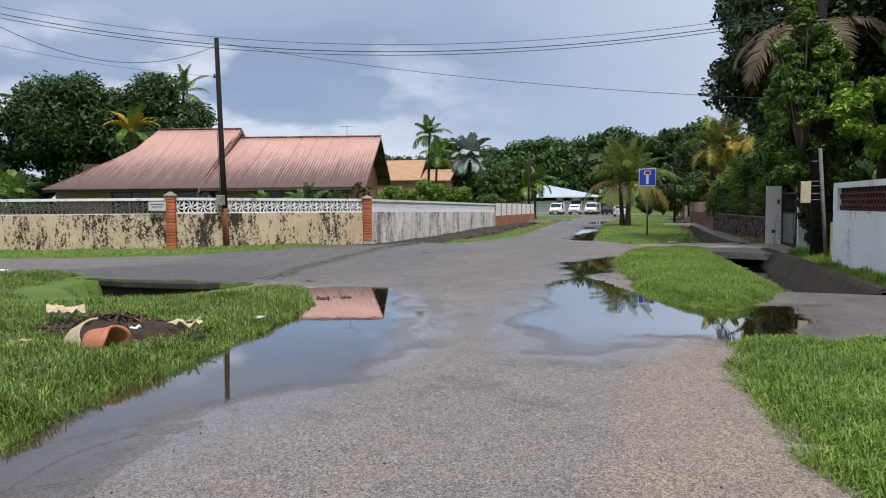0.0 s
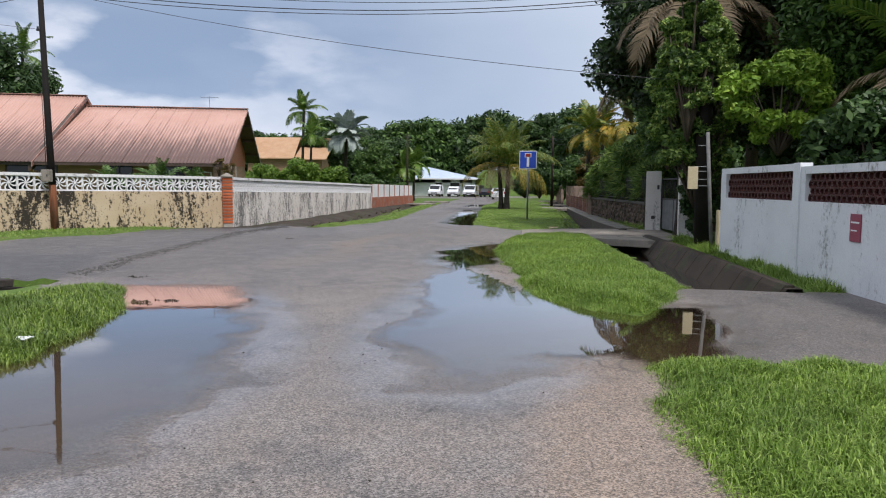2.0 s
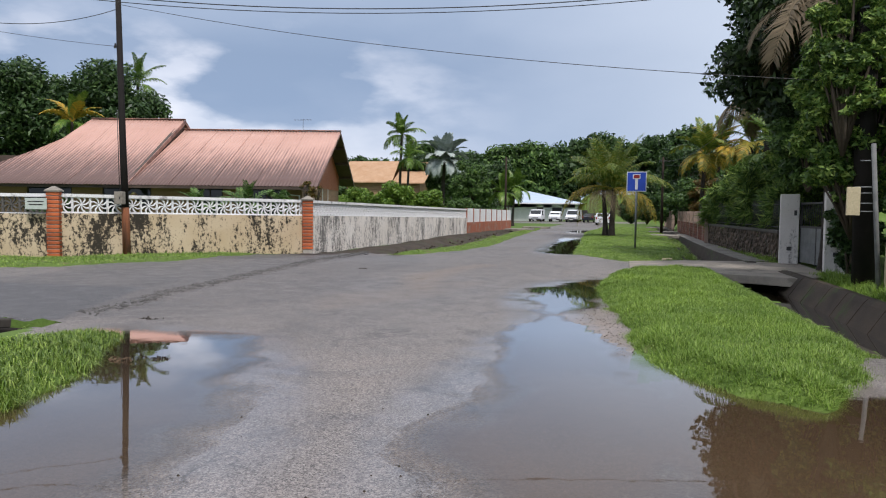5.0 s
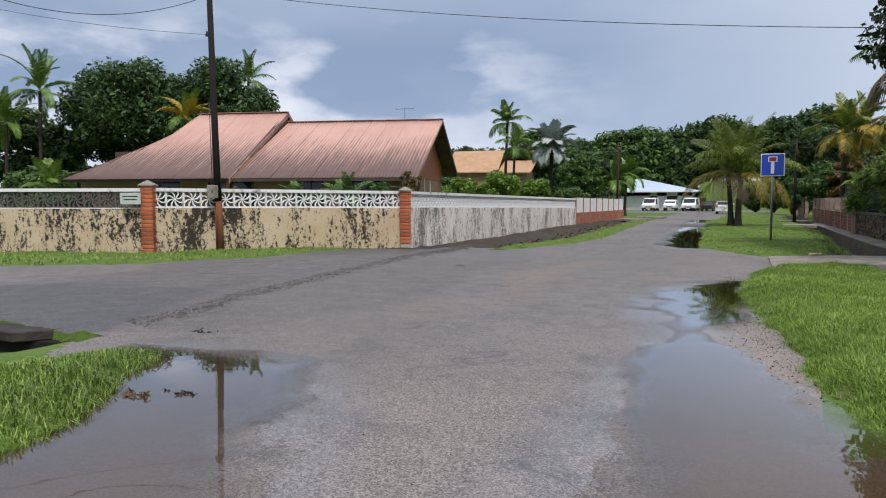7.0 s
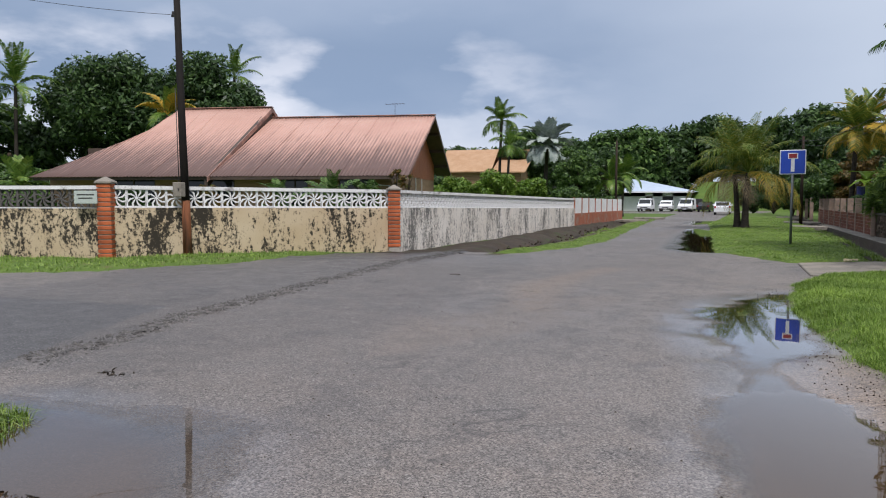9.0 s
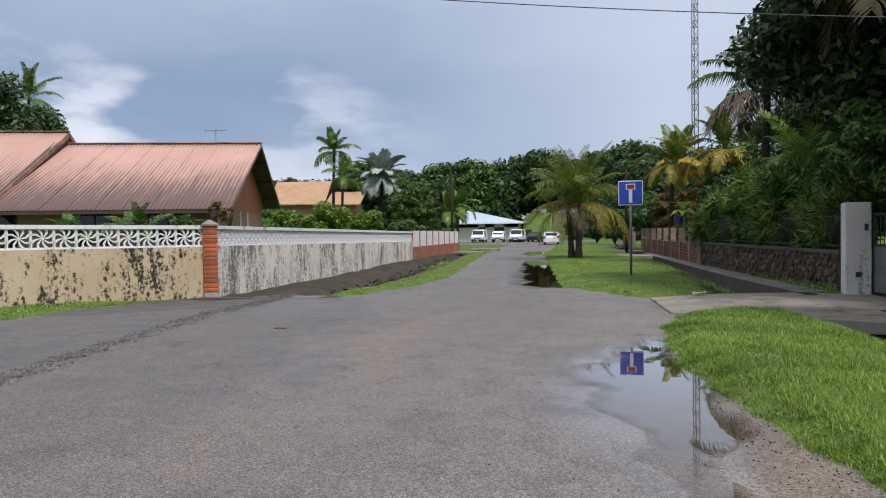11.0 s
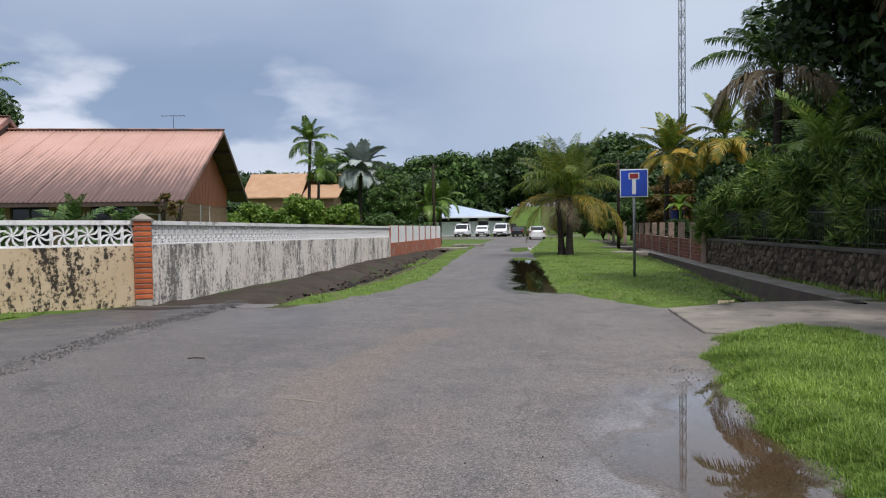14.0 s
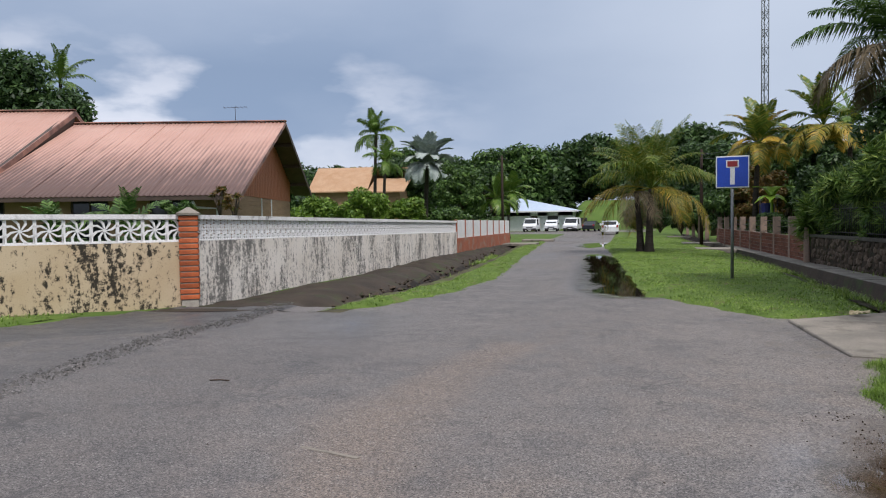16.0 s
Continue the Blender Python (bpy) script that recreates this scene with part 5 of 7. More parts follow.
def corrugated(x0, x1, prof, wave=0.18, amp=0.022, hip=None):
    """A strip of corrugated sheet between x0 and x1 whose line down the slope is prof: (y, z) from eave to ridge."""
    n = max(2, int(round((x1 - x0) / (wave / 4))))
    xs = np.linspace(x0, x1, n + 1)
    pr = np.asarray(prof)
    V, att = [], []
    for i, (y, z) in enumerate(pr):
        for x in xs:
            xx = x if hip is None else max(x, hip(y))
            V.append((xx, y, z + amp * math.sin(2 * math.pi * x / wave)))
            att.append(1 - i / (len(pr) - 1))
    m = n + 1
    F = [(i * m + j, i * m + j + 1, (i + 1) * m + j + 1, (i + 1) * m + j) for i in range(len(pr) - 1) for j in range(n)]
    return V, F, att


def roof_sheet(x0, x1, prof, hip=None):
    V, F, att = corrugated(x0, x1, prof, hip=hip)
    ob = mesh_object("roof_sheet", V, F, M_ROOF, roof, smooth=True)
    a = ob.data.attributes.new("eave", "FLOAT", "POINT")
    a.data.foreach_set("value", np.asarray(att, np.float32))
    md = ob.modifiers.new("thick", "SOLIDIFY")
    md.thickness = 0.012
    return ob


roof = new("roof")
roof.parent = house
SL = 0.442
lift = lambda pts, dz: [(y, z + dz) for y, z in pts]
front_a = [(y, 2.66 + SL * y) for y in np.linspace(0, 8.35, 9)]
back_a = [(y, 6.35 - SL * (y - 8.35)) for y in np.linspace(15.3, 8.35, 6)]
for k in range(9):
    x1 = -k * 1.09
    roof_sheet(x1 - 1.10, x1, lift(front_a, 0.006 * (k % 2)))
roof_sheet(-9.9, 0.0, back_a)
front_b = [(-0.15, 2.66), (1.4, 3.35), (2.8, 4.02), (4.2, 4.72), (5.6, 5.45), (7.0, 6.22), (8.35, 6.97)]
back_b = [(14.6, 3.7), (11.5, 5.3), (8.35, 6.97)]
HIP = ([-0.15, 2.4, 4.1, 5.65, 7.0, 8.35], [-19.05, -17.75, -16.7, -15.93, -15.75, -15.5])
hipline = lambda y: float(np.interp(y, *HIP))
for k in range(9):
    x1 = -9.75 - k * 1.04
    roof_sheet(x1 - 1.05, x1, lift(front_b, 0.006 * (k % 2)), hip=hipline)
roof_sheet(-15.4, -9.75, back_b)
bm = bmesh.new()
far_foot = bm.verts.new((-19.4, 14.6, 2.66))
hv = [bm.verts.new((x, y, float(np.interp(y, *zip(*front_b))))) for y, x in zip(*HIP)]
for va, vb in zip(hv, hv[1:]):
    bm.faces.new((va, vb, far_foot))
part("hip_side", bm, M_ROOF, roof)
part("ridge_cap", blocks(((-9.9, 8.2, 6.37), (0.03, 8.5, 6.42)), bevel=0.015), M_RUSTROOF, roof, "rust-streaked ridge capping")
part("ridge_cap", blocks(((-15.5, 8.2, 6.98), (-9.7, 8.5, 7.03)), bevel=0.015), M_RUSTROOF, roof)


def sloping_board(x0, x1, y0, z0, y1, z1, thick):
    bm = bmesh.new()
    lo = [bm.verts.new(p) for p in ((x0, y0, z0 - thick), (x1, y0, z0 - thick), (x1, y1, z1 - thick), (x0, y1, z1 - thick))]
    hi = [bm.verts.new(p) for p in ((x0, y0, z0), (x1, y0, z0), (x1, y1, z1), (x0, y1, z1))]
    bm.faces.new(lo[::-1])
    bm.faces.new(hi)
    for i in range(4):
        bm.faces.new((lo[i], lo[(i + 1) % 4], hi[(i + 1) % 4], hi[i]))
    return bm


part("bargeboard", sloping_board(-0.05, -0.005, -0.02, 2.63, 8.35, 6.33, 0.17), M_RUSTROOF, roof)
part("bargeboard", sloping_board(-0.05, -0.005, 15.3, 3.26, 8.35, 6.33, 0.2), M_DARKWOOD, roof, "dark brown bargeboard")
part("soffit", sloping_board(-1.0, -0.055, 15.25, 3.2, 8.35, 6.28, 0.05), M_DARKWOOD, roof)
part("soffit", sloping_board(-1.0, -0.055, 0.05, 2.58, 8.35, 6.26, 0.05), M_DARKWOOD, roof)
for y in (10.0, 12.0, 13.9):
    z = 6.28 - SL * (y - 8.35)
    part("rafter_end", blocks(((-1.0, y - 0.06, z - 0.2), (-0.06, y + 0.06, z - 0.05))), M_DARKWOOD, roof)
part("bargeboard", sloping_board(-9.73, -9.68, -0.17, 2.64, 8.35, 6.95, 0.24), M_RUSTROOF, roof)
part("bargeboard", sloping_board(-9.73, -9.68, 14.5, 3.7, 8.35, 6.95, 0.24), M_RUSTROOF, roof)
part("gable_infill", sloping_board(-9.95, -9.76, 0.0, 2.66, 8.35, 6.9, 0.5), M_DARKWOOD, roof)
part("fascia", blocks(((-19.0, 0.02, 2.50), (-0.05, 0.06, 2.64))), M_DARKWOOD, roof, "dark stained eave board")

# gable wall: boarding above, siding below
gx0 = -0.95
bm = bmesh.new()
pts = [(gx0, 0.75, 0), (gx0, 13.7, 0), (gx0, 13.7, 3.85), (gx0, 8.35, 6.2), (gx0, 0.75, 2.85)]
f = bm.faces.new([bm.verts.new(p) for p in pts])
ex = bmesh.ops.extrude_face_region(bm, geom=[f])
for v in ex["geom"]:
    if isinstance(v, bmesh.types.BMVert):
        v.co.x -= 0.12
bmesh.ops.recalc_face_normals(bm, faces=bm.faces[:])
part("gable_wall", bm, M_SIDING, house)
for k in range(40):
    y = 0.95 + k * 0.32
    top = 2.85 + (y - 0.75) * SL if y < 8.35 else 6.2 - (y - 8.35) * SL
    top -= 0.12
    if top > 2.9 and y < 13.5:
        part("gable_board", blocks(((gx0 + 0.003, y, 2.78), (gx0 + 0.03, y + 0.305, top))), M_TIMBER, house)
for k in range(16):
    part("siding_board", blocks(((gx0 + 0.003, 0.76, 0.1 + k * 0.165), (gx0 + 0.022, 13.68, 0.1 + k * 0.165 + 0.15))), M_SIDING, house)
for y in (7.0, 9.0):
    part("white_batten", blocks(((gx0 + 0.024, y, 0.4), (gx0 + 0.05, y + 0.13, 2.76))), M_WHITE, house, "white vertical batten")
part("front_wall", blocks(((-19.0, 1.3, 0), (-15.6, 1.42, 2.9)), ((-13.2, 1.3, 0), (-11.6, 1.42, 2.9)), ((-9.0, 1.3, 0), (-6.6, 1.42, 2.9)), ((-5.2, 1.3, 0), (-3.7, 1.42, 2.9)), ((-2.1, 1.3, 0), (-1.08, 1.42, 2.9)), ((-19.0, 1.3, 0), (-1.08, 1.42, 0.95))), M_SIDING, house)
part("inner_wall", blocks(((-19.0, 4.5, 0), (-1.1, 4.6, 4.4))), M_DARKWOOD, house)
for x0, x1 in ((-15.6, -13.2), (-11.6, -9.0), (-6.6, -5.2), (-3.7, -2.1)):
    win = part("window", blocks(((x0, 1.33, 0.95), (x0 + 0.07, 1.40, 2.6)), ((x1 - 0.07, 1.33, 0.95), (x1, 1.40, 2.6)), ((x0, 1.33, 0.95), (x1, 1.40, 1.02)), (((x0 + x1) / 2 - 0.03, 1.33, 1.0), ((x0 + x1) / 2 + 0.03, 1.40, 2.6))), M_DARKWOOD, house)
    part("pane", blocks(((x0 + 0.07, 1.36, 1.02), (x1 - 0.07, 1.37, 2.6))), M_GLASS, win)
rod("gutter_elbow", [(-1.75, 0.2, 2.45), (-1.75, 0.45, 2.28), (-1.75, 0.6, 2.25), (-1.05, 0.75, 2.2), (-1.05, 0.75, 0.1)], 0.05, M_WHITE, house, label="white drain pipe elbow")
ant = thing("roof_antenna", (0, 0, 0), "thin metal television antenna on the roof ridge", "antenna")
ant.matrix_basis = house.matrix_basis @ Matrix.Translation((-2.4, 8.6, 6.4))
rod("mast", [(0, 0, 0), (0, 0, 0.75)], 0.012, M_DARKMETAL, ant)
rod("boom", [(-0.55, 0, 0.66), (0.55, 0, 0.7)], 0.008, M_DARKMETAL, ant)
for k in range(6):
    x = -0.5 + k * 0.2
    rod("element", [(x, -0.25, 0.68), (x, 0.25, 0.68)], 0.008, M_DARKMETAL, ant, 5)

# second house far behind with an orange roof
h2 = thing("house", (-32.6, 87, 0), "far house with orange tiled roof among trees", "house", turn=8)
part("wall", blocks(((-4, -3, 0), (4.8, 3, 4.8))), M_SIDING, h2)
part("roof", sloping_board(-4.6, 1.6, -3.6, 4.7, 0, 7.3, 0.12), M_ORANGEROOF, h2)
part("roof", sloping_board(1.6, 5.4, -3.6, 4.6, 0, 6.1, 0.12), M_ORANGEROOF, h2)
part("roof", sloping_board(-4.6, 5.4, 3.6, 4.7, 0, 7.2, 0.12), M_ORANGEROOF, h2)

# white bungalow at the street's end
bg_house = thing("bungalow", (-22.0, 126, -0.2), "white bungalow with a pale blue sheet roof", "house", turn=0)
part("wall", blocks(((-8, 0, 0), (0.6, 0.2, 2.9)), ((1.7, 0, 0), (3.2, 0.2, 2.9)), ((4.8, 0, 0), (7.0, 0.2, 2.9)), ((-8, 0, 2.3), (7.0, 0.2, 2.9)), ((6.8, 0.2, 0), (7.0, 9, 2.9)), ((3.2, 0, 0), (4.8, 0.2, 1.0))), M_WHITE, bg_house)
part("door", blocks(((0.6, 0.08, 0), (1.7, 0.14, 2.3))), M_DARKWOOD, bg_house)
w_ = part("window", blocks(((3.2, 0.05, 1.0), (4.8, 0.1, 2.3))), M_DARKMETAL, bg_house)
bm = bmesh.new()
a = [bm.verts.new(p) for p in ((-9.5, -1.4, 3.0), (8.0, -1.4, 3.0), (8.0, 10, 3.0), (-9.5, 10, 3.0))]
r = [bm.verts.new(p) for p in ((-5.5, 4.3, 5.1), (-1.5, 4.3, 5.1))]
bm.faces.new((a[0], a[1], r[1], r[0]))
bm.faces.new((a[1], a[2], r[1]))
bm.faces.new((a[2], a[3], r[0], r[1]))
bm.faces.new((a[3], a[0], r[0]))
bm.faces.new(a[::-1])
part("roof", bm, M_ROOFBLUE, bg_house)
part("fascia", blocks(((-9.5, -1.45, 2.85), (8.05, -1.4, 3.05))), M_WHITE, bg_house)
part("porch_post", blocks(((-4.0, -1.2, 0), (-3.85, -1.05, 2.9))), M_DARKWOOD, bg_house)

# ---------- poles, wires, sign ----------
pole = thing("utility_pole", (-16.03, 25.13, 0), "dark creosoted wooden utility pole with rusty foot", "pole", "utility poles")
rod("shaft", [(0.0, 0, 1.5), (-0.06, 0, 3.4), (-0.17, 0, 8.05)], [0.115, 0.105, 0.085], M_POLE_PITSHADE, pole, 12)
rod("foot", [(0.04, 0, -0.3), (0.02, 0, 0.8), (0.0, 0, 1.52)], [0.125, 0.12, 0.116], M_POLERUST, pole, 12, "rust-stained lower shaft")
mb = part("meter_box", blocks(((-0.17, -0.30, 1.62), (0.13, -0.12, 2.02)), bevel=0.02), M_CONCRETE, pole, "weathered grey meter box")
part("latch", blocks(((0.04, -0.315, 1.78), (0.07, -0.302, 1.86))), M_DARKMETAL, mb)
rod("conduit", [(0.1, -0.17, 1.5), (0.09, -0.16, 0.2)], 0.02, M_POLERUST, pole, 6)
rod("conduit", [(-0.10, -0.13, 2.0), (-0.17, -0.11, 4.6)], 0.012, M_DARKMETAL, pole, 6)
part("bracket", blocks(((-0.34, -0.03, 6.55), (-0.1, 0.03, 6.60))), M_DARKMETAL, pole)
for x in (-0.3, -0.2):
    bm = bmesh.new()
    bmesh.ops.create_cone(bm, cap_ends=True, segments=8, radius1=0.04, radius2=0.025, depth=0.1, matrix=Matrix.Translation((x, 0, 6.65)))
    part("insulator", bm, M_DARKMETAL, pole)


def wire(a, b, sag, r=0.012, label="thin black overhead cable hung between poles"):
    a, b = np.asarray(a, float), np.asarray(b, float)
    t = np.linspace(0, 1, 40)[:, None]
    p = a + (b - a) * t
    p[:, 2] -= (4 * sag * t * (1 - t))[:, 0]
    v, f = tube_arrays(p, r * 0.75, 5)
    return tagged(mesh_object("overhead_cable", v, f, M_DARKMETAL), label, "cable", "overhead cables")


IVY = (4.45, 23.9)
wire((4.4, 23.8, 6.75), (-24, 17.4, 8.9), 1.62, 0.016)
wire((4.4, 23.8, 6.65), (-24, 17.4, 8.75), 1.60, 0.013)
wire((4.4, 23.8, 6.90), (-24, 17.2, 9.1), 1.60, 0.010)
wire((-16.2, 25.1, 7.9), (4.4, 23.8, 4.35), 0.35, 0.011)
wire((-16.2, 25.1, 7.75), (-20.5, 15.5, 9.1), 1.75, 0.014)
wire((-16.3, 25.1, 6.6), (-26.5, 18.0, 8.7), 0.45, 0.009)
wire((IVY[0], IVY[1], 6.6), (-0.3, 62, 5.3), 1.1, 0.014)
wire((IVY[0], IVY[1], 6.2), (-0.3, 62, 5.1), 1.3, 0.010)

ivy_pole = thing("utility_pole", (IVY[0], IVY[1], 0), "dark utility pole overgrown with ivy", "pole", "utility poles")
rod("shaft", [(0.1, 0, -0.3), (0.0, 0, 4.0), (-0.08, 0, 9.2)], [0.23, 0.21, 0.19], M_POLE_PITSHADE, ivy_pole, 12)
for z in (5.0, 5.15, 5.9, 6.5):
    bm = bmesh.new()
    bmesh.ops.create_cone(bm, cap_ends=False, segments=12, radius1=0.225, radius2=0.225, depth=0.035, matrix=Matrix.Translation((-0.03, 0, z)))
    part("steel_band", bm, M_GREYMETAL, ivy_pole, "galvanised steel band")
pipe = thing("steel_pipe", (4.52, 22.5, 0), "leaning galvanised steel pipe beside the pole", "pipe")
rod("tube", [(0, 0, -0.2), (-0.21, 0, 2.95)], 0.045, M_PIPE, pipe, 10)
for z in (1.62, 1.78, 1.98, 2.1, 2.62):
    rod("bracket", [(-0.5 if z < 2.3 else -0.42, 0.02, z), (-0.06 - 0.07 * z, 0, z)], 0.012, M_GREYMETAL, pipe, 6)
panel_board = thing("junction_panel", (3.99, 22.48, 0), "yellowed flat junction panel on steel brackets", "panel")
part("board", blocks(((-0.12, -0.03, 1.54), (0.12, 0.03, 2.1)), bevel=0.006), M_CREAMBOX, panel_board)
cabinet = thing("service_cabinet", (4.74, 22.3, 0), "yellowed upright service cabinet by the wall end", "cabinet")
part("body", blocks(((-0.17, -0.12, -0.1), (0.17, 0.12, 1.02)), bevel=0.01), M_CREAMBOX, cabinet)
part("door", blocks(((-0.15, -0.128, 0.06), (0.15, -0.121, 0.97))), M_CREAMBOX, cabinet)

for (x, y, h, lab) in ((-13.1, 66.4, 6.1, "thin dark utility pole beside the panel fence"), (-0.25, 62.0, 5.6, "slim grey utility pole beside the hedge")):
    far_pole = thing("utility_pole", (x, y, 0), lab, "pole", "utility poles")
    rod("shaft", [(0, 0, -0.3), (0, 0, h)], [0.11, 0.07], M_POLE, far_pole, 8)
    rod("crossbar", [(-0.3, 0, h - 0.25), (0.3, 0, h - 0.25)], 0.03, M_DARKMETAL, far_pole, 6)

sign = thing("road_sign", (-0.87, 36.9, 0), "square blue dead-end road sign on a steel post", "road sign", turn=-4)
rod("post", [(0.0, 0.03, -0.3), (0.0, 0.03, 3.12)], 0.042, M_GREYMETAL, sign, 10)
part("panel", blocks(((-0.395, -0.03, 2.385), (0.395, 0.0, 3.195)), bevel=0.012), M_WHITE, sign, "white-edged sign plate")
part("blue_field", blocks(((-0.365, -0.036, 2.415), (0.365, -0.0305, 3.165))), M_SIGNBLUE, sign)
part("white_stem", blocks(((-0.055, -0.041, 2.47), (0.055, -0.0365, 2.95))), M_WHITE, sign)
part("white_border", blocks(((-0.15, -0.041, 2.90), (0.15, -0.0365, 3.09))), M_WHITE, sign)
part("red_bar", blocks(((-0.12, -0.046, 2.925), (0.12, -0.0415, 3.065))), M_SIGNRED, sign)
part("back_channel", blocks(((-0.3, 0.0, 2.55), (0.3, 0.025, 2.6)), ((-0.3, 0.0, 2.98), (0.3, 0.025, 3.03))), M_GREYMETAL, sign)

name_plate = thing("street_plate", (-17.62, 23.30, 0), "pale green plate on the wall with unreadable lines", "plate", turn=20)
part("board", blocks(((-0.32, -0.13, 1.44), (0.32, -0.10, 1.78)), bevel=0.006), M_GREENPLATE, name_plate)
part("bar", blocks(((-0.24, -0.134, 1.66), (0.24, -0.131, 1.69)), ((-0.2, -0.134, 1.57), (0.2, -0.131, 1.60))), M_DARKMETAL, name_plate, "dark unreadable line of writing")

# lattice mast behind the trees
mast = thing("radio_mast", (14.6, 150, 0), "tall slim lattice radio mast behind the trees", "mast")
for dx, dy in ((-0.55, -0.3), (0.55, -0.3), (0, 0.6)):
    rod("leg", [(dx, dy, 0), (dx, dy, 62)], 0.09, M_GREYMETAL, mast, 6)
braces = []
for k in range(41):
    z = k * 1.5
    for a, b in (((-0.55, -0.3), (0.55, -0.3)), ((0.55, -0.3), (0, 0.6)), ((0, 0.6), (-0.55, -0.3))):
        braces.append(tube_arrays([(*a, z), (*b, z + (1.5 if k % 2 else 0))], 0.04, 4))
        braces.append(tube_arrays([(*a, z + 1.5), (*b, z)], 0.035, 4))
bv, bf = joined(braces)
tagged(mesh_object("bracing", bv, bf, M_GREYMETAL, mast), kind="stuff")

# ---------- right-hand fences ----------
gate_pillar = thing("gate_pillar", (4.05, 31.05, 0), "tall stained white concrete gate pillar", "pillar", turn=-6)
part("shaft", blocks(((-0.27, -0.27, -0.3), (0.27, 0.27, 2.16)), bevel=0.02), M_PILLAR, gate_pillar)
part("plate", blocks(((-0.06, -0.285, 0.42), (0.06, -0.271, 0.54))), M_DARKMETAL, gate_pillar)
part("hinge", blocks(((0.12, -0.29, 1.5), (0.2, -0.271, 1.66))), M_DARKMETAL, gate_pillar)
gate = thing("metal_gate", (4.34, 30.8, 0), "closed grey sheet-metal gate between pillars", "gate", turn=-80)
part("sheet", blocks(((0, -0.015, 0.08), (2.6, 0.015, 1.15))), M_GREYMETAL, gate)
part("frame", blocks(((0, -0.03, 0.05), (0.06, 0.03, 1.9)), ((2.54, -0.03, 0.05), (2.6, 0.03, 1.9)), ((0, -0.03, 1.13), (2.6, 0.03, 1.19)), ((0, -0.03, 1.84), (2.6, 0.03, 1.9)), ((1.28, -0.025, 0.05), (1.33, 0.025, 1.15))), M_DARKMETAL, gate)
for k in range(17):
    rod("bar", [(0.15 + k * 0.145, 0, 1.19), (0.15 + k * 0.145, 0, 1.84)], 0.009, M_DARKMETAL, gate, 5)
gate_pillar_2 = copy_thing(gate_pillar, pose(4.75, 28.0, 0, 0, 0, -4))

SW0, SW1 = Vector((3.95, 31.4, 0)), Vector((2.42, 44.3, 0))
m, length = wall_frame(SW0, SW1)
stone_wall = thing("wall_stone", (0, 0, 0), "low rubble stone wall with iron fence above", "wall", kind="structure")
stone_wall.matrix_basis = m
part("core", blocks(((0, -0.12, -0.4), (length, 0.14, 0.92))), M_STONE, stone_wall)
part("coping", blocks(((-0.02, -0.2, 0.92), (length, 0.2, 1.02)), bevel=0.015), M_PATH, stone_wall, "stained concrete coping, toned down for shade")
stones = []
for k in range(5):
    bm = bmesh.new()
    bmesh.ops.create_icosphere(bm, subdivisions=1, radius=0.13)
    for v in bm.verts:
        v.co = Vector((v.co.x * random.uniform(0.8, 1.35), v.co.y * 0.55, v.co.z * random.uniform(0.7, 1.05)))
    stones.append(part("stone", bm, M_STONE, stone_wall, smooth=False))
    stones[-1].matrix_basis = Matrix.Translation((0.2 + k * 0.24, 0.13, 0.1))
for k in range(5, 290):
    row, col = divmod(k, 58)
    x = 0.14 + col * (length - 0.25) / 58 + random.uniform(-0.1, 0.1) + (row % 2) * 0.1
    mm = Matrix.Translation((x, 0.13, 0.08 + row * 0.19 + random.uniform(-0.07, 0.07))) @ Matrix.Rotation(random.uniform(-1.4, 1.4), 4, "Y") @ Matrix.Diagonal((*(random.uniform(0.6, 1.2),) * 3, 1))
    share("stone", stones[k % 5], mm, stone_wall)
for z in (1.12, 1.85):
    rod("rail", [(0, 0, z), (length, 0, z)], 0.018, M_DARKMETAL, stone_wall, 6)
first = None
for k in range(int(length / 0.13)):
    if first is None:
        first = rod("picket", [(0, 0, 1.02), (0, 0, 2.0)], 0.009, M_DARKMETAL, stone_wall, 5)
    else:
        share("picket", first, Matrix.Translation((k * 0.13, 0, 0)), stone_wall)

BW0, BW1 = Vector((2.38, 44.6, 0)), Vector((1.0, 66.0, 0))
m, length = wall_frame(BW0, BW1)
brick_wall = thing("wall_brick", (0, 0, 0), "low dull red brick wall with faded posts and wire mesh", "wall", kind="structure")
brick_wall.matrix_basis = m
part("core", blocks(((0, -0.07, -0.3), (length, 0.09, 0.9))), M_MORTAR, brick_wall)
bm_one = None
for row in range(6):
    for col in range(44):
        x = col * 0.487 + (row % 2) * 0.24
        mm = Matrix.Translation((x, 0.085, 0.02 + row * 0.15))
        if bm_one is None:
            bm_one = part("brick", blocks(((0, 0, 0), (0.47, 0.03, 0.135))), M_REDBRICK, brick_wall)
        else:
            share("brick", bm_one, mm, brick_wall)
for k in range(9):
    x = k * 2.6
    part("post", blocks(((x - 0.12, -0.12, -0.2), (x + 0.12, 0.14, 1.62)), bevel=0.01), M_PINKPOST, brick_wall)
    for z in (1.0, 1.22, 1.45):
        if k < 8:
            rod("wire_strand", [(x, 0, z), (x + 2.6, 0, z)], 0.008, M_DARKMETAL, brick_wall, 4)
low_post = thing("fence_post", (2.15, 44.2, 0), "short pale post standing beside the path", "post")
part("shaft", blocks(((-0.07, -0.07, -0.1), (0.07, 0.07, 1.25)), bevel=0.01), M_PINKPOST, low_post)

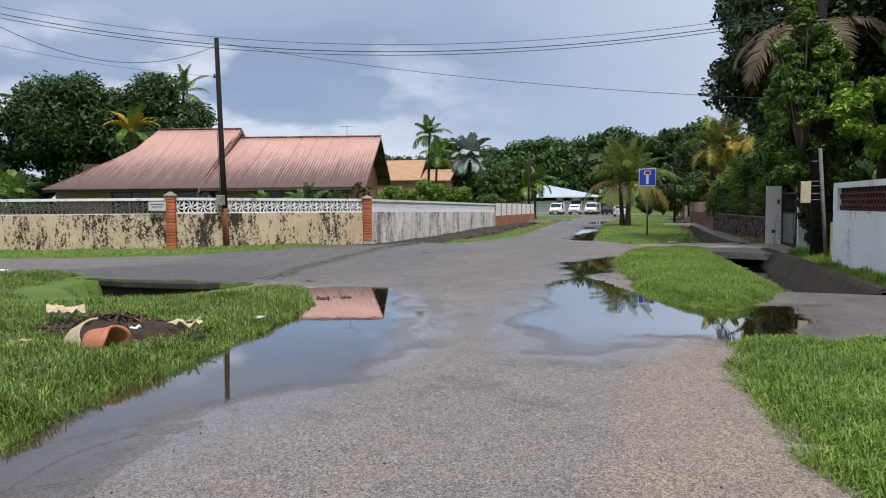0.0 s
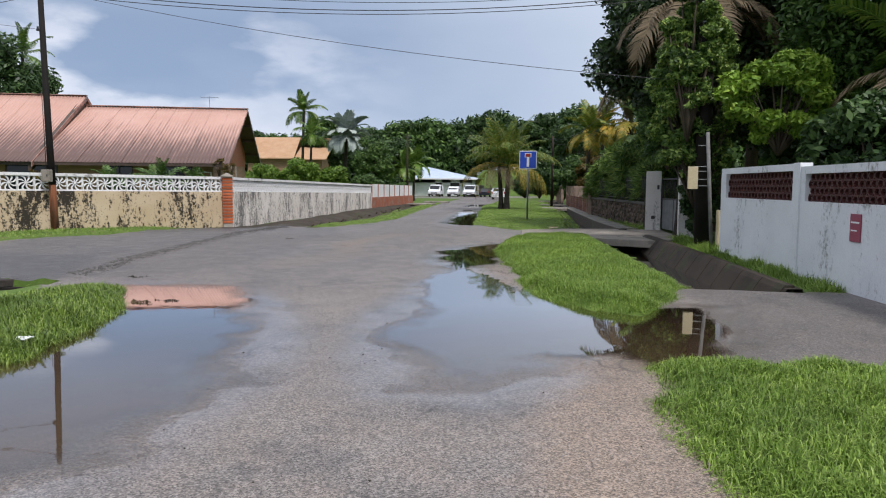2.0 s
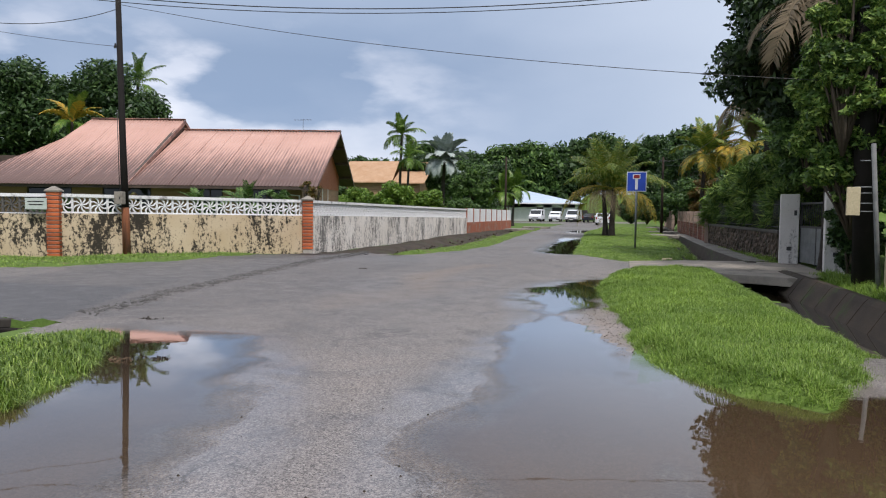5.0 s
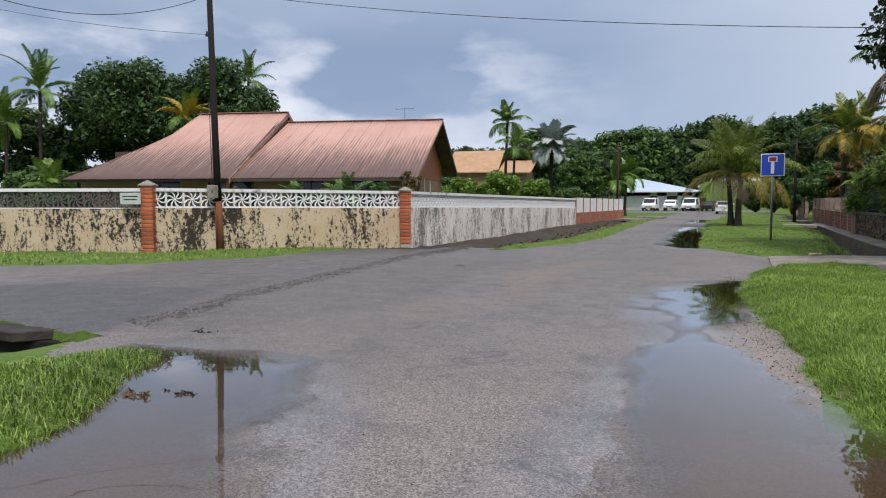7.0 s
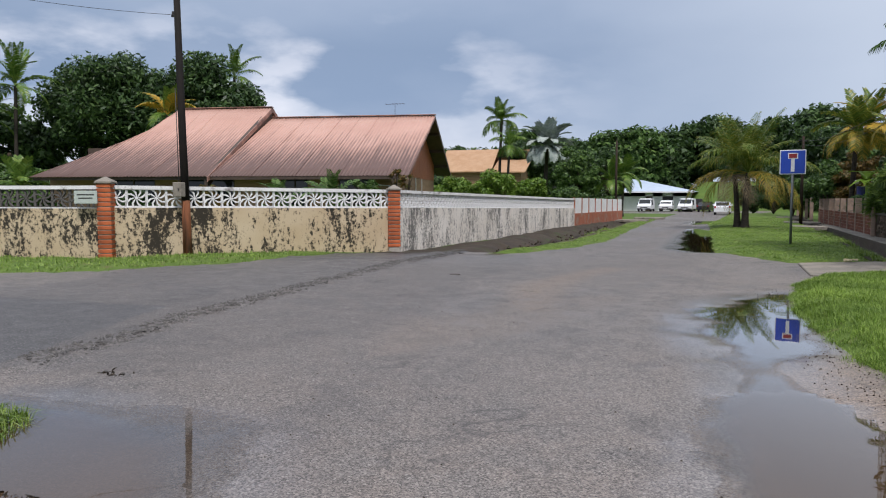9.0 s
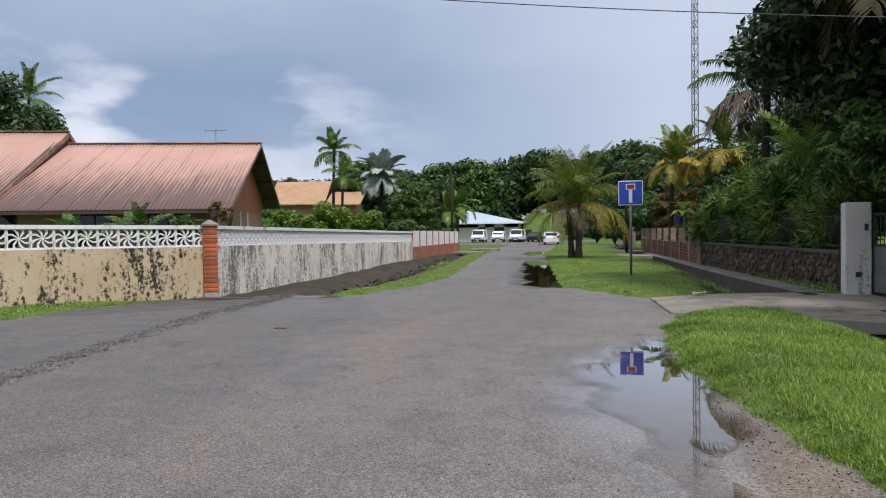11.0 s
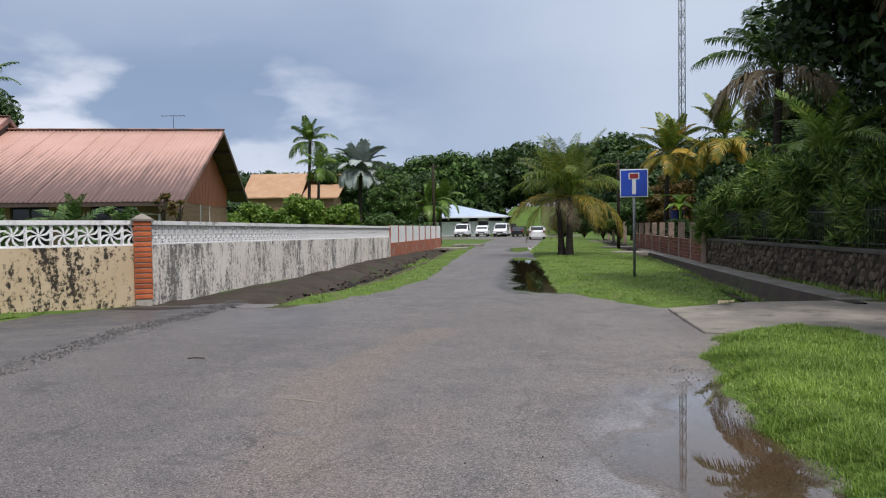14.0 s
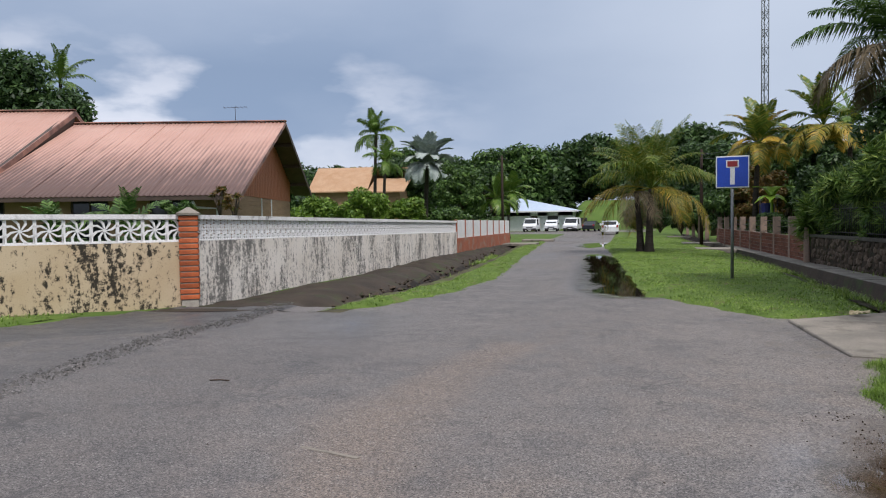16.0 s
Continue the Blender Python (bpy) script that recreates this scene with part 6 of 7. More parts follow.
# fence posts and small gates farther on
for k, y in enumerate((70.0, 74.5, 79.0, 84.0)):
    fp = thing("fence_post", (0.55 - k * 0.25, y, 0), "faded post of a far garden fence", "post", "far fence posts")
    part("shaft", blocks(((-0.12, -0.12, -0.1), (0.12, 0.12, 1.7)), bevel=0.01), M_PINKPOST, fp)

# ---------- vehicles ----------
def wheel(parent, x, y, r):
    bm = bmesh.new()
    bmesh.ops.create_cone(bm, cap_ends=True, segments=16, radius1=r, radius2=r, depth=0.22, matrix=Matrix.Translation((x, y, r)) @ Matrix.Rotation(radians(90), 4, "Y"))
    w = part("wheel", bm, M_RUBBER, parent)
    bm = bmesh.new()
    bmesh.ops.create_cone(bm, cap_ends=True, segments=12, radius1=r * 0.6, radius2=r * 0.6, depth=0.235, matrix=Matrix.Translation((x, y, r)) @ Matrix.Rotation(radians(90), 4, "Y"))
    part("rim", bm, M_GREYMETAL, w)


def car(at, turn, w, length, h, van, paint, label, light_red=False):
    """Nose towards -y."""
    c = thing("van" if van else "car", at, label, "van" if van else "car", "parked vehicles", turn)
    bm = bmesh.new()
    hw = w / 2
    if van:
        prof = [(0, 0.35), (0, 0.85), (0.55, 1.12), (1.35, h - 0.1), (1.8, h), (length - 0.1, h - 0.03), (length, 0.4)]
    else:
        prof = [(0, 0.3), (0.05, 0.72), (1.0, 0.92), (1.75, h - 0.06), (2.3, h), (3.3, h - 0.08), (length - 0.25, 0.98), (length, 0.85), (length, 0.32)]
    rings = []
    for side in (-1, -0.93, 0.93, 1):
        ring = []
        for y, z in prof:
            tuck = 1.0 if z < 1.0 else 1.0 - 0.16 * (z - 1.0)
            ring.append(bm.verts.new((side * hw * tuck, y, z if abs(side) < 1 else z - (0.05 if z > 0.6 else -0.03))))
        rings.append(ring)
    for a, b in zip(rings, rings[1:]):
        for i in range(len(prof)):
            j = (i + 1) % len(prof)
            bm.faces.new((a[i], a[j], b[j], b[i]))
    bm.faces.new(rings[0][::-1])
    bm.faces.new(rings[-1])
    bmesh.ops.recalc_face_normals(bm, faces=bm.faces[:])
    part("body", bm, paint, c, smooth=False)
    if van:
        part("windscreen", sloping_board(-hw * 0.82, hw * 0.82, 0.62, 1.185, 1.28, h - 0.17, -0.012), M_GLASS, c)
    else:
        part("windscreen", sloping_board(-hw * 0.78, hw * 0.78, 1.08, 0.955, 1.68, h - 0.105, -0.012), M_GLASS, c)
        part("rear_window", sloping_board(-hw * 0.75, hw * 0.75, length - 0.33, 1.03, 3.38, h - 0.11, -0.012), M_GLASS, c)
    for s in (-1, 1):
        y0, y1 = (1.3, 2.4) if van else (1.7, 3.3)
        part("side_window", blocks(((s * hw * 0.93 - 0.03, y0, 1.0 if not van else 1.15), (s * hw * 0.93 + 0.03, y1, h - 0.2))), M_GLASS, c)
        part("headlight", blocks(((s * hw * 0.72 - 0.16, -0.03, 0.72), (s * hw * 0.72 + 0.16, 0.06, 0.88)), bevel=0.02), M_WHITE, c)
        part("rear_light", blocks(((s * hw * 0.85 - 0.1, length - 0.04, 0.75), (s * hw * 0.85 + 0.1, length + 0.02, 1.0))), M_SIGNRED, c)
        part("mirror", blocks(((s * (hw + 0.1) - 0.09, 1.1, 1.0), (s * (hw + 0.1) + 0.09, 1.2, 1.2)), bevel=0.02), M_DARKMETAL if van else paint, c)
        for y in (0.85, length - 0.85):
            wheel(c, s * (hw - 0.12), y, 0.33)
    part("bumper", blocks(((-hw * 0.98, -0.06, 0.28), (hw * 0.98, 0.06, 0.5)), bevel=0.03), M_DARKMETAL, c)
    part("grille", blocks(((-hw * 0.5, -0.035, 0.56), (hw * 0.5, 0.03, 0.68))), M_DARKMETAL, c)
    part("number_plate", blocks(((-0.26, -0.075, 0.36), (0.26, -0.061, 0.46))), M_WHITE, c)
    return c


VZ = -0.19
car((-20.1, 117.5, VZ), 2, 1.95, 4.9, 1.95, True, M_CARWHITE, "white delivery van parked facing the street")
car((-17.3, 119.0, VZ), 3, 1.8, 4.3, 1.68, True, M_CARWHITE, "small white van parked facing the street")
car((-14.5, 118.0, VZ), -2, 1.95, 4.9, 1.95, True, M_CARWHITE, "white delivery van parked beside the road end")
car((-11.3, 121.0, VZ), 172, 1.75, 4.2, 1.45, False, M_CARDARK, "dark parked car at the road end")
car((-7.9, 99.5, -0.13), 184, 1.78, 4.2, 1.48, False, M_CARWHITE, "white hatchback parked with its tail to the street")
bin_ = thing("wheelie_bin", (-13.3, 124, -0.19), "dark wheelie bin beside the vans", "bin")
part("body", blocks(((-0.6, -0.5, 0), (0.6, 0.5, 1.9)), bevel=0.05), M_DARKMETAL, bin_)

# ---------- plants ----------
def leaf_cloud(centres, radii, n, size, rng, flat=0.35, long=1.0, wide=0.42):
    """Folded leaf quads over the shells of many clumps."""
    centres, radii = np.asarray(centres, float), np.asarray(radii, float)
    w = radii.prod(1) ** (2 / 3)
    k = rng.choice(len(centres), n, p=w / w.sum())
    d = rng.normal(size=(n, 3))
    d /= np.linalg.norm(d, axis=1, keepdims=True)
    r = rng.uniform(0.25, 1.12, (n, 1)) ** 0.6
    p = centres[k] + d * radii[k] * r
    # leaves face outwards and up, loosely
    nrm = d * 0.7 + rng.normal(size=(n, 3)) * 0.6 + [0, 0, 0.5]
    nrm /= np.linalg.norm(nrm, axis=1, keepdims=True)
    t = np.cross(nrm, rng.normal(size=(n, 3)))
    t /= np.linalg.norm(t, axis=1, keepdims=True) + 1e-9
    b = np.cross(nrm, t)
    s = size * rng.uniform(0.55, 1.4, (n, 1))
    V = np.stack([p - t * s * long, p + b * s * wide - nrm * s * flat * 0.3, p + t * s * long - nrm * s * flat, p - b * s * wide - nrm * s * flat * 0.3], 1).reshape(-1, 3)
    return V


def quad_object(name, V, mat, parent):
    n = len(V) // 4
    me = bpy.data.meshes.new(name)
    me.vertices.add(len(V))
    me.vertices.foreach_set("co", V.astype(np.float32).ravel())
    me.loops.add(n * 4)
    me.loops.foreach_set("vertex_index", np.arange(n * 4, dtype=np.int32))
    me.polygons.add(n)
    me.polygons.foreach_set("loop_start", np.arange(0, n * 4, 4, dtype=np.int32))
    me.materials.append(mat)
    me.update(calc_edges=True)
    ob = new(name, me)
    ob.parent = parent
    return ob


def clumps(rng, n, centre, size, small):
    """Clump centres in an ellipsoid, thinned to leave gaps, uneven in size."""
    c = rng.normal(size=(n, 3))
    c /= np.linalg.norm(c, axis=1, keepdims=True)
    c = c * rng.uniform(0.35, 1.0, (n, 1)) ** 0.5 * np.asarray(size) + centre
    r = small * rng.uniform(0.55, 1.35, (n, 1)) * np.array([[1, 1, 0.75]])
    return c, r


def broadleaf(at, height, crown, leaves, leaf, mat, label, seed, n_clumps=34, trunk_r=0.22, base=0.35, name="tree", long=1.0):
    """Tapered trunk and limbs, crown of separate leaf clumps. crown: half sizes."""
    rng = np.random.default_rng(seed)
    t = thing(name, at, label, name)
    cz = height - crown[2]
    n_clumps = int(n_clumps * 1.7)
    c, r = clumps(rng, n_clumps, (0, 0, cz), np.asarray(crown) * 0.82, min(crown) * 0.27)
    arr = [tube_arrays([(0, 0, -0.3), (0.08, 0.05, cz * 0.5), (0.0, 0.1, cz)], [trunk_r * 1.3, trunk_r, trunk_r * 0.6], 9)]
    for k in range(0, n_clumps, 5):
        s = np.array((0.05, 0.05, cz * rng.uniform(0.45, 0.9)))
        e = c[k]
        mid = s * 0.5 + e * 0.5 + [0, 0, -0.1 * crown[2]]
        arr.append(tube_arrays([s, mid, e], [trunk_r * 0.45, trunk_r * 0.28, trunk_r * 0.08], 6))
    v, f = joined(arr)
    mesh_object("trunk", v, f, M_BARK, t, smooth=True)
    quad_object("crown", leaf_cloud(c, r, leaves, leaf, rng, long=long), mat, t)
    return t


def bush(at, size, leaves, leaf, mat, label, seed, n_clumps=18, name="shrub", long=1.0, wide=0.42):
    rng = np.random.default_rng(seed)
    t = thing(name, at, label, name)
    n_clumps = int(n_clumps * 1.9)
    c, r = clumps(rng, n_clumps, (0, 0, size[2] * 0.95), np.asarray(size) * 0.8, min(size) * 0.30)
    arr = [tube_arrays([(0, 0, -0.2), c[k] * [0.5, 0.5, 0.5], c[k]], [0.04, 0.03, 0.01], 5) for k in range(0, n_clumps, 2)]
    v, f = joined(arr)
    tagged(mesh_object("woody_base", v, f, M_BARK, t, smooth=True), kind="stuff")
    quad_object("foliage", leaf_cloud(c, r, leaves, leaf, rng, long=long, wide=wide), mat, t)
    return t


def frond_mesh(name, length, droop, rise, pairs, leaflet, mat, rng, width=0.035, hang=0.5):
    """A palm frond: curved midrib with paired leaflets. Runs along +x."""
    s = np.linspace(0, 1, 12)
    ang = rise - droop * s ** 1.25
    step = length / 11
    x = np.concatenate([[0], np.cumsum(np.cos(ang[:-1]) * step)])
    z = np.concatenate([[0], np.cumsum(np.sin(ang[:-1]) * step)])
    rib = np.stack([x, np.zeros(12), z], -1)
    v, f = tube_arrays(rib, np.linspace(0.035, 0.008, 12), 5)
    V, F = [v], list(f)
    k = len(v)
    for i in range(pairs):
        u = 0.14 + 0.86 * i / (pairs - 1)
        p = np.array([np.interp(u, s, x), 0, np.interp(u, s, z)])
        a = np.interp(u, s, ang)
        tan = np.array([math.cos(a), 0, math.sin(a)])
        L = leaflet * math.sin(min(1.0, 0.25 + u * 1.1) * math.pi * 0.62) * (1.15 - 0.75 * u ** 3)
        for side in (-1, 1):
            out = np.array([0, side, 0]) * rng.uniform(0.75, 0.95) + tan * rng.uniform(0.45, 0.75)
            dropv = np.array([0, 0, -1]) * hang * rng.uniform(0.6, 1.3)
            up_ = np.array([-math.sin(a), 0, math.cos(a)]) * 0.25
            d1 = out + up_
            d1 /= np.linalg.norm(d1)
            m_ = p + d1 * L * 0.5 + dropv * L * 0.10
            e_ = p + d1 * L * 0.9 + dropv * L * 0.55
            wv = tan * width * rng.uniform(0.8, 1.2)
            V.append(np.array([p - wv * 0.5, p + wv * 0.5, m_ + wv, m_ - wv, e_]))
            F += [(k, k + 1, k + 2, k + 3), (k + 3, k + 2, k + 4)]
            k += 5
    me = bpy.data.meshes.new(name)
    me.from_pydata(np.concatenate(V).tolist(), [], F)
    me.materials.append(mat)
    me.update()
    return me


def palm(at, height, n, length, label, seed, mats=(None, None, None), trunk=0.16, lean=(0.2, 0.1), leaflet=0.75, pairs=34, old_share=0.35, width=0.035, hang=0.5):
    """Ringed trunk and a head of separate fronds, young ones upright, old ones hanging."""
    rng = np.random.default_rng(seed)
    young, mid, old = mats[0] or M_PALM, mats[1] or M_PALM, mats[2] or M_PALMYELLOW
    t = thing("palm", at, label, "palm")
    zs = np.linspace(-0.2, height, max(10, int(height * 6)))
    ring = trunk * (1.15 - 0.35 * np.clip(zs / height, 0, 1)) * (1 + 0.06 * (np.arange(len(zs)) % 2)) * (1 + 0.5 * np.exp(-np.clip(zs, 0, 9) * 3))
    fx = (np.clip(zs, 0, None) / height) ** 1.6
    v, f = tube_arrays(np.stack([fx * lean[0], fx * lean[1], zs], -1), ring, 9)
    mesh_object("trunk", v, f, M_PALMBARK, t, smooth=True)
    kinds_ = [frond_mesh("frond", length * 0.95, 0.62, 1.42, pairs, leaflet, young, rng, width, hang * 0.5),
              frond_mesh("frond", length, 1.15, 1.15, pairs, leaflet, mid, rng, width, hang),
              frond_mesh("frond", length, 1.6, 0.8, pairs, leaflet, mid, rng, width, hang * 1.3),
              frond_mesh("frond", length * 0.95, 1.75, 0.12, pairs, leaflet, old, rng, width, hang * 1.5)]
    top = Vector((lean[0], lean[1], height))
    for i in range(n):
        q = i / (n - 1)
        k = 0 if q < 0.2 else 1 if q < 0.45 else 2 if q < 1 - old_share else 3
        ob = new("frond", kinds_[k])
        ob.parent = t
        ob.matrix_basis = Matrix.Translation(top) @ Matrix.Rotation(i * 2.39996 + rng.uniform(-0.25, 0.25), 4, "Z") @ Matrix.Rotation(rng.uniform(-0.14, 0.14), 4, "Y") @ Matrix.Rotation(rng.uniform(-0.3, 0.3), 4, "X") @ Matrix.Diagonal((*(rng.uniform(0.85, 1.1),) * 3, 1))
    return t


# -- the coconut palm on the verge, two stems --
palm((-3.1, 52.6, 0), 3.0, 28, 3.9, "young coconut palm with yellowing fronds on the verge", 3, mats=(M_PALMBRIGHT, M_PALMBRIGHT, M_PALMFADE), trunk=0.155, lean=(0.1, 0.1), leaflet=0.95, pairs=60, old_share=0.22, width=0.017, hang=1.0)
palm((-3.5, 52.9, 0), 2.9, 12, 3.2, "second coconut palm stem with hanging dry fronds", 4, mats=(M_PALMBRIGHT, M_PALMBRIGHT, M_PALMDRY), trunk=0.14, lean=(-0.2, 0.1), leaflet=0.75, pairs=40, old_share=0.45, width=0.024, hang=0.9)

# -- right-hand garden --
broadleaf((6.3, 31.8, 0), 11.6, (6.0, 4.6, 4.4), 80000, 0.13, M_LEAF_SHADE, "large dark-leaved tree over the garden gate, deep shade painted in", 11, 60, 0.3)
broadleaf((10.5, 24.5, 0), 12.5, (5.0, 5.0, 5.0), 80000, 0.10, M_LEAF_MID, "large tree behind the white wall", 12, 70, 0.3)
broadleaf((9.5, 40.0, 0), 12.0, (4.6, 6.0, 4.4), 30000, 0.17, M_LEAF_SHADE, "tall dark tree behind the stone wall, deep shade painted in", 13, 44, 0.28)
bush((4.4, 24.5, 1.2), (1.5, 0.9, 2.9), 52000, 0.075, M_IVY, "thick ivy and creeper climbing the pole", 14, 70, "creeper")
bush((6.1, 23.0, 2.6), (1.6, 0.9, 1.35), 20000, 0.085, M_LEAF_LIGHT, "bright yellow-green creeper beside the pole", 15, 30, "creeper")
bush((4.0, 23.65, 3.0), (0.8, 0.6, 2.5), 24000, 0.075, M_IVY, "leafy ivy round the upper pole", 16, 40, "creeper")
bush((4.9, 26.8, 0.0), (0.8, 1.2, 1.4), 9000, 0.08, M_LEAF_DARK, "dark shrub beside the gate", 17, 16)
bush((4.3, 29.5, 2.4), (1.1, 1.6, 1.2), 12000, 0.09, M_LEAF_MID, "shrub spilling over the gate", 18, 18)
bush((7.2, 19.5, 0.6), (1.6, 3.2, 1.7), 15000, 0.11, M_LEAF_DARK, "dark shrubs behind the white wall", 19, 24)
palm((4.6, 28.2, 0), 7.3, 24, 3.4, "tall palm with grey dry fronds above the gate", 20, mats=(M_PALM, M_PALMDRY, M_PALMDRY), trunk=0.14, old_share=0.5, leaflet=0.8, pairs=40, width=0.045)
palm((8.7, 21.5, 0), 4.2, 14, 2.8, "drooping palm with brownish fronds behind the wall", 21, mats=(M_PALM, M_PALM, M_PALMDRY), trunk=0.14, old_share=0.5, pairs=38)
palm((4.75, 44.5, 0), 7.2, 28, 3.3, "tall coconut palm in the garden", 22, mats=(M_LEAF_MID, M_LEAF_MID, M_PALMDRY), trunk=0.17, old_share=0.3, pairs=46, leaflet=0.85, hang=1.0)
palm((5.0, 39.5, 0), 3.4, 16, 3.0, "feathery palm behind the stone wall", 23, mats=(M_PALM, M_PALM, M_PALMYELLOW), trunk=0.12, pairs=36, old_share=0.3)
for k, (x, y, s) in enumerate(((4.45, 33.9, 1.4), (4.0, 37.0, 1.7), (3.65, 40.0, 1.75), (3.3, 42.6, 1.4))):
    bush((x, y, 0.7), (1.1, 1.5, s), 16000, 0.16, M_IVY, "tall cane-like shrub behind the iron fence", 30 + k, 22, long=2.2, wide=0.2)
bush((2.9, 44.6, 0.5), (0.8, 1.0, 1.1), 7000, 0.2, M_PALM, "spiky shrub hanging over the wall corner", 36, 14, long=2.4, wide=0.16)
for k, (x, y, sz, mt, lf) in enumerate(((4.9, 50.5, 1.2, M_LEAF_MID, 0.12), (5.6, 55, 1.9, M_LEAF_DARK, 0.13), (3.2, 65, 2.7, M_LEAF_RUST, 0.13), (1.8, 67, 2.2, M_LEAF_MID, 0.14), (1.6, 73, 2.4, M_LEAF_DARK, 0.15), (0.6, 80, 2.2, M_LEAF_MID, 0.16), (-0.6, 88, 2.4, M_LEAF_DARK, 0.17), (-2.5, 97, 2.0, M_LEAF_DARK, 0.17), (5.5, 58, 3.0, M_LEAF_DARK, 0.16), (5.5, 68, 3.4, M_LEAF_MID, 0.17), (4.5, 50.5, 2.3, M_LEAF_DARK, 0.13))):
    bush((x, y, 0.2), (1.7, 2.4, sz), 10000, lf, mt, "dense garden shrub behind the fence" if mt is not M_LEAF_RUST else "reddish-leaved garden shrub behind the fence", 40 + k, 20)
palm((2.4, 60, 0), 5.6, 18, 2.7, "coconut palm with yellow lower fronds", 51, mats=(M_PALMBRIGHT, M_PALMBRIGHT, M_PALMFADE), trunk=0.14, pairs=34, old_share=0.4, width=0.05)
palm((5.2, 58, 0), 6.2, 18, 2.9, "coconut palm with yellow fronds above the hedge", 52, mats=(M_PALMBRIGHT, M_PALMBRIGHT, M_PALMFADE), trunk=0.14, pairs=34, old_share=0.45, width=0.05)
palm((7.4, 62, 0), 6.4, 16, 2.9, "coconut palm beyond the garden hedge", 53, trunk=0.14, pairs=32, width=0.05)
palm((4.0, 72, 0), 7.0, 16, 3.0, "yellowing coconut palm behind the hedge", 54, mats=(M_PALMBRIGHT, M_PALMYELLOW, M_PALMYELLOW), trunk=0.14, pairs=32, old_share=0.45, width=0.06)

# banana plant
banana = thing("banana_plant", (3.1, 58.9, 1.45), "banana plant with broad bright leaves above the fence", "plant")
bush((2.75, 57.2, 0.1), (1.3, 1.2, 0.95), 7000, 0.11, M_LEAF_DARK, "low dark hedge behind the brick fence", 57, 14)
rod("stem", [(0, 0, -1.75), (0.02, 0, 1.3)], [0.12, 0.07], M_LEAF_LIGHT, banana, 8)
for k in range(7):
    a = k * 0.9
    w, L = 0.30, 1.35
    V, F = [], []
    for i in range(9):
        s = i / 8
        r = L * s
        hw = w * math.sin(min(1, s * 1.05 + 0.06) * math.pi) ** 0.6 + 0.01
        z = 1.2 + r * (0.95 - 0.55 * s) if k < 4 else 1.1 + r * (0.6 - 0.8 * s)
        x = r * (0.25 + 0.5 * s)
        V += [(x, -hw, z + 0.05), (x, 0, z), (x, hw, z + 0.05)]
        if i:
            b = i * 3
            F += [(b - 3, b - 2, b + 1, b), (b - 2, b - 1, b + 2, b + 1)]
    ob = mesh_object("leaf", V, F, M_LEAF_LIGHT, banana, smooth=True)
    ob.matrix_basis = Matrix.Rotation(a, 4, "Z")
tarp = thing("blue_drum", (3.0, 59.8, 1.0), "dark blue plastic drum behind the fence", "drum")
bm = bmesh.new()
bmesh.ops.create_cone(bm, cap_ends=True, segments=16, radius1=0.38, radius2=0.38, depth=2.5, matrix=Matrix.Translation((0, 0, 0.1)))
bmesh.ops.bevel(bm, geom=[e for e in bm.edges if abs(e.verts[0].co.z - e.verts[1].co.z) < 0.01], offset=0.05, segments=2, affect="EDGES")
part("body", bm, M_BLUECLOTH, tarp)
for x, y, gz in ((2.61, 59.2, 2.58), (3.43, 59.2, 2.69)):
    globe = thing("globe_lamp", (x, y, gz - 0.2), "white globe lamp on a fence post", "lamp", "globe lamps")
    bm = bmesh.new()
    bmesh.ops.create_uvsphere(bm, u_segments=14, v_segments=10, radius=0.13, matrix=Matrix.Translation((0, 0, 0.2)))
    part("globe", bm, M_WHITE, globe, smooth=True)
    rod("neck", [(0, 0, 0.2 - gz), (0, 0, 0.11)], 0.025, M_DARKMETAL, globe, 8)

# -- gardens on the left --
broadleaf((-58.2, 58, 0), 15.9, (7.6, 7.0, 6.4), 40000, 0.24, M_LEAF_DARK, "large dense dark-green tree behind the house", 61, 60, 0.45)
broadleaf((-50.6, 61, 0), 15.4, (6.6, 6.0, 6.2), 32000, 0.24, M_LEAF_DARK, "large spreading green tree behind the roof", 62, 46, 0.4)
broadleaf((-68, 54, 0), 11.0, (6.5, 6.0, 5.0), 18000, 0.28, M_LEAF_DARK, "dark garden tree beyond the wall", 63, 34, 0.35)
palm((-52.4, 67.5, 0), 14.0, 15, 3.6, "tall palm rising above the dark tree", 65, mats=(M_PALM, M_PALM, M_PALM), trunk=0.16, pairs=38, width=0.045, old_share=0.3, hang=0.9)
palm((-60.8, 50, 0), 11.2, 18, 4.2, "palm with arching fronds beyond the wall", 66, mats=(M_PALM, M_PALM, M_PALM), trunk=0.16, pairs=30, width=0.07)
palm((-62.6, 48, 0), 8.2, 14, 3.8, "palm beside the dark tree", 67, mats=(M_PALM, M_PALM, M_PALM), trunk=0.16, pairs=30, width=0.07)
palm((-45.4, 52, 0), 8.2, 15, 2.6, "yellow-green palm behind the roof hip", 68, mats=(M_PALM, M_PALMYELLOW, M_PALM), trunk=0.14, pairs=30, width=0.06)
for k, (x, y, sz, mt) in enumerate(((-49, 42, 2.2, M_LEAF_MID), (-56, 40, 2.6, M_LEAF_MID), (-63, 38, 2.6, M_LEAF_DARK), (-44, 38, 1.4, M_LEAF_DARK), (-70, 36, 3.0, M_LEAF_MID), (-37, 34, 1.1, M_LEAF_MID))):
    bush((x, y, 0), (3.2, 2.6, sz), 9000, 0.2, mt, "leafy garden shrubs behind the wall", 70 + k, 22)
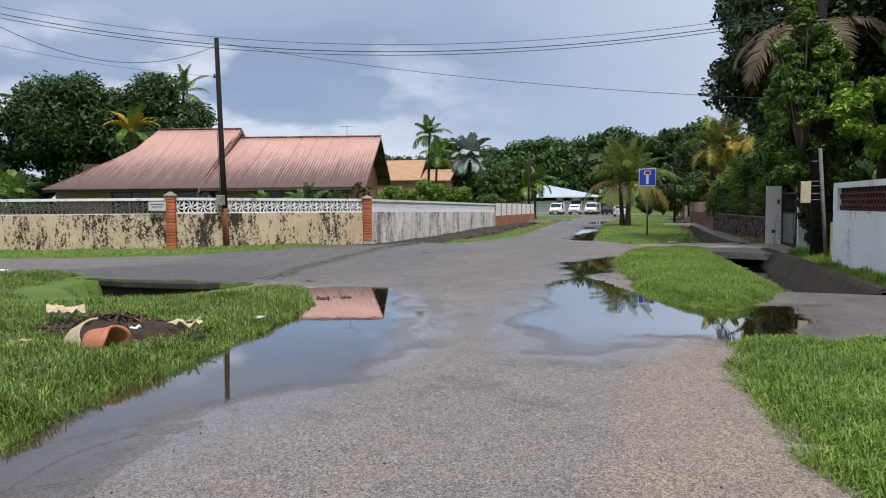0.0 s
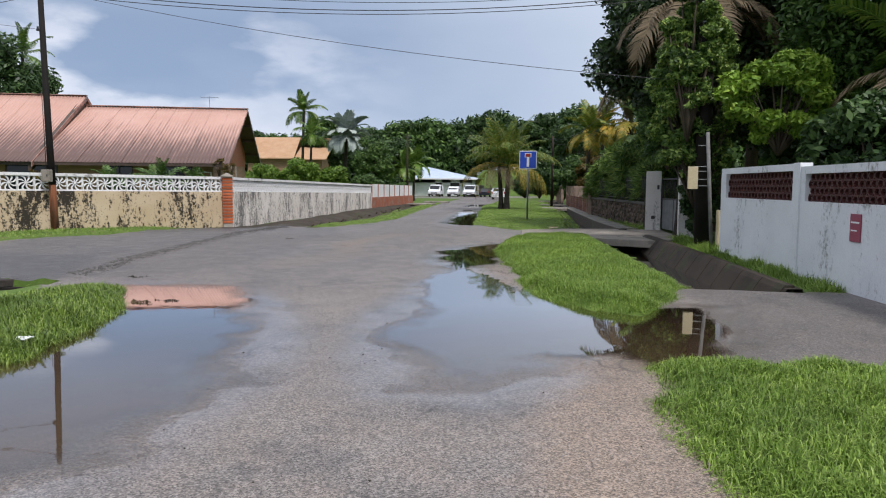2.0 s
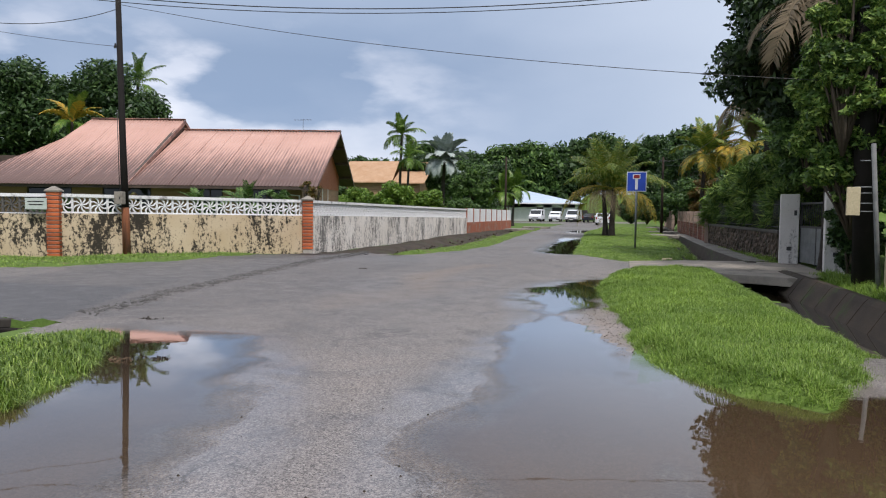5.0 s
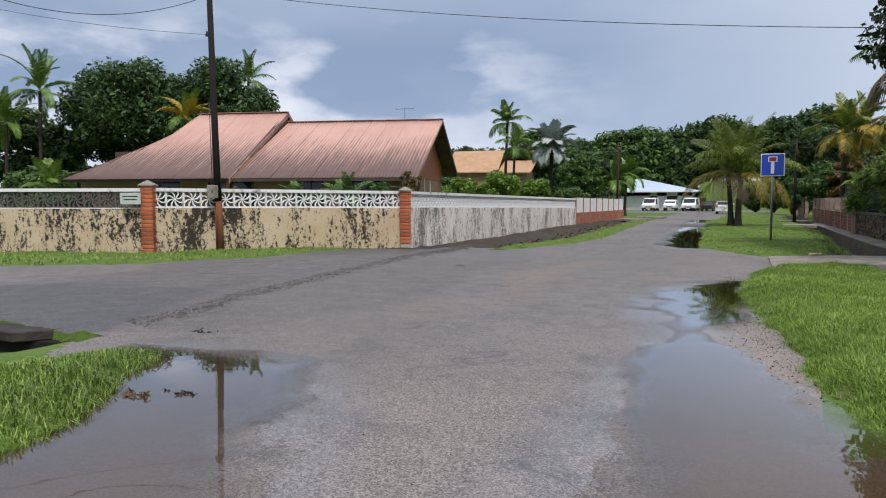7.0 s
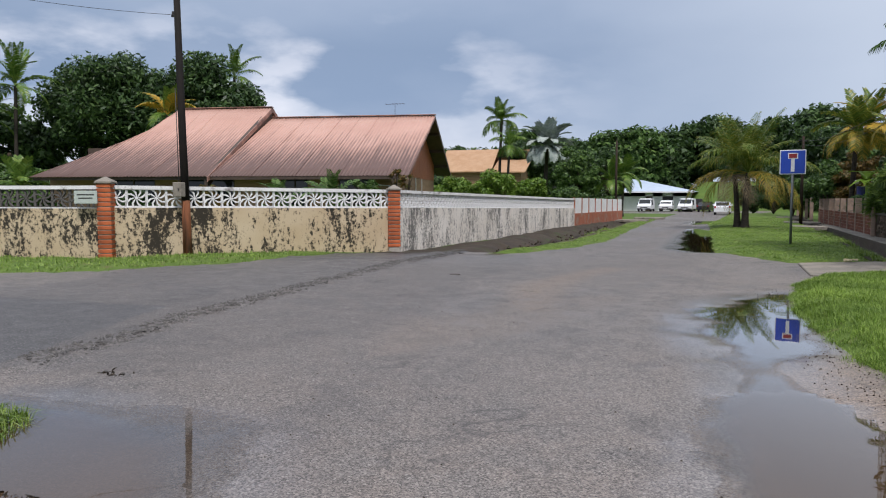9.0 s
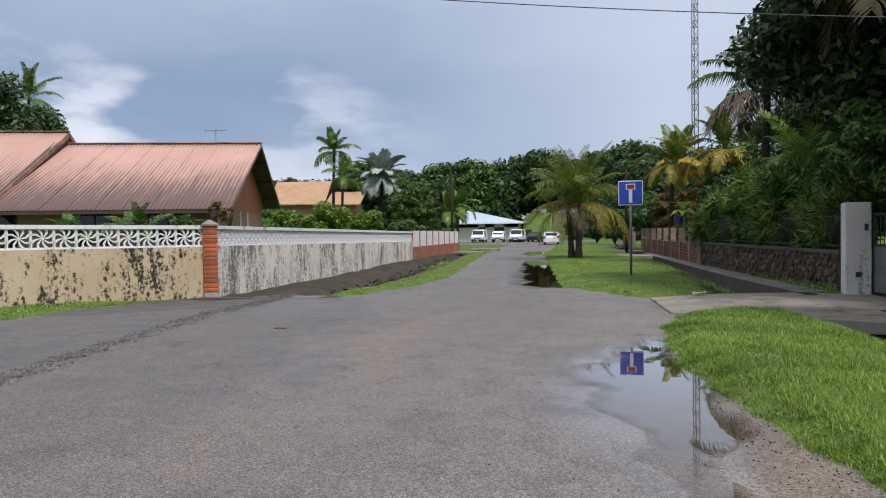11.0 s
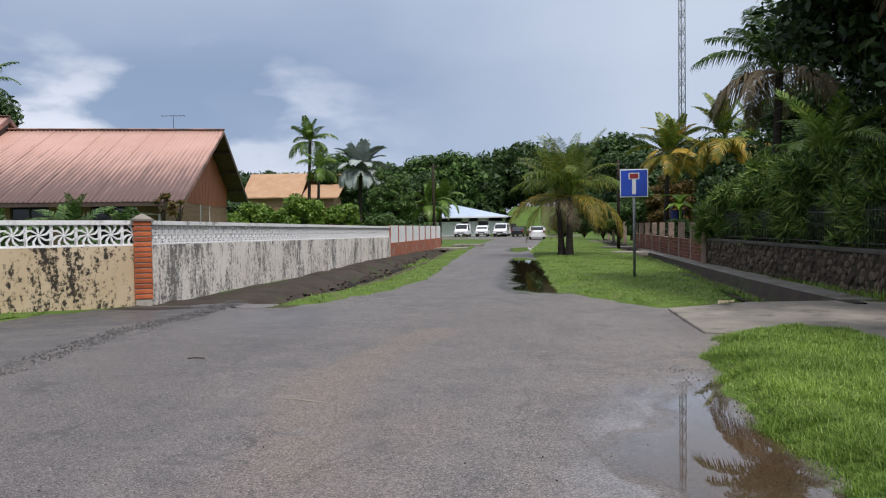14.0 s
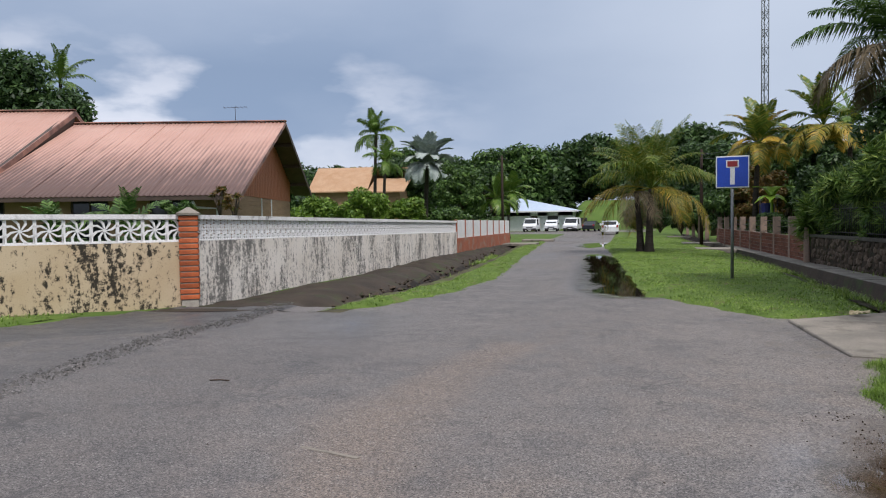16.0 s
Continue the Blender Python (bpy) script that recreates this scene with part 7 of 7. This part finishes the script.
palm((-42.6, 38, 0), 2.2, 12, 2.2, "low fan of palm leaves behind the wall", 76, mats=(M_PALM, M_PALM, M_PALM), trunk=0.1, pairs=26, width=0.06)
# before the house
palm((-19.0, 36.0, 0), 1.3, 12, 1.7, "low palm in front of the house wall", 77, mats=(M_LEAF_MID, M_LEAF_MID, M_LEAF_MID), trunk=0.1, pairs=24, width=0.03, leaflet=0.5)
palm((-20.8, 35.0, 0), 1.2, 11, 1.6, "low palm beside the house front", 78, mats=(M_LEAF_MID, M_LEAF_MID, M_LEAF_MID), trunk=0.1, pairs=24, width=0.03, leaflet=0.5)
bush((-17.6, 37.0, 1.0), (0.7, 0.6, 0.85), 900, 0.09, M_LEAF_MID, "sparse spindly shrub before the house", 79, 9, long=1.6)
bush((-23.6, 34.0, 0.6), (0.9, 0.7, 0.9), 1600, 0.1, M_LEAF_RUST, "reddish-leaved shrub before the house", 80, 10)
bush((-27.5, 33.0, 0.5), (1.6, 0.8, 0.95), 2600, 0.1, M_LEAF_DARK, "low dark shrub before the house", 81, 12)
for k, (x, y, r) in enumerate(((-15.6, 37.2, 0.5), (-16.4, 37.6, 0.35))):
    bush((x, y, 1.9 + k * 0.2), (0.35, 0.3, 0.5), 160, 0.08, M_LEAF_RUST, "bare twig tips before the roof", 82 + k, 5, long=1.5)
# between the houses
for k, (x, y, sz) in enumerate(((-22.5, 57, 1.6), (-19.8, 58, 1.9), (-17.4, 58.5, 1.6), (-15.3, 60, 1.3))):
    bush((x, y, 0.2), (1.9, 1.8, sz), 12000, 0.11, M_HEDGE if k < 3 else M_LEAF_MID, "bright green bushy hedge behind the side wall", 86 + k, 22)
palm((-26.2, 75, 0), 9.1, 18, 2.4, "slim royal palm beyond the hedge", 91, mats=(M_PALM, M_PALM, M_PALM), trunk=0.14, pairs=34, width=0.04, leaflet=0.7, hang=1.0)
palm((-25.0, 74, 0), 6.6, 12, 2.3, "shorter palm beside the royal palm", 92, mats=(M_PALM, M_PALM, M_PALM), trunk=0.13, pairs=34, width=0.04, leaflet=0.7, hang=1.0)
palm((-23.2, 80, 0), 6.8, 40, 3.1, "silver-grey fan palm among the trees", 93, mats=(M_PALMSILVER, M_PALMSILVER, M_PALMSILVER), trunk=0.2, pairs=36, width=0.12, leaflet=1.0, hang=0.25)
broadleaf((-17.4, 71, 0), 6.6, (2.0, 2.0, 2.7), 15000, 0.12, M_LEAF_MID, "rounded green garden tree behind the fence", 94, 26, 0.15)
palm((-15.2, 73, 0), 3.2, 14, 2.3, "low palms at the garden edge", 95, mats=(M_PALM, M_PALM, M_PALM), trunk=0.13, pairs=30, width=0.06)
palm((-15.9, 82, 0), 3.9, 14, 2.4, "low palm near the bungalow", 96, mats=(M_PALM, M_PALM, M_PALM), trunk=0.13, pairs=30, width=0.06)
broadleaf((-29, 90, 0), 9.5, (3.6, 3.2, 3.4), 12000, 0.2, M_LEAF_DARK, "dark tree behind the silver palm", 97, 26, 0.2)
broadleaf((-20.5, 95, 0), 8.5, (3.6, 3.2, 3.6), 12000, 0.2, M_LEAF_DARK, "dark tree beside the bungalow garden", 98, 26, 0.2)
bush((-5.0, 108, 0), (2.2, 2.0, 1.9), 8000, 0.16, M_LEAF_DARK, "dark rounded shrub at the road end", 99, 18)
bush((-14.5, 68.5, 0), (1.2, 1.2, 1.1), 4000, 0.13, M_LEAF_MID, "shrub at the end of the fence", 100, 12)

# -- woods at the street's end: four trees, copied --
wood = [broadleaf((-14, 150, 3.6), 14.5, (6.8, 5.8, 6.6), 9000, 0.48, M_LEAF_DARK, "dark forest tree behind the street's end", 111, 80, 0.3),
        broadleaf((-25, 138, 0), 15.0, (6.4, 5.4, 6.9), 8500, 0.48, M_LEAF_MID, "green forest tree behind the street's end", 112, 70, 0.3),
        broadleaf((-4, 152, 3.6), 13.5, (6.0, 5.4, 6.2), 8500, 0.48, M_LEAF_DARK, "tall dark forest tree behind the street's end", 113, 70, 0.3)]
for o in wood:
    tagged(o, group="woodland trees")
rng = np.random.default_rng(5)
for k in range(32):
    x = -95 + k * 4.6 + rng.uniform(-1.5, 1.5)
    if k % 2:
        x += 2
    y = (142 if x < -16 or x > 3 else 150) + (k % 3) * 9 + rng.uniform(-3, 3)
    o = copy_thing(wood[k % 3], pose(x, y, 0.5 if x < -16 else 4.6, 0, 0, rng.uniform(0, 360)))
    s = rng.uniform(0.80, 1.16) * (1.0 if x < -16 else 0.88)
    o.scale = (s, s, s * rng.uniform(0.92, 1.04))
for k, (x, y, s) in enumerate(((8, 100, 0.50), (14, 112, 0.60), (5, 118, 0.56), (20, 96, 0.68), (28, 108, 0.8), (-2, 126, 0.6), (-31, 124, 0.72), (-38, 112, 0.66), (-46, 104, 0.66), (12, 84, 0.5), (18, 72, 0.66), (26, 80, 0.7), (17, 56, 0.62), (14, 30, 0.7), (15, 44, 0.72), (20, 34, 0.8))):
    o = copy_thing(wood[k % 3], pose(x, y, 0, 0, 0, k * 77))
    o.scale = (s, s, s)

# undergrowth below the woods
under = bush((-40, 134, 0), (7, 3.2, 3.6), 5500, 0.46, M_LEAF_DARK, "dark undergrowth at the wood's edge", 121, 26, "undergrowth")
tagged(under, group="woodland undergrowth")
for k in range(16):
    x = -52 + k * 6.5
    if abs(x + 40) < 3 or -15 < x < 3:
        continue
    copy_thing(under, pose(x, 138 + (k % 3) * 3, 0.3 if x < -12 else 1.2, 0, 0, k * 53))
broadleaf((2.2, 88, 0), 9.5, (3.6, 3.5, 3.6), 11000, 0.2, M_LEAF_DARK, "dark tree over the far hedge", 122, 24, 0.2)
broadleaf((8.5, 52, 0), 8.5, (3.4, 3.4, 3.4), 14000, 0.16, M_LEAF_DARK, "dark garden tree behind the hedge", 123, 26, 0.2)
for k in range(6):
    copy_thing(under, pose(-84 + k * 8.5, 66 - (k % 2) * 4, 0, 0, 0, 40 * k))
for k, (x, y) in enumerate(((-30, 96), (-38, 92), (-48, 80), (10, 76), (12, 64))):
    copy_thing(under, pose(x, y, 0, 0, 0, 65 * k))

for k, (x, y) in enumerate(((-15, 150), (-9, 148), (-3, 149), (3, 147))):
    copy_thing(under, pose(x, y, 4.5, 0, 0, 50 * k))

# -- low dark shrubs, added close behind the lattice walls to darken their gaps --
low = None
run = [PILLAR_B + (CORNER - PILLAR_B) * (k + 0.5) / 5 for k in range(5)]
d = (CORNER - PILLAR_B).normalized()
spots = [(p.x - d.y * 1.0, p.y + d.x * 1.0, math.degrees(math.atan2(d.y, d.x))) for p in run] + [(-13.65, 31.2 + 2.5 * k, 90) for k in range(9)]
for k, (x, y, a) in enumerate(spots):
    if low is None:
        low = bush((x, y, 0), (1.45, 0.55, 0.82), 5000, 0.10, M_LEAF_DARK, "low dark shrub added behind the lattice wall to darken its gaps", 131, 16)
        tagged(low, group="shrubs behind the lattice wall")
        low.rotation_euler = (0, 0, math.radians(a))
    else:
        copy_thing(low, pose(x, y, 0, 0, 0, a + (180 if k % 2 else 0)))

# ---------- rubbish heap on the left grass ----------
rng = np.random.default_rng(9)
n = 1500
px, py = np.clip(rng.normal(-5.15, 0.50, n), -6.6, -4.15), np.clip(rng.normal(8.1, 0.36, n), 7.3, 8.9)
pz = 0.10 + 0.20 * np.exp(-(((px + 5.2) / 0.7) ** 2 + ((py - 8.2) / 0.45) ** 2)) * rng.uniform(0.2, 1, n)
heap_v = leaf_cloud(np.stack([px, py, pz], -1), np.full((n, 3), 0.05), 9000, 0.036, rng, long=1.5)
heap = quad_object("leaf_litter", heap_v, M_LITTER, None)
tagged(heap, "heap of dead brown leaves on the grass", "leaf litter", kind="stuff")
bm = bmesh.new()
bmesh.ops.create_icosphere(bm, subdivisions=3, radius=1.0)
for v in bm.verts:
    k = noise.noise(v.co * 2.2)
    v.co = Vector((v.co.x * 1.05, v.co.y * 0.6, max(-0.1, v.co.z) * 0.2)) * (1 + 0.25 * k)
mound = tagged(new("soil_mound", bpy.data.meshes.new("soil_mound")), "low mound of dark soil and rotten leaves", "mound", kind="stuff")
bm.to_mesh(mound.data)
bm.free()
mound.data.materials.append(M_MUCK)
mound.matrix_basis = pose(-5.1, 8.1, 0.06)

pot = thing("flower_pot", (-4.38, 7.2, 0.0), "broken terracotta flower pot lying on its side", "pot", turn=0)
seg, V, F = 28, [], []
prof = [(0.0, 0.15), (0.06, 0.165), (0.26, 0.195), (0.30, 0.215), (0.36, 0.22), (0.36, 0.19), (0.30, 0.185), (0.06, 0.14), (0.02, 0.05)]
for j, (x, r) in enumerate(prof):
    for i in range(seg):
        a = 2 * math.pi * i / seg
        chip = 0.03 * math.sin(3 * a) if j in (4, 5) else 0
        V.append(((x - 0.18 + chip) * 0.88, 0.88 * r * math.cos(a), 0.2 + 0.88 * r * math.sin(a)))
for j in range(len(prof) - 1):
    for i in range(seg):
        F.append((j * seg + i, j * seg + (i + 1) % seg, (j + 1) * seg + (i + 1) % seg, (j + 1) * seg + i))
F.append(tuple(range(seg))[::-1])
F.append(tuple(range((len(prof) - 1) * seg, len(prof) * seg)))
mesh_object("shell", V, F, M_TERRACOTTA, pot, smooth=True)
shard = thing("pot_shard", (-4.84, 7.42, 0.12), "pale broken piece of a clay pot", "shard")
bm = bmesh.new()
bmesh.ops.create_cone(bm, cap_ends=False, segments=16, radius1=0.25, radius2=0.20, depth=0.32)
bmesh.ops.delete(bm, geom=[f for f in bm.faces if f.calc_center_median().x > 0.02], context="FACES")
ob = part("piece", bm, M_CREAMBOX, shard)
ob.matrix_basis = pose(0.1, 0, 0.05, 62, 10, 60)
md = ob.modifiers.new("thick", "SOLIDIFY")
md.thickness = 0.018


def scrap(at, size, mat, label, seed, turn, category="rubbish"):
    """Crumpled piece of rubbish."""
    bm = bmesh.new()
    bmesh.ops.create_grid(bm, x_segments=7, y_segments=7, size=1.0)
    for v in bm.verts:
        round_off = math.sqrt(1 - 0.5 * min(1.0, v.co.y ** 2)), math.sqrt(1 - 0.5 * min(1.0, v.co.x ** 2))
        v.co.x, v.co.y = v.co.x * round_off[0], v.co.y * round_off[1]
        v.co *= 1 + 0.45 * noise.noise(v.co * 1.3 + Vector((seed * 3.1, 0, 2)))
        v.co.z = 0.35 * noise.noise(v.co * 1.7 + Vector((seed, 0, 0))) + 0.2 * noise.noise(v.co * 4 + Vector((0, seed, 0)))
        v.co = Vector((v.co.x * size[0], v.co.y * size[1], v.co.z * size[2]))
    me = bpy.data.meshes.new("scrap")
    bm.to_mesh(me)
    bm.free()
    me.materials.append(mat)
    ob = new("scrap", me)
    ob.matrix_basis = pose(*at, 0, 0, turn)
    md_ = ob.modifiers.new("thick", "SOLIDIFY")
    md_.thickness = 0.006
    return tagged(ob, label, category, "rubbish on the verge")


scrap((-4.40, 8.42, 0.21), (0.20, 0.11, 0.20), M_CREAMBOX, "crumpled white plastic rubbish on the grass", 1, 20)
scrap((-4.50, 8.68, 0.20), (0.13, 0.08, 0.14), M_CREAMBOX, "crumpled pale paper on the grass", 2, 70)
scrap((-4.70, 8.0, 0.22), (0.09, 0.07, 0.10), M_WHITE, "small white rubbish on dead leaves", 3, 110)
scrap((-6.15, 8.4, 0.30), (0.26, 0.18, 0.34), M_CREAMBOX, "torn brown wrapping on the leaf heap", 4, 10)
scrap((-5.54, 7.22, 0.16), (0.1, 0.06, 0.08), M_CREAMBOX, "pale scrap in the grass", 5, 40)
scrap((-4.21, 6.26, 0.16), (0.06, 0.04, 0.05), M_WHITE, "small white scrap in the grass", 6, 80)
scrap((-4.15, 9.6, 0.12), (0.07, 0.05, 0.06), M_WHITE, "small white scrap at the grass edge", 7, 30)
scrap((0.45, 30.3, 0.08), (0.14, 0.09, 0.12), M_CREAMBOX, "pale broken stone at the bridge edge", 8, 15, "stone")
scrap((-14.9, 14.6, 0.06), (0.16, 0.08, 0.08), M_WHITE, "white plastic scrap at the road edge", 9, 10)



def leaf_clump(x, y, z, spread, n, size, mat, label, seed):
    """A few sodden leaves lying together."""
    r = np.random.default_rng(seed)
    c = np.stack([r.normal(x, spread[0], 12), r.normal(y, spread[1], 12), np.full(12, z)], -1)
    ob = quad_object("leaf_clump", leaf_cloud(c, np.full((12, 3), (0.04, 0.04, 0.012)), n, size, r, long=1.4), mat, None)
    return tagged(ob, label, "leaf clump", kind="stuff")


leaf_clump(-4.42, 12.6, -0.008, (0.09, 0.02), 40, 0.018, M_MUCKLEAF, "dark sodden leaves in the puddle", 142)
leaf_clump(-4.70, 12.38, 0.0, (0.08, 0.03), 45, 0.022, M_LITTER, "sodden grass wisps at the puddle edge", 143)
leaf_clump(-6.3, 14.66, 0.0, (0.13, 0.05), 60, 0.018, M_MUCKLEAF, "dark leaf litter on the road edge", 144)
# pebbles and bits on the asphalt
cnt = 420
qx, qy = rng.uniform(-6, 1.6, cnt), rng.uniform(4, 27, cnt)
qz = road_z(qx, qy)
arr = []
base_v = np.array([(1, 0, 0), (-0.5, 0.8, 0), (-0.5, -0.8, 0), (0, 0, 0.8)], float)
for x, y, z in zip(qx, qy, qz):
    if z < -0.02 - 0.0017 * max(0, y - 10):
        continue
    s = rng.uniform(0.005, 0.014)
    a = rng.uniform(0, 6.28)
    R = np.array([[math.cos(a), -math.sin(a), 0], [math.sin(a), math.cos(a), 0], [0, 0, 1]])
    arr.append(((base_v * s) @ R.T + [x, y, z], [(0, 1, 3), (1, 2, 3), (2, 0, 3)]))
v, f = joined(arr)
tagged(mesh_object("gravel", v, f, M_STONE), "loose gravel and bits on the asphalt", "gravel", kind="stuff")

mark = thing("paint_mark", (-5.0, 21.98, 0.0), "thin pale scrape mark on the asphalt", "mark", turn=-14)
z0 = float(road_z(np.array([-5.0]), np.array([21.98]))[0])
part("stroke", blocks(((-0.27, -0.018, z0 - 0.004), (0.27, 0.018, z0 + 0.006))), M_CONCRETE, mark)
twig = thing("twig", (-7.2, 23.86, 0.0), "short dark twig lying on the asphalt", "twig", turn=10)
z0 = float(road_z(np.array([-7.2]), np.array([23.86]))[0])
rod("stick", [(-0.11, 0, z0 + 0.008), (0.0, 0.02, z0 + 0.012), (0.11, 0, z0 + 0.008)], 0.008, M_DARKWOOD, twig, 5)
